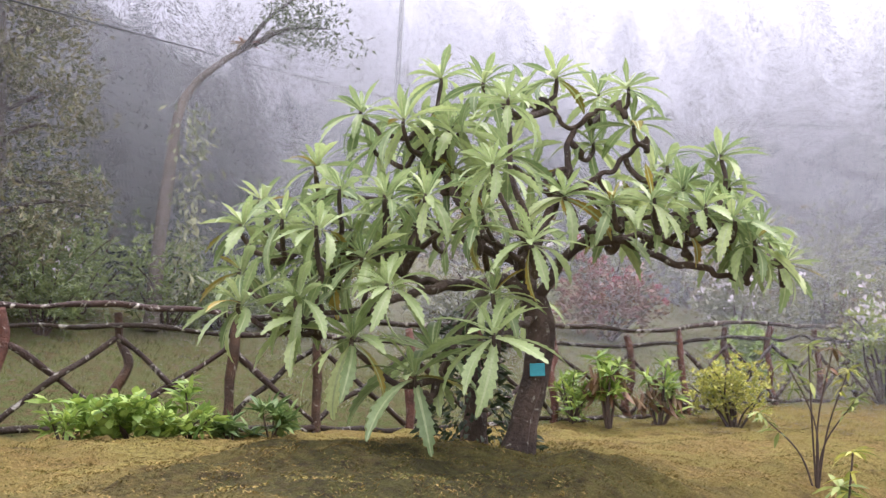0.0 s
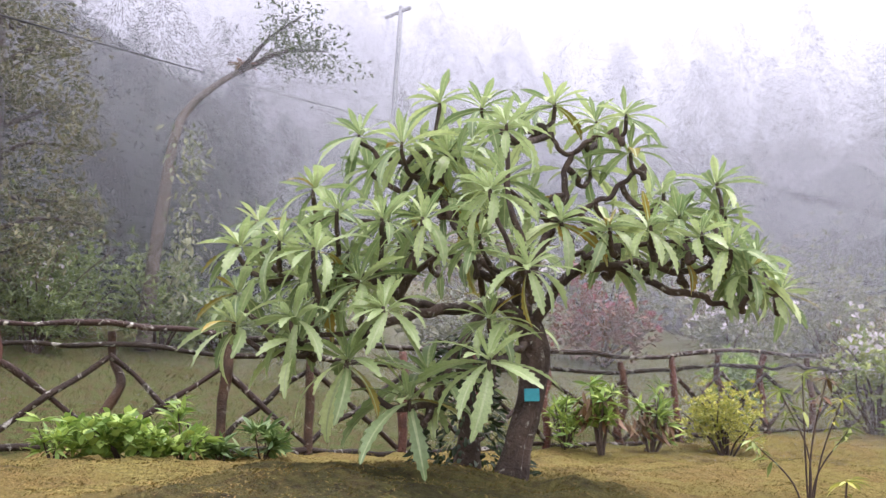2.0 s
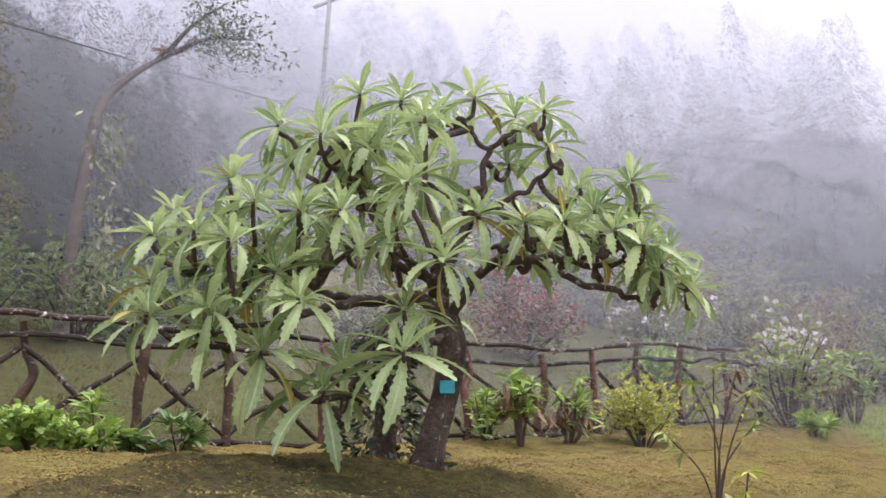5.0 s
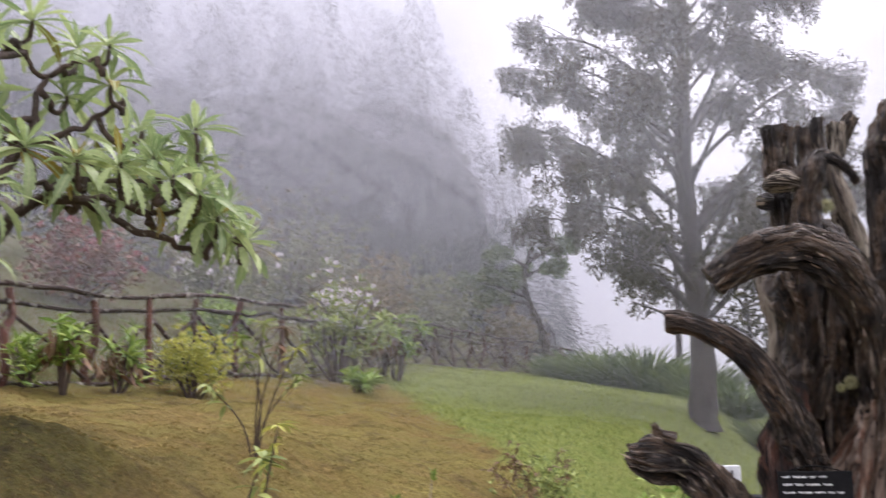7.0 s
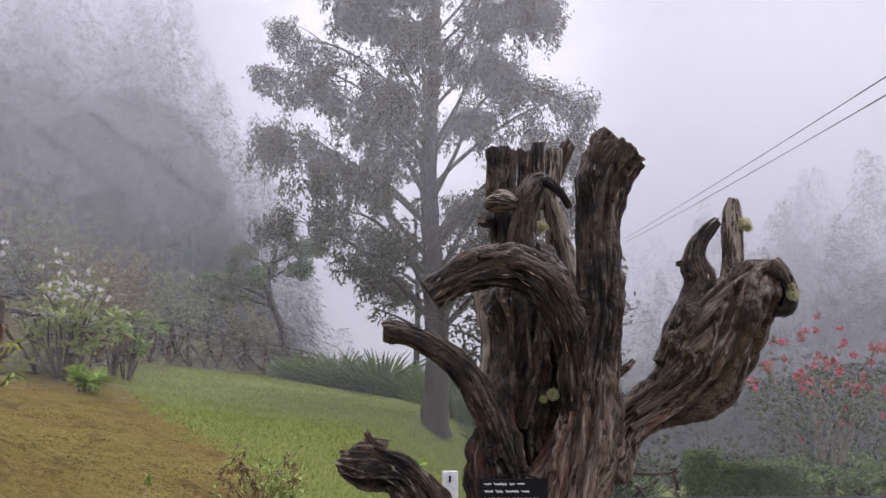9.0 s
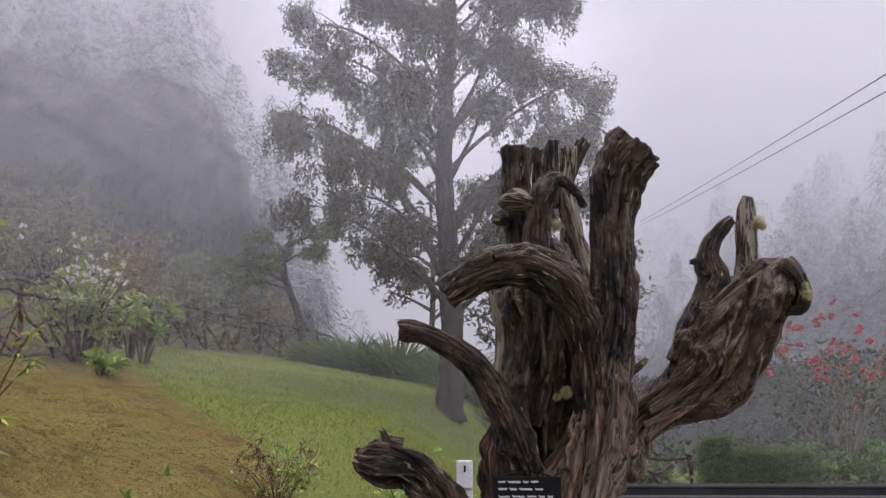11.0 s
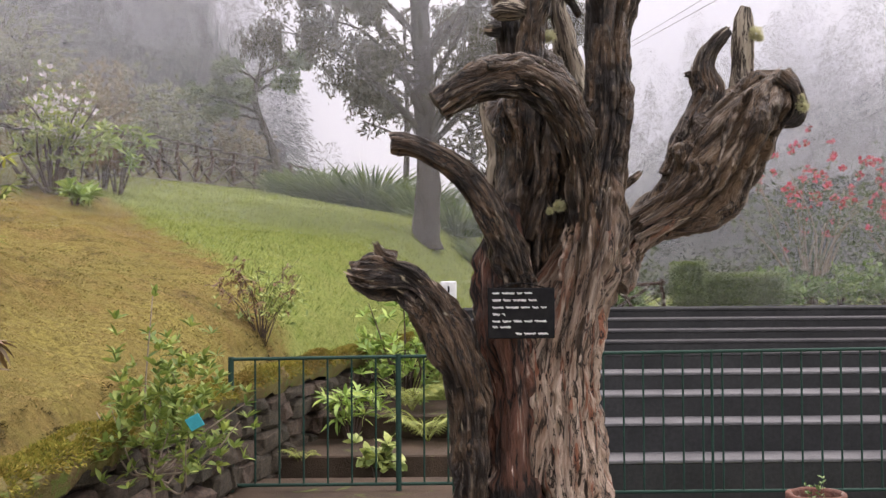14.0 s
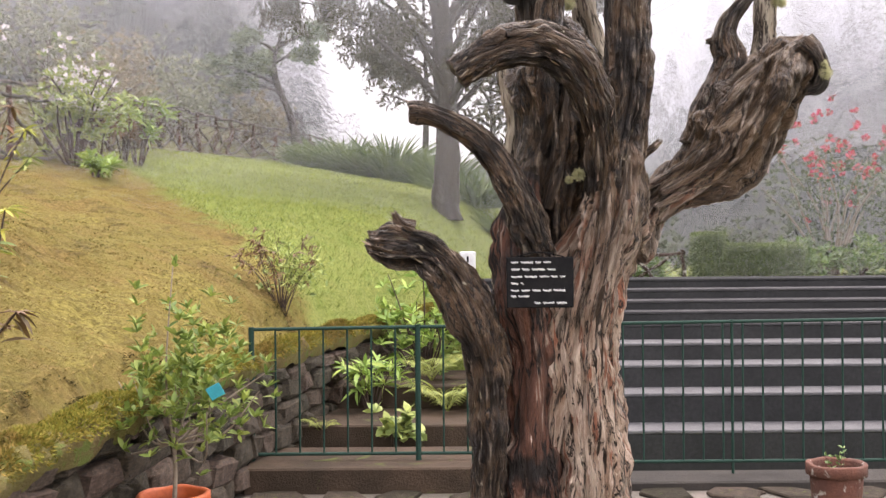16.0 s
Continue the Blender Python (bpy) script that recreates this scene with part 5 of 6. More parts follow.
for k, (x, y, h) in enumerate([(-6.75, 10.5, 0.9), (-6.6, 11.35, 0.75), (-5.35, 16.6, 1.3), (-4.85, 17.0, 1.05), (-5.2, 17.4, 1.15)]):
    ob = bush("giant_daisy", "rosette plant with fresh leaves over withered brown ones", on_ground(x, y, 0.03), (0.26 + 0.3 * (k > 1), 0.28, h), 7, 3, LONG, 9, 0.21, M_FRESH, 50 + k, "plant", low=0.72, stem_r=0.02, up=0.2, shape=0.4, group="rosette plants by the fence")
    g = np.random.default_rng(80 + k)
    n = 80
    d = g.normal(size=(n, 3)) * (0.5, 0.5, 0.2) + (0, 0, -1)
    V, F = scatter(LONG, g.normal(0, 0.11, (n, 3)) * (1, 1, 0.7) + (0, 0, h * 0.62), turns(d, g.uniform(0, 6, n)), g.uniform(0.15, 0.28, n))
    part("withered_leaves", mesh_of("withered_leaves", V, F, M_BROWN), ob, "hanging withered brown leaves")
bush("leafy_shrub", "fresh green shrub behind the leaning trunk", on_ground(-7.1, 10.3, 0.03), (0.3, 0.3, 0.75), 12, 5, LONG, 6, 0.14, M_FRESH, 55)
# ivy-covered stump beside the rosette tree
stump = thing("tree_stump", "dark ivy-covered stump beside the rosette tree", "stump", on_ground(-4.53, 5.4, 0.05))
part("stem", mesh_of("stem", *tube([(0, 0, 0, 0.09), (0.02, 0, 0.4, 0.065), (-0.02, 0, 0.9, 0.05)], 16, 20, 3, 0.15, 2, 3, 0.2), M_TREEBARK, smooth=True), stump)
g = np.random.default_rng(66)
n = 900
zz = g.uniform(0, 1, n) ** 1.2
aa = g.uniform(0, 6.28, n)
rr = (0.16 + 0.35 * (1 - zz) ** 3) * g.uniform(0.6, 1.1, n)
at = np.stack([rr * np.cos(aa), rr * np.sin(aa), zz * 0.95], -1)
d = np.stack([np.cos(aa), np.sin(aa), g.normal(-0.2, 0.5, n)], -1)
V, F = scatter(LEAF, at, turns(d, g.normal(0, 0.6, n)), g.uniform(0.05, 0.10, n))
tagged(part("ivy", mesh_of("ivy", V, F, M_DARK, smooth=True), stump, "dark green ivy leaves"), kind="stuff")


def sprig(base, tips, seed, label):
    """A thin rhododendron: bare stems with a whorl of leaves at each tip."""
    g = np.random.default_rng(seed)
    ob = thing("rhododendron", label, "shrub", base)
    for k, (x, y, z) in enumerate(tips):
        part("stem", mesh_of("stem", *tube([(0, 0, -0.05, 0.0075), (x * 0.3 + g.normal(0, 0.03), y * 0.3, z * 0.5, 0.006), (x, y, z, 0.0045)], 7, 12, seed + k, 0, 1, 1, 0.15), M_TWIG, smooth=True), ob)
        n = 26
        a = np.linspace(0, 25.0, n) + g.normal(0, 0.2, n)
        d = np.stack([np.cos(a), np.sin(a), g.normal(0.0, 0.4, n)], -1)
        down = np.where(np.arange(n) < 14, 0.0, g.uniform(0.08, 0.45, n))[:, None] * np.array([x * 0.85, y * 0.85, z * 0.6])
        V, F = scatter(LONG, np.tile((x, y, z), (n, 1)) - down, turns(d, g.normal(0, 0.3, n)), g.uniform(0.06, 0.14, n))
        part("leaf_whorl", mesh_of("leaf_whorl", V, F, [M_SOFT, M_POTTED, M_YELLOW, M_SOFT, M_BROWN][k % 5], smooth=True), ob)
    return ob


sprig(on_ground(-3.1, 7.3, 0.03), [(0.02, 0.05, 1.0), (-0.14, 0.02, 0.9), (0.24, 0.16, 0.82), (-0.32, -0.1, 0.55), (0.17, 0.1, 0.97), (0.30, 0.1, 0.62)], 91, "thin leggy rhododendron with sparse whorls of leaves")
sprig(on_ground(-2.02, 4.75, 0.03), [(0.05, 0.05, 0.8), (-0.12, 0.02, 0.6), (0.12, 0.06, 0.95), (-0.2, 0.0, 0.45), (0.15, 0.1, 0.5)], 92, "thin leggy rhododendron with sparse whorls of leaves")
bush("rhododendron", "tall rhododendron with pale pink-white blossom by the fence", on_ground(-5.55, 16.1, 0.05), (1.0, 1.0, 1.85), 48, 7, LEAF, 7, 0.13, M_SOFT, 101, flowers=M_WHITE, flower_n=110, flower_size=0.075, stem_r=0.025, low=0.35, spread=0.07)
bush("fern_plant", "small bright green fern on the mound", on_ground(-4.75, 14.6, 0.03), (0.3, 0.3, 0.42), 8, 3, LONG, 8, 0.22, M_FRESH, 103, "fern")
# shrubs beyond the fence
NEAR_SHRUBS = [
    (-13.5, 7.2, 1.0, 2.7, M_DULL, None, "tall rhododendron shrub with whorled leaves beyond the fence"),
    (-13.2, 9.0, 0.95, 1.75, M_DULL, None, "rounded green shrub beyond the fence"),
    (-12.9, 6.9, 0.6, 1.5, M_DULL, M_WHITE, "shrub with small pale blossoms beyond the fence"),
    (-14.2, 8.0, 0.9, 1.9, M_DULL, None, "rounded green shrub beyond the fence"),
    (-13.4, 10.2, 0.8, 1.3, M_DULL, None, "rounded green shrub beyond the fence"),
    (-14.6, 6.4, 1.0, 2.4, M_DULL, None, "dark green shrub under the trees"),
    (-12.9, 11.2, 0.8, 1.1, M_DULL, None, "rounded green shrub beyond the fence"),
    (-10.7, 16.8, 1.2, 2.0, M_PINKISH, M_ROSE, "shrub with reddish young leaves"),
    (-8.3, 17.5, 0.7, 1.0, M_FRESH, None, "fresh green shrub in the mist"),
    (-11.6, 14.0, 1.2, 1.6, M_HAZED_GREY, None, "rounded green shrub in the mist"),
    (-9.6, 20.0, 1.4, 2.0, M_HAZED_GREY, M_WHITE, "tall shrub with pale blossom in the mist")]
MISTY_SHRUBS = [
    (-7.6, 23.0, 1.5, 2.0, M_HAZED_RUSSET, None, "shrub with russet leaves in the mist"),
    (-6.9, 28.4, 1.5, 2.6, M_HAZED_GREY, None, "rounded green shrub in the mist"),
    (-9.5, 25.5, 1.8, 3.4, M_HAZED_GREY, None, "rounded green shrub in the mist"),
    (-8.3, 26.6, 1.3, 3.0, M_HAZED_RUSSET, None, "shrub with russet leaves in the mist"),
    (-11.4, 24.0, 1.8, 3.6, M_HAZED_RUSSET, None, "shrub with russet leaves in the mist"),
    (-10.6, 28.0, 2.0, 4.4, M_HAZED_GREY, None, "tall grey-green shrub in the mist"),
    (-13.2, 21.0, 1.8, 3.2, M_HAZED_GREY, M_WHITE, "tall shrub with pale blossom in the mist"),
    (-13.6, 26.0, 2.0, 4.2, M_HAZED_GREY, None, "tall grey-green shrub in the mist"),
    (-15.0, 18.5, 1.8, 3.2, M_HAZED_RUSSET, None, "shrub with russet leaves in the mist"),
    (-8.2, 31.0, 1.6, 3.6, M_HAZED_GREY, None, "tall grey-green shrub in the mist"),
    (-5.6, 31.5, 1.2, 2.0, M_HAZED_RUSSET, None, "shrub with russet leaves in the mist")]
for k, (x, y, rx, h, mat, fl, lab) in enumerate(NEAR_SHRUBS + MISTY_SHRUBS):
    bush("shrub", lab, on_ground(x, y, 0.05), (rx, rx, h), 44, 9, LONG if y < 9.5 else FAR_LEAF, 8, 0.12 + 0.03 * (y > 13), mat, 120 + k, low=0.12, flowers=fl, flower_n=40 if y < 9 else 60, flower_size=0.045 if y < 9 else 0.09, stem_r=0.02, group="shrubs beyond the fence")

# bare shrub with withered seed heads above the wall, bush in the orange pot
bush("seed_shrub", "straggly shrub with withered brown seed heads above the wall", on_ground(-1.38, 9.3, 0.03), (0.55, 0.3, 0.84), 18, 4, LONG, 7, 0.06, M_BROWN, 141, stem_r=0.004, low=0.45, up=-0.3, spread=0.04)
bush("seed_shrub", "straggly shrub with small green leaves above the wall", on_ground(-1.42, 9.35, 0.03), (0.5, 0.3, 0.66), 18, 6, LEAF, 6, 0.06, M_SOFT, 142, stem_r=0.004, low=0.35)
bush("potted_bush", "airy green-leaved bush growing in an orange pot", (-1.30, 5.3, 0.38), (0.42, 0.34, 1.26), 40, 6, LEAF, 8, 0.066, M_POTTED, 143, stem_r=0.007, low=0.3, up=0.7, fork=0.28, stem_mat=M_PALESTEM, spread=0.06, lean=(0.10, 0))
bush("seedling", "small sparse seedling in an old pot", (2.146, 6.0, 0.35), (0.10, 0.10, 0.22), 5, 3, LEAF, 3, 0.035, M_MID, 144, "plant", stem_r=0.003)
pot_tag = thing("plant_label", "small turquoise plant label hung in a bush", "label", (-1.013, 4.93, 0.984))
part("plate", mesh_of("plate", *box(-0.035, -0.003, -0.03, 0.035, 0.003, 0.03, 0.002), M_TAG, ), pot_tag)
pot_tag.rotation_euler = (radians(12), radians(-28), radians(-8))
# bed between wall and steps
bush("hydrangea", "low broad-leaved green plant behind the railing", (-0.38, 8.18, 0.16), (0.20, 0.12, 0.30), 10, 3, ROUND, 5, 0.10, M_SOFT, 151, "plant")
bush("hydrangea", "spreading green plant with narrow leaves on the garden steps", (-0.62, 9.1, 0.26), (0.34, 0.22, 0.46), 9, 3, LONG, 8, 0.15, M_FRESH, 152, "plant", low=0.7, up=0.1)


def fern(label, base, fronds, length, seed):
    """Arching fronds, each a stalk with paired leaflets that shorten to the tip."""
    g = np.random.default_rng(seed)
    ob = thing("fern_clump", label, "fern", base, "ferns behind the railing")
    for k in range(fronds):
        a, l = 2.4 * k + g.normal(0, 0.2), length * g.uniform(0.7, 1.1)
        t = np.linspace(0, 1, 26)
        out = l * (0.75 * t + 0.1 * t ** 2)
        P = np.column_stack([out * math.cos(a), out * math.sin(a), l * (1.35 * t - 0.95 * t ** 2)])
        stalk = tube(np.column_stack([P[::5], np.full(6, 0.003)]), 5, 14)
        at = np.repeat(P[4:], 2, 0)
        tt = np.repeat(t[4:], 2)
        sgn = np.tile((-1.0, 1.0), len(P) - 4)
        d = np.column_stack([-math.sin(a) * sgn + 0.35 * math.cos(a), math.cos(a) * sgn + 0.35 * math.sin(a), 0 * sgn - 0.12])
        leaves_ = scatter(LEAFLET, at, turns(d, g.normal(0, 0.12, len(at))), l * 0.26 * np.sin(np.pi * (0.15 + 0.82 * tt)) ** 0.8)
        part("frond", mesh_of("frond", *join([stalk, leaves_]), M_FERN, smooth=True), ob)


LEAFLET = leaf_shape(0.085, 3, 0.15, 0.2, peak=0.3)[:2]
M_FERN = green("yellow_green_frond", (0.30, 0.34, 0.08), (0.22, 0.27, 0.06), 0.3, 0.3)
fern("yellow-green fern with arching fronds behind the railing", (0.02, 9.05, 0.26), 13, 0.50, 153)
fern("yellow-green fern with arching fronds behind the railing", (-0.12, 9.6, 0.45), 11, 0.46, 155)
fern("small fern growing at the foot of the wall", (-0.95, 8.4, 0.2), 8, 0.24, 156)
bush("leafy_shrub", "green shrub against the wall beyond the railing", (-0.2, 10.3, 0.42), (0.5, 0.5, 1.25), 22, 5, LEAF, 7, 0.12, M_FRESH, 154)
# strap-leaved clump at the fence end
for k, (x, y, r, h) in enumerate([(-2.4, 26.0, 1.2, 1.15), (-1.3, 25.0, 1.4, 1.3), (-0.1, 23.6, 1.4, 1.1), (0.6, 21.6, 1.2, 1.0), (-3.3, 27.3, 1.0, 0.95), (1.3, 20.3, 1.0, 1.05)]):
    g = np.random.default_rng(170 + k)
    n = 620
    ob = thing("agapanthus_clump", "clump of long arching strap-shaped green leaves", "plant", on_ground(x, y, 0.05), "strap-leaved clumps")
    a = g.uniform(0, 6.28, n)
    d = np.stack([np.cos(a), np.sin(a), g.uniform(0.5, 2.4, n)], -1)
    at = np.stack([np.cos(a), np.sin(a), a * 0], -1) * (r * 0.5 * g.uniform(0, 1, n))[:, None]
    V, F = scatter(STRAP, at, turns(d, g.normal(0, 0.1, n)), h * g.uniform(0.6, 1.1, n))
    tagged(part("leaves", mesh_of("leaves", V, F, M_STRAP, smooth=True), ob), kind="stuff")
# crooked rail beyond the steps
rail = thing("rustic_rail", "short rustic rail of crooked poles beyond the steps", "fence", on_ground(2.6, 15.45, 0.05))
for k, (a, b) in enumerate([((-0.6, 0, 0.42), (0.85, 0.05, 0.45)), ((-0.4, 0, 0.0), (-0.35, 0, 0.5)), ((0.5, 0, 0.0), (0.05, 0.02, 0.42)), ((0.1, 0, 0.0), (0.6, 0, 0.4)), ((0.8, 0, 0), (0.8, 0, 0.5))]):
    part("pole", mesh_of("pole", *tube(crooked(a, b, 0.03, 0.025, 0.02, 40 + k), 9, 20, 40 + k, 0.1, 1.8, 5, 0.16), M_POLE, smooth=True), rail)
# hedge and camellia beyond the steps
M_BOX_LEAF = green("box_hedge_leaf", (0.14, 0.20, 0.06), (0.10, 0.15, 0.045), 0.2, 0.35)
hedge = thing("hedge", "clipped green box hedge beyond the steps", "hedge", (0, 0, 0))
g = np.random.default_rng(181)
for x0, x1, y0, z1 in ((3.55, 3.96, 15.15, 1.80), (3.98, 5.1, 15.3, 1.64)):
    # solid core, darker green than the leaves scattered over its faces
    block = part("hedge_block", mesh_of("hedge_block", *box(x0 + 0.03, y0 + 0.03, 1.0, x1 - 0.03, y0 + 0.5, z1 - 0.03, 0.03), M_DARK), hedge, "clipped box of small green leaves over a darker core")
    n = int(9000 * (x1 - x0) + 3000)
    face = g.uniform(0, 1, n)
    top = face < 0.3
    P = np.stack([g.uniform(x0, x1, n), np.where(top, g.uniform(y0, y0 + 0.5, n), y0), np.where(top, z1, g.uniform(1.0, z1, n))], -1)
    left = face > 0.85
    P[left, 0], P[left, 1] = x0, g.uniform(y0, y0 + 0.5, left.sum())
    P += g.normal(0, 0.012, (n, 3))
    d = g.normal(size=(n, 3)) * 0.7 + np.where(top[:, None], (0, 0, 1.0), np.where(left[:, None], (-1.0, 0, 0.3), (0, -1.0, 0.3)))
    tagged(part("leaves", mesh_of("leaves", *scatter(FAR_LEAF, P, turns(d, g.normal(0, 0.6, n)), g.uniform(0.025, 0.05, n)), M_BOX_LEAF, smooth=True), block), kind="stuff")
for k, (x, rx, h) in enumerate([(5.1, 0.55, 0.6), (6.1, 0.7, 0.75), (6.9, 0.7, 0.85), (2.9, 0.5, 0.5), (2.2, 0.5, 0.55), (7.9, 0.8, 0.8), (3.2, 0.8, 0.95), (4.6, 0.9, 1.0), (5.9, 0.9, 0.9), (7.2, 0.9, 1.05), (8.6, 0.9, 1.0)]):
    bush("low_shrub", "low bright green shrub beyond the steps", on_ground(x, 15.75 + 0.1 * k + 0.4 * (k > 5), 0.03), (rx, 0.45, h), 26, 8, FAR_LEAF, 7, 0.11, M_MID if k < 6 else M_SHADE, 190 + k, group="low shrubs beyond the steps")
for k, (x, y, rx, h) in enumerate([(6.1, 17.0, 1.35, 2.75), (8.1, 17.5, 1.3, 2.6)]):
    bush("camellia", "airy camellia bush with pale stems and scattered red flowers", on_ground(x, y, 0.05), (rx, 1.0, h), 60, 9, FAR_LEAF, 6, 0.10, M_HAZEL, 201 + k, flowers=M_RED, flower_n=75, flower_size=0.085, stem_r=0.022, low=0.42, stem_mat=M_PALESTEM, group="camellias beyond the steps")

# ---- larger trees ----
M_TRUNK = material("grey_brown_bark", (0.075, 0.062, 0.052), (0.04, 0.034, 0.03), 3.0, 0.85, 0.8, 30, stretch=(1, 1, 0.4))
M_CYP = material("grey_green_cypress", (0.14, 0.13, 0.094), (0.108, 0.103, 0.073), 4.0, 1.0, 0.0, 30, translucent=0.2, island=0.2, spec=0.0)
M_WOODS = material("dark_woodland_leaf", (0.05, 0.066, 0.043), (0.034, 0.048, 0.031), 4.0, 1.0, 0.0, 30, translucent=0.15, island=0.3, spec=0.0)
M_OLIVE = material("olive_brown_leaf", (0.19, 0.19, 0.10), (0.13, 0.135, 0.07), 4.0, 0.8, 0.0, 30, translucent=0.15, island=0.5)
M_FAR = material("wet_conifer_needles", (0.022, 0.028, 0.021), (0.016, 0.021, 0.016), 0.3, 1.0, 0.0, 3, translucent=0.1, spec=0.0)
SLIVER = ([(-0.10, 0, 0), (0.10, 0, 0.02), (0.13, 0.5, -0.03), (-0.12, 0.55, 0), (0, 1, -0.1)], [(0, 1, 2, 3), (3, 2, 4)])

SPRAY = ([(-0.07, 0, 0), (0.07, 0.05, 0.02), (0.10, 0.6, -0.03), (0, 1, -0.1)], [(0, 1, 2, 3)])


def tree(name, label, base, trunk, limbs, clumps, per, leaf, size, mat, seed, droop=0.0, reach=0.3, category="tree", group="", limb_r=0.05, clump=0.3, hang=0.0, bark=None):
    """trunk: rows of (x, y, z, r) from the base; limbs: (start z, azimuth, length, rise); clumps of leaves along the outer part of each limb and its side twigs."""
    g = np.random.default_rng(seed)
    ob = thing(name, label, category, base, group)
    part("trunk", mesh_of("trunk", *tube(trunk, 18, 10 * len(trunk), seed, 0.12, 2.2, 1.2, 0.1), bark or M_TRUNK, smooth=True), ob)
    T = spline(trunk, 60)
    at = []
    for k, (z, a, length, rise) in enumerate(limbs):
        i = int(np.abs(T[:, 2] - z).argmin())
        p = T[i, :3]
        d = np.array([math.cos(a), math.sin(a), rise])
        e = p + d * length + g.normal(0, 0.06, 3) * length
        m = p + d * length * 0.5 + (0, 0, 0.08 * length) + g.normal(0, 0.05, 3) * length
        e = e - (0, 0, droop * length)
        rows = [(*p, limb_r), (*m, limb_r * 0.6), (*e, limb_r * 0.2)]
        part("limb", mesh_of("limb", *tube(rows, 7, 12, seed + k, 0, 1, 1, 0.12), M_TRUNK, smooth=True), ob)
        S = spline(rows, 40)[:, :3]
        for c in range(clumps):
            t = int(39 * (reach + (1 - reach) * math.sqrt(g.uniform(0, 1))))
            at.append(S[t] + g.normal(0, clump, 3) * np.array([1, 1, 0.7]) * (0.5 + length * 0.18))
    at = np.array(at)
    n = len(at) * per
    A = np.repeat(at, per, 0) + g.normal(0, clump * 0.45, (n, 3))
    if hang:
        A[:, 2] -= g.exponential(hang, n)
    d = g.normal(size=(n, 3)) * (1, 1, 0.7) + (0, 0, -1.6 * (droop > 0) + 0.1)
    V, F = scatter(leaf, A, turns(d, g.normal(0, 0.6, n)), size * g.uniform(0.6, 1.3, n))
    tagged(part("crown", mesh_of("crown", V, F, mat), ob), kind="stuff")
    return ob


def cypress(base, trunk, envelope, seed, limbs=50):
    """A broad cypress: rising limbs that arch over at the crown's edge, side branchlets, and hanging sprays of scale leaves in clumps."""
    g = np.random.default_rng(seed)
    ob = thing("cypress_tree", "tall grey-green cypress with drooping sprays on the lawn", "tree", base)
    part("trunk", mesh_of("trunk", *tube(trunk, 22, 90, seed, 0.16, 2.6, 1.2, 0.1, fine=0.05), M_TRUNK, smooth=True), ob)
    T = spline(trunk, 200)
    twigs_, at = [], []
    for k in range(limbs):
        u = (k + 0.5) / limbs
        z1 = 2.9 + 7.0 * u
        a = 2.399 * k + g.normal(0, 0.25)
        r = float(np.interp(z1, *envelope)) * g.uniform(0.72, 1.06)
        z0 = max(1.7, z1 - (0.35 + 0.55 * r))
        p = T[np.abs(T[:, 2] - z0).argmin(), :3]
        e = np.array([p[0] + r * math.cos(a), p[1] + r * math.sin(a), z1])
        rows = [(*p, 0.05 * (1.2 - 0.7 * u)), (*(p + (e - p) * (0.3, 0.3, 0.42)), 0.036 * (1.2 - 0.7 * u)), (*(p + (e - p) * (0.66, 0.66, 0.85) + g.normal(0, 0.08, 3)), 0.024), (*e, 0.010), (*(e + (0.16 * math.cos(a), 0.16 * math.sin(a), -0.16)), 0.005)]
        part("limb", mesh_of("limb", *tube(rows, 8, 20, seed + k, 0, 1, 1, 0.14), M_TRUNK, smooth=True), ob)
        S = spline(rows, 60)[:, :3]
        for j in range(11):
            q = S[int(59 * (0.36 + 0.64 * (j + g.uniform(0, 0.9)) / 11))]
            b_ = a + g.choice((-1, 1)) * g.uniform(0.4, 1.5)
            l_ = g.uniform(0.25, 0.75)
            f = q + np.array([l_ * math.cos(b_), l_ * math.sin(b_), g.uniform(-0.12, 0.28)])
            twigs_.append(tube([(*q, 0.011), (*((q + f) / 2 + (0, 0, 0.06)), 0.008), (*f, 0.004)], 5, 5))
            n = g.integers(4, 7)
            t = g.uniform(0.25, 1.08, n)[:, None]
            at.append(q + (f - q) * t + g.normal(0, 0.07, (n, 3)))
    at = np.concatenate(at)
    # each spray hangs down from its point and tapers
    per, n = 52, len(at)
    drop = np.repeat(g.uniform(0.20, 0.52, n), per)
    v = g.uniform(0, 1, n * per)
    swing = np.repeat(g.normal(0, 0.22, (n, 2)), per, 0)
    wide = (0.085 * (1 - v) + 0.02)[:, None]
    A = np.repeat(at, per, 0) + np.column_stack([swing * (v * drop)[:, None] + g.normal(0, 1, (n * per, 2)) * wide, -v * drop + g.normal(0, 0.02, n * per)])
    d = g.normal(size=(n * per, 3)) * (0.7, 0.7, 0.5) + (0, 0, -0.9)
    V, F = scatter(([(-0.16, 0, 0), (0.16, 0.05, 0.02), (0.22, 0.5, -0.03), (0, 1, -0.1)], [(0, 1, 2, 3)]), A, turns(d, g.normal(0, 0.8, n * per)), g.uniform(0.05, 0.10, n * per))
    tagged(part("crown", mesh_of("crown", V, F, M_CYP), ob, "grey-green hanging sprays of scale leaves"), kind="stuff")
    tagged(part("branchlet", mesh_of("branchlet", *join(twigs_), M_TRUNK, smooth=True), ob), kind="stuff")
    return ob


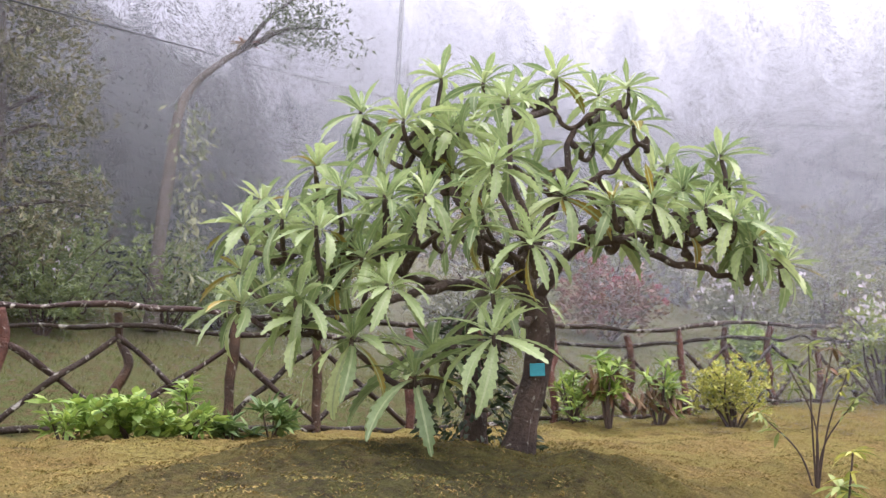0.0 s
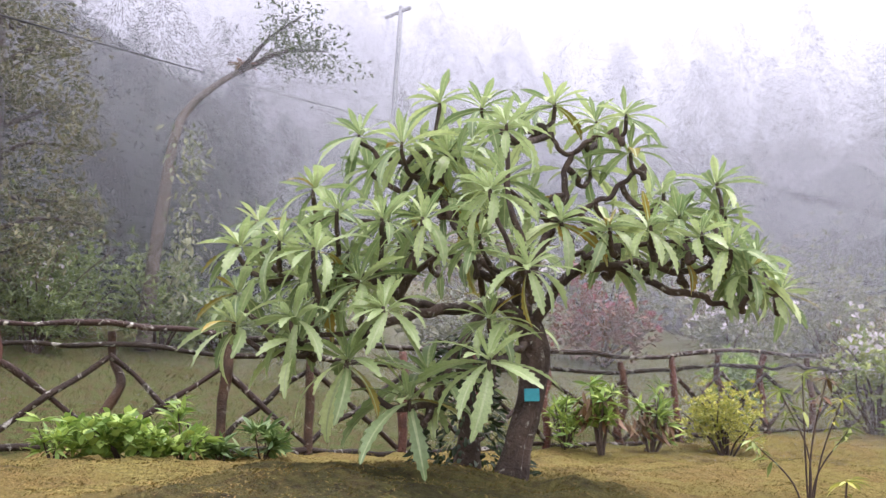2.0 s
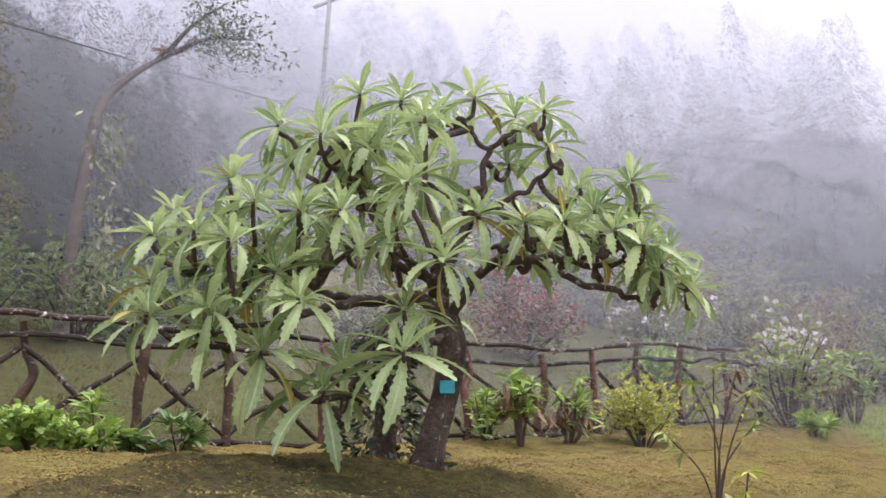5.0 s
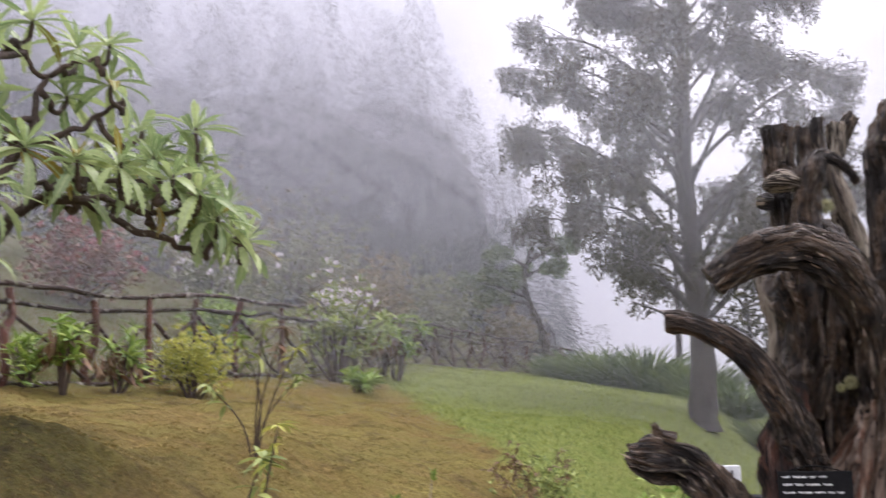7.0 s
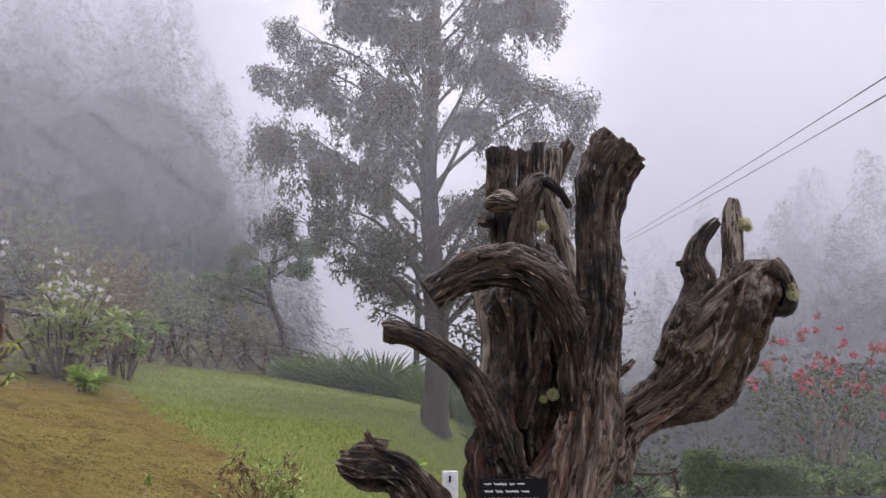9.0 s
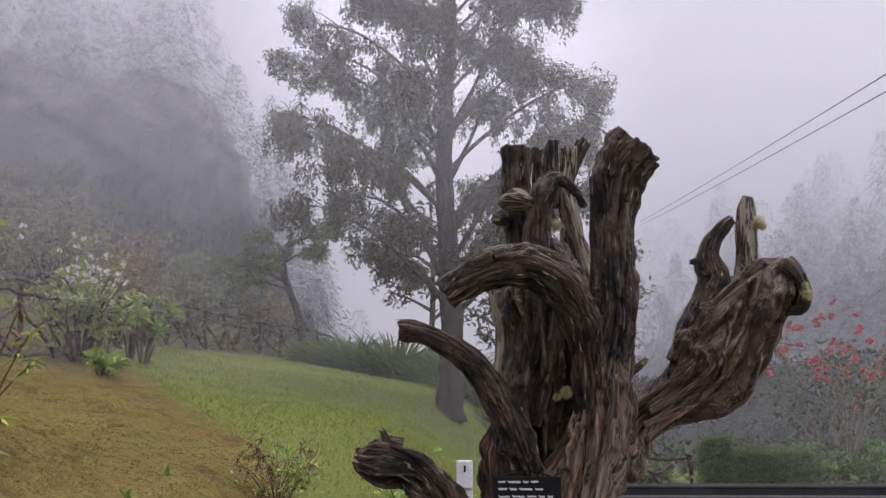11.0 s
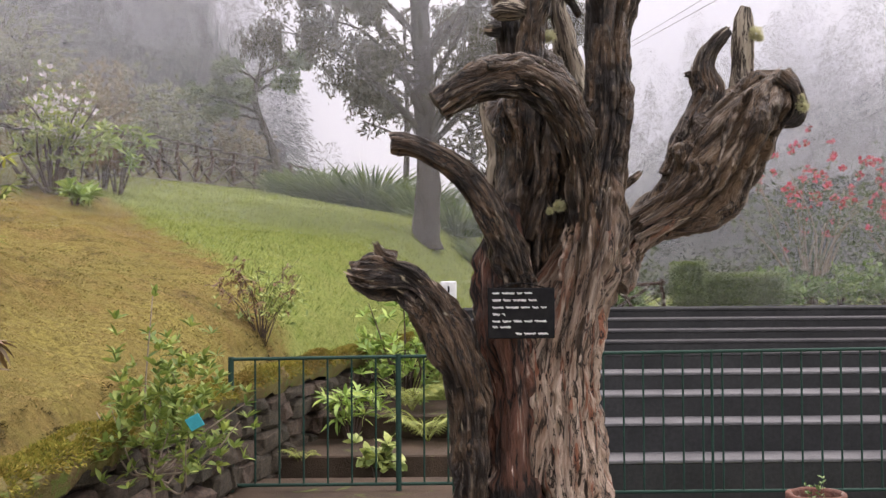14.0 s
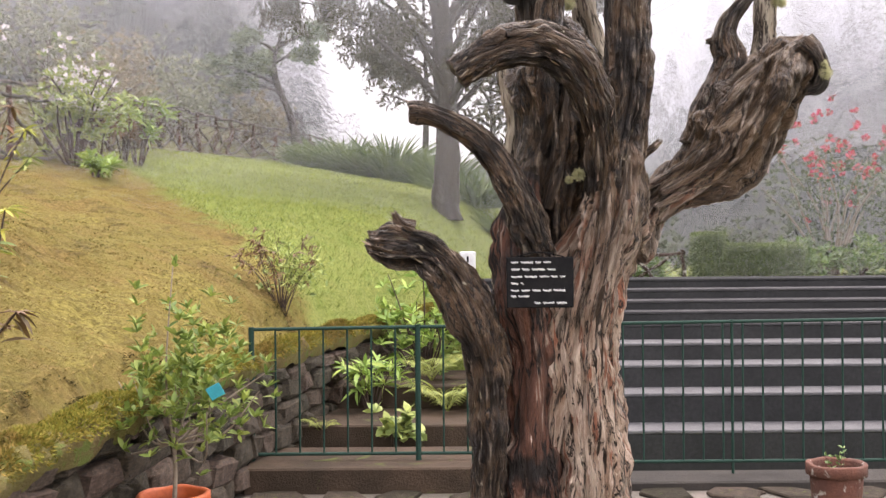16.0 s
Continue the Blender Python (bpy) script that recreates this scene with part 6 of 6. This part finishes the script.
cypress(on_ground(0.0, 18.0, 0.1),
        [(0, 0, 0, 0.30), (0.0, 0, 0.35, 0.22), (0.05, 0, 1.6, 0.19), (-0.03, 0, 3.0, 0.17), (-0.1, 0, 4.5, 0.14), (0.0, 0, 6.5, 0.10), (0.1, 0, 10.0, 0.02)],
        ([2.6, 3.2, 4.2, 5.4, 6.6, 8.0, 9.2, 10.2], [1.4, 2.5, 2.85, 2.75, 2.5, 2.0, 1.3, 0.5]), 301)
tree("small_tree", "small leaning tree with sparse grey-green foliage by the fence end", on_ground(-3.95, 29.0, 0.1),
     [(0, 0, 0, 0.19), (-0.1, 0, 0.8, 0.13), (-0.3, 0, 1.6, 0.10), (-0.62, 0, 2.4, 0.08), (-0.66, 0, 3.0, 0.06), (-0.5, 0, 3.6, 0.04)],
     [(2.1, 3.3, 1.5, 0.1), (2.3, 3.0, 1.8, 0.35), (2.5, 3.5, 1.2, 0.5), (2.9, 0.2, 1.0, 0.35), (3.0, 1.8, 0.9, 0.3), (3.2, 3.6, 1.0, 0.35), (3.3, 0.0, 1.3, 0.5), (2.6, 4.4, 0.9, 0.2), (3.4, 0.6, 1.2, 0.3)],
     13, 80, FAR_LEAF, 0.13, material("dull_pine_leaf", (0.17, 0.22, 0.11), (0.12, 0.165, 0.08), 4.0, 0.8, 0.0, 30, translucent=0.2, island=0.4), 311, reach=0.55, clump=0.16)
# the big trees behind the fence
left_trunk = [(0, 0, -1.2, 0.12), (0, 0.05, 0, 0.10), (0.05, 0.12, 1.0, 0.085), (0.09, 0.22, 2.05, 0.072), (0.2, 0.42, 2.6, 0.06), (0.5, 0.85, 3.1, 0.042), (0.8, 1.3, 3.45, 0.025)]
slender = tree("broadleaf_tree", "slender curved tree trunk with ivy among dark woodland", (-13.05, 8.63, 5.24), left_trunk,
     [(3.3, 0.9, 1.2, 0.4), (3.2, 0.2, 1.1, 0.6), (3.4, 2.0, 1.2, 0.5)], 12, 40, FAR_LEAF, 0.085, M_HAZEL, 321, reach=0.4, bark=material("grey_wet_bark", (0.17, 0.14, 0.12), (0.10, 0.085, 0.072), 3.0, 0.8, 0.6, 30))
q = np.random.default_rng(322)
n = 420
zz = q.uniform(-0.8, 2.2, n)
at = np.stack([0.35 + q.normal(0, 0.13, n), 0.3 + q.normal(0, 0.13, n), zz], -1)
V, F = scatter(FAR_LEAF, at, turns(q.normal(size=(n, 3)) * (1, 1, 0.4) - (0, 0, 0.8), q.normal(0, 0.5, n)), q.uniform(0.08, 0.18, n))
tagged(part("ivy", mesh_of("ivy", V, F, M_GREYLEAF, smooth=True), slender, "pale hanging ivy beside the trunk"), kind="stuff")
a = np.linspace(0, 6.28, 14)
V, F = scatter(LONG, np.tile((0.6, 1.0, 3.3), (14, 1)), turns(np.stack([np.cos(a), np.sin(a), 0.4 + 0 * a], -1), 0 * a), 0.22 + 0.06 * np.sin(5 * a))
part("young_shoot", mesh_of("young_shoot", V, F, M_PINKISH, smooth=True), slender, "tuft of reddish young leaves")
for k, (x, y, z0, h, r) in enumerate([(-13.3, 6.1, 3.6, 5.4, 1.5), (-15.2, 4.2, 4.0, 8.0, 2.4)]):
    limbs = [(h * (0.2 + 0.72 * j / 21), 2.4 * j + k, r * g.uniform(0.6, 1.1) * (1.15 - 0.6 * j / 21), g.uniform(0.0, 0.5)) for j in range(22)]
    tree("broadleaf_tree", "tall dark broadleaf tree at the edge of misty woodland", on_ground(x, y, 0.2), [(0, 0, 0, 0.22), (0.1, 0.1, h * 0.4, 0.16), (0.0, 0.1, h * 0.75, 0.1), (0.1, 0, h, 0.03)],
         limbs, 18, 32, FAR_LEAF, 0.10, M_OLIVE if k == 0 else M_WOODS, 330 + k, reach=0.3, clump=0.26, group="dark trees behind the fence")
for k, (x, y, h) in enumerate([(1.0, 24.0, 3.2), (-0.5, 25.5, 4.5), (3.5, 26.0, 5.0)]):
    limbs = [(h * (0.35 + 0.6 * j / 12), 2.4 * j + k, 0.3 * h * g.uniform(0.6, 1.1), 0.4) for j in range(13)]
    tree("young_tree", "young tree with sparse foliage fading in the mist", on_ground(x, y, 0.1), [(0, 0, 0, 0.08), (0.05, 0, h * 0.5, 0.06), (0, 0, h, 0.02)], limbs, 7, 9, FAR_LEAF, 0.2, M_CYP, 350 + k, clump=0.25, group="young trees in the mist")

# ---- wooded slopes: a rough canopy under loose foliage ----
def far_crown(q):
    """The foliage of a far tree of height 1: tapering or rounded, in ragged drooping sprays."""
    n = 900
    t = q.uniform(0.08, 1, n) ** 0.8
    a = q.uniform(0, 6.28, n)
    r = q.uniform(0.22, 0.34) * (1.02 - t) ** q.uniform(0.45, 0.95) * np.sqrt(q.uniform(0.1, 1.15, n))
    d = np.stack([np.cos(a), np.sin(a), q.normal(-0.5, 0.4, n)], -1)
    return scatter(SPRAY, np.stack([r * np.cos(a), r * np.sin(a), t], -1), turns(d, q.normal(0, 0.6, n)), 0.026 * (1.2 - t) + 0.018)


FAR_CROWNS = [far_crown(np.random.default_rng(700 + k)) for k in range(8)]


def wooded_slope(name, label, az, el, r0, r1, leaves, size, seed, mat, crown=0.0, trees=0):
    """A tree-covered slope between the azimuths az, whose skyline stands at the angles el, from r0 to r1 away."""
    q = np.random.default_rng(seed)
    A = np.radians(np.linspace(az[0], az[-1], int(abs(az[-1] - az[0]) * 5) + 2))
    T = np.linspace(0, 1, 70)
    AA, TT = np.meshgrid(A, T)

    def at(a, t):
        r = r0 + (r1 - r0) * t
        x, y = -r * np.sin(a), r * np.cos(a)
        e = np.interp(np.degrees(a), az, el)
        top = 1.6 + r1 * np.tan(np.radians(e)) - crown
        base = ground_z(x, y) - 0.5
        z = base + (top - base) * (t ** 0.9 if r1 > 40 else smooth(t, -0.15, 0.75) ** 0.8)
        P = np.stack([x, y, z], -1).reshape(-1, 3)
        lump = (fbm(P * 0.5, 3, seed) * 1.2 + np.abs(vnoise(P * 1.1, seed + 3)) * 0.9).reshape(np.shape(z))
        edge = smooth(t, 0.0, 0.12)
        return np.stack([x + lump * 0.5 * edge, y - lump * 0.5 * edge, z + lump * edge * r1 / 90], -1)
    V = at(AA, TT).reshape(-1, 3)
    n = len(A)
    F = [(j * n + i, j * n + i + 1, (j + 1) * n + i + 1, (j + 1) * n + i) for j in range(len(T) - 1) for i in range(n - 1)]
    a, t = q.uniform(A.min(), A.max(), leaves), q.uniform(0, 1, leaves) ** 0.8
    P = at(a, t).reshape(-1, 3) + q.normal(0, size * 0.8, (leaves, 3))
    d = q.normal(size=(leaves, 3)) + (0, 0, -0.3)
    V2, F2 = scatter(FAR_LEAF, P, turns(d, q.normal(0, 0.7, leaves)), size * q.uniform(0.5, 1.3, leaves))
    pieces = [(V, F), (V2, F2)]
    for k in range(trees):
        a, t = q.uniform(A.min(), A.max()), q.uniform(0.02, 0.95)
        c = FAR_CROWNS[k % 8]
        pieces.append((c[0] * crown * q.uniform(0.6, 1.3) * min(1.0, 0.35 + t) + at(np.array([a]), np.array([t]))[0] - (0, 0, 1.2), c[1]))
    ob = new(name, mesh_of(name, *join(pieces), mat))
    return tagged(ob, label, "woods", kind="stuff")


wooded_slope("far_woods", "dark wooded hillside dissolving in fog", [5.5, 7, 9.7, 12, 14, 18, 24, 34, 46, 60, 76], [4, 9, 14, 20, 22.5, 24, 24, 25, 28, 30, 30], 33.5, 62, 0, 0.8, 401, M_FAR, 7.0, 420)
wooded_slope("far_woods", "misty wooded slope beyond the steps", [-34, -25, -17, -12, -9, -7], [16, 15.5, 13, 12, 10, 3], 34, 60, 0, 0.8, 402, M_FAR, 6.0, 160)
wooded_slope("thicket", "dark woodland thicket behind the fence", [40, 44, 48, 54, 64, 80], [4, 10, 18, 28, 32, 32], 17.5, 23, 26000, 0.13, 403, M_FAR, 3.6, 110)

wooded_slope("thicket", "dark misty thicket beyond the steps", [-36, -28, -20, -13, -9, -6.5], [4.6, 4.6, 4, 3.6, 3, 1.8], 22, 28, 14000, 0.14, 404, M_FAR)

# ---- stones of the retaining wall ----
def stone_mesh(seed):
    q = np.random.default_rng(seed)
    bm = bmesh.new()
    bmesh.ops.create_cube(bm, size=1)
    bmesh.ops.bevel(bm, geom=bm.edges[:], offset=0.16, segments=1, affect="EDGES")
    for v in bm.verts:
        v.co += Vector(q.normal(0, 0.045, 3))
    me = bpy.data.meshes.new("stone")
    bm.to_mesh(me)
    bm.free()
    me.materials.append(M_STONE)
    return me


stones = [stone_mesh(s) for s in range(9)]
q = np.random.default_rng(77)
z = 0.0
for course in range(5):
    h = [0.16, 0.18, 0.15, 0.14, 0.10][course]
    y = 3.2 + q.uniform(0, 0.2)
    while y < 11.5:
        w = q.uniform(0.17, 0.40)
        x = float(wall_x(y + w / 2))
        slope = (float(wall_x(y + w)) - float(wall_x(y))) / w
        M = Matrix.LocRotScale((x - 0.055 + q.normal(0, 0.012), y + w / 2, z + h / 2 + q.normal(0, 0.012)), Euler((q.normal(0, 0.06), q.normal(0, 0.05), -math.atan(slope) + q.normal(0, 0.04))), (0.22, w * 0.97, h * q.uniform(0.9, 1.08)))
        part("stone", stones[q.integers(9)], stone_wall, m=M)
        y += w + 0.012
    z += h + 0.006

# ---- flagstones along the terrace edge ----
M_FLAG = material("brown_flagstone", (0.06, 0.048, 0.036), (0.03, 0.026, 0.019), 5.0, 0.85, 0.6, 30, spec=0.12, third=(0.07, 0.085, 0.02), spot=0.62, jitter=0.35)


def flag_mesh(seed):
    q = np.random.default_rng(seed)
    k = 7
    a = np.sort(q.uniform(0, 6.28, k) * 0.3 + np.linspace(0, 6.28, k, endpoint=False) * 1.0)
    r = q.uniform(0.42, 0.58, k)
    top = [(r[i] * 0.93 * math.cos(a[i]), r[i] * 0.93 * math.sin(a[i]), 1.0) for i in range(k)]
    rim = [(r[i] * math.cos(a[i]), r[i] * math.sin(a[i]), 0.6) for i in range(k)]
    low = [(x, y, 0.0) for x, y, _ in rim]
    F = [tuple(range(k))] + [(k + i, k + (i + 1) % k, (i + 1) % k, i) for i in range(k)] + [(2 * k + i, 2 * k + (i + 1) % k, k + (i + 1) % k, k + i) for i in range(k)]
    return mesh_of("flagstone", top + rim + low, F, M_FLAG)


flags = [flag_mesh(s) for s in range(6)]
q = np.random.default_rng(55)
for gy_ in np.arange(5.3, 7.2, 0.36):
    for gx_ in np.arange(-1.5, 3.4, 0.42):
        if np.hypot(gx_ - 0.45, gy_ - 4.05) < 0.6:
            continue
        part("flagstone", flags[q.integers(6)], floor, m=Matrix.LocRotScale((gx_ + q.normal(0, 0.03), gy_ + q.normal(0, 0.03), 0.001), Euler((q.normal(0, 0.01), q.normal(0, 0.01), q.uniform(0, 6))), (0.43, 0.37, 0.022)))

# ---- straw litter on the mound and grass on the lawn ----
M_STRAW = material("dry_straw", (0.385, 0.29, 0.10), (0.20, 0.155, 0.055), 3.0, 0.9, 0.0, 20, island=0.3, spec=0.05)
M_BLADE = material("grass_blade", (0.30, 0.365, 0.10), (0.25, 0.30, 0.08), 2.0, 0.7, 0.0, 20, island=0.4, translucent=0.25, spec=0.2)
q = np.random.default_rng(88)


def strewn(name, n, box_, keep, length, width, flat, mat, label, category, seed):
    q = np.random.default_rng(seed)
    x, y = q.uniform(box_[0], box_[1], n), q.uniform(box_[2], box_[3], n)
    ok = keep(x, y)
    x, y = x[ok], y[ok]
    n = len(x)
    a = q.uniform(0, 6.28, n)
    d = np.stack([np.cos(a), np.sin(a), flat + q.normal(0, 0.25 if flat > 0.5 else 0.07, n)], -1)
    V, F = scatter(([(-0.5 * width, 0, 0), (0.5 * width, 0, 0), (0.4 * width, 0.55, 0.04), (0, 1, -0.05)], [(0, 1, 2), (0, 2, 3)]), np.stack([x, y, ground_rough(x, y) - 0.003], -1), turns(d, q.normal(0, 0.4 if flat > 0.5 else 0.15, n)), length * q.uniform(0.5, 1.3, n))
    tagged(new(name, mesh_of(name, V, F, mat)), label, category, kind="stuff")


M_ROUGH = material("rough_grass_blade", (0.13, 0.165, 0.05), (0.12, 0.11, 0.045), 1.2, 0.8, 0.0, 20, island=0.4, translucent=0.2, spec=0.1)
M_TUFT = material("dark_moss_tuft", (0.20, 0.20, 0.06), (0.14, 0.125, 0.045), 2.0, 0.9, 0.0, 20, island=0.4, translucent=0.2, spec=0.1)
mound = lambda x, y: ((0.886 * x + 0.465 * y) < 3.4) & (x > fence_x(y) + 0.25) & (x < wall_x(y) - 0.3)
# the patch where moss and painted tree shade replace the straw
moss_shade = lambda x, y: np.hypot(x + 3.65, 0.8 * y - 3.1) + 1.6 * fbm(np.stack([x * 1.3, y * 1.3, x * 0], -1), 3, 41) * 0.75 < 0.95
strewn("straw", 420000, (-9.5, -0.9, 1.8, 17.5), lambda x, y: mound(x, y) & ((np.hypot(x, y) < 9) | (np.sin(x * 517 + y * 333) > 0.2)) & ~(moss_shade(x, y) & (np.sin(x * 917 + y * 733) > 0.1)), 0.026, 0.20, 0.45, M_STRAW, "dry brown grass clippings strewn over the mound", "straw", 5)
strewn("moss_tufts", 150000, (-9.5, -0.9, 1.8, 17.5), lambda x, y: mound(x, y) & (moss_shade(x, y) | (fbm(np.stack([x * 0.9, y * 0.9, x * 0], -1), 2, 31) > 0.2)), 0.026, 0.20, 0.55, M_TUFT, "short green moss and grass tufts on the mound", "grass", 6)
# moss tufts coloured dark to paint the shade under the mound's edge
strewn("moss_tufts", 140000, (-3.0, -0.6, 1.5, 10.0), lambda x, y: (x < wall_x(y) - 0.10) & (x > wall_x(y) - 0.40 - 0.06 * np.sin(y * 5.0)), 0.03, 0.3, 0.5, material("shade_dark_moss", (0.115, 0.105, 0.03), (0.075, 0.06, 0.022), 6.0, 0.95, 0.0, 20, island=0.6, spec=0.1), "dark moss imitating the shade along the foot of the mound", "moss", 9)
strewn("lawn_grass", 130000, (-6.0, 2.0, 9.0, 31.0), lambda x, y: ((0.886 * x + 0.465 * y) > 3.3) & (x > fence_x(y)) & (x < wall_x(y) + 0.2), 0.065, 0.10, 1.1, M_BLADE, "short green grass of the sloping lawn", "grass", 7)
strewn("lawn_grass", 30000, (-14.0, -5.0, 3.0, 20.0), lambda x, y: x < fence_x(y) + 0.1, 0.07, 0.11, 1.2, M_ROUGH, "rough green grass beyond the fence", "grass", 8)


# moss cushions over the wall head
q = np.random.default_rng(99)
n = 60000
y = q.uniform(2.0, 12.5, n)
u = q.uniform(0, 1, n)
dx = 0.075 - 0.19 * u
dz = np.interp(dx, [-0.38, -0.2, -0.08, 0.02, 0.07, 0.08, 0.10], [0.06, 0.095, 0.09, 0.075, 0.02, -0.04, -0.11])
at = np.stack([wall_x(y) + dx, y, 0.76 + 0.02 * np.maximum(0, y - 4) + dz + 0.01], -1)
at += fbm(at * 3.2, 3, 21)[:, None] * np.array([[0.05, 0.0, 0.05]])
d = q.normal(size=(n, 3)) * (0.8, 0.8, 0.5) + np.stack([0.8 * (dx > 0), 0 * y, 0.9 - 1.2 * (dx > 0.05)], -1)
V, F = scatter(([(-0.2, 0, 0), (0.2, 0, 0), (0.12, 0.6, 0.05), (0, 1, -0.1)], [(0, 1, 2), (0, 2, 3)]), at, turns(d, q.normal(0, 0.6, n)), q.uniform(0.012, 0.03, n))
M_CUSHION = material("moss_cushion", (0.25, 0.235, 0.045), (0.20, 0.145, 0.042), 3.0, 0.95, 0.0, 20, island=0.4, translucent=0.2, spec=0.1)
tagged(part("moss", mesh_of("moss", V, F, M_CUSHION), stone_wall, "yellow-green moss cushions"), kind="stuff")
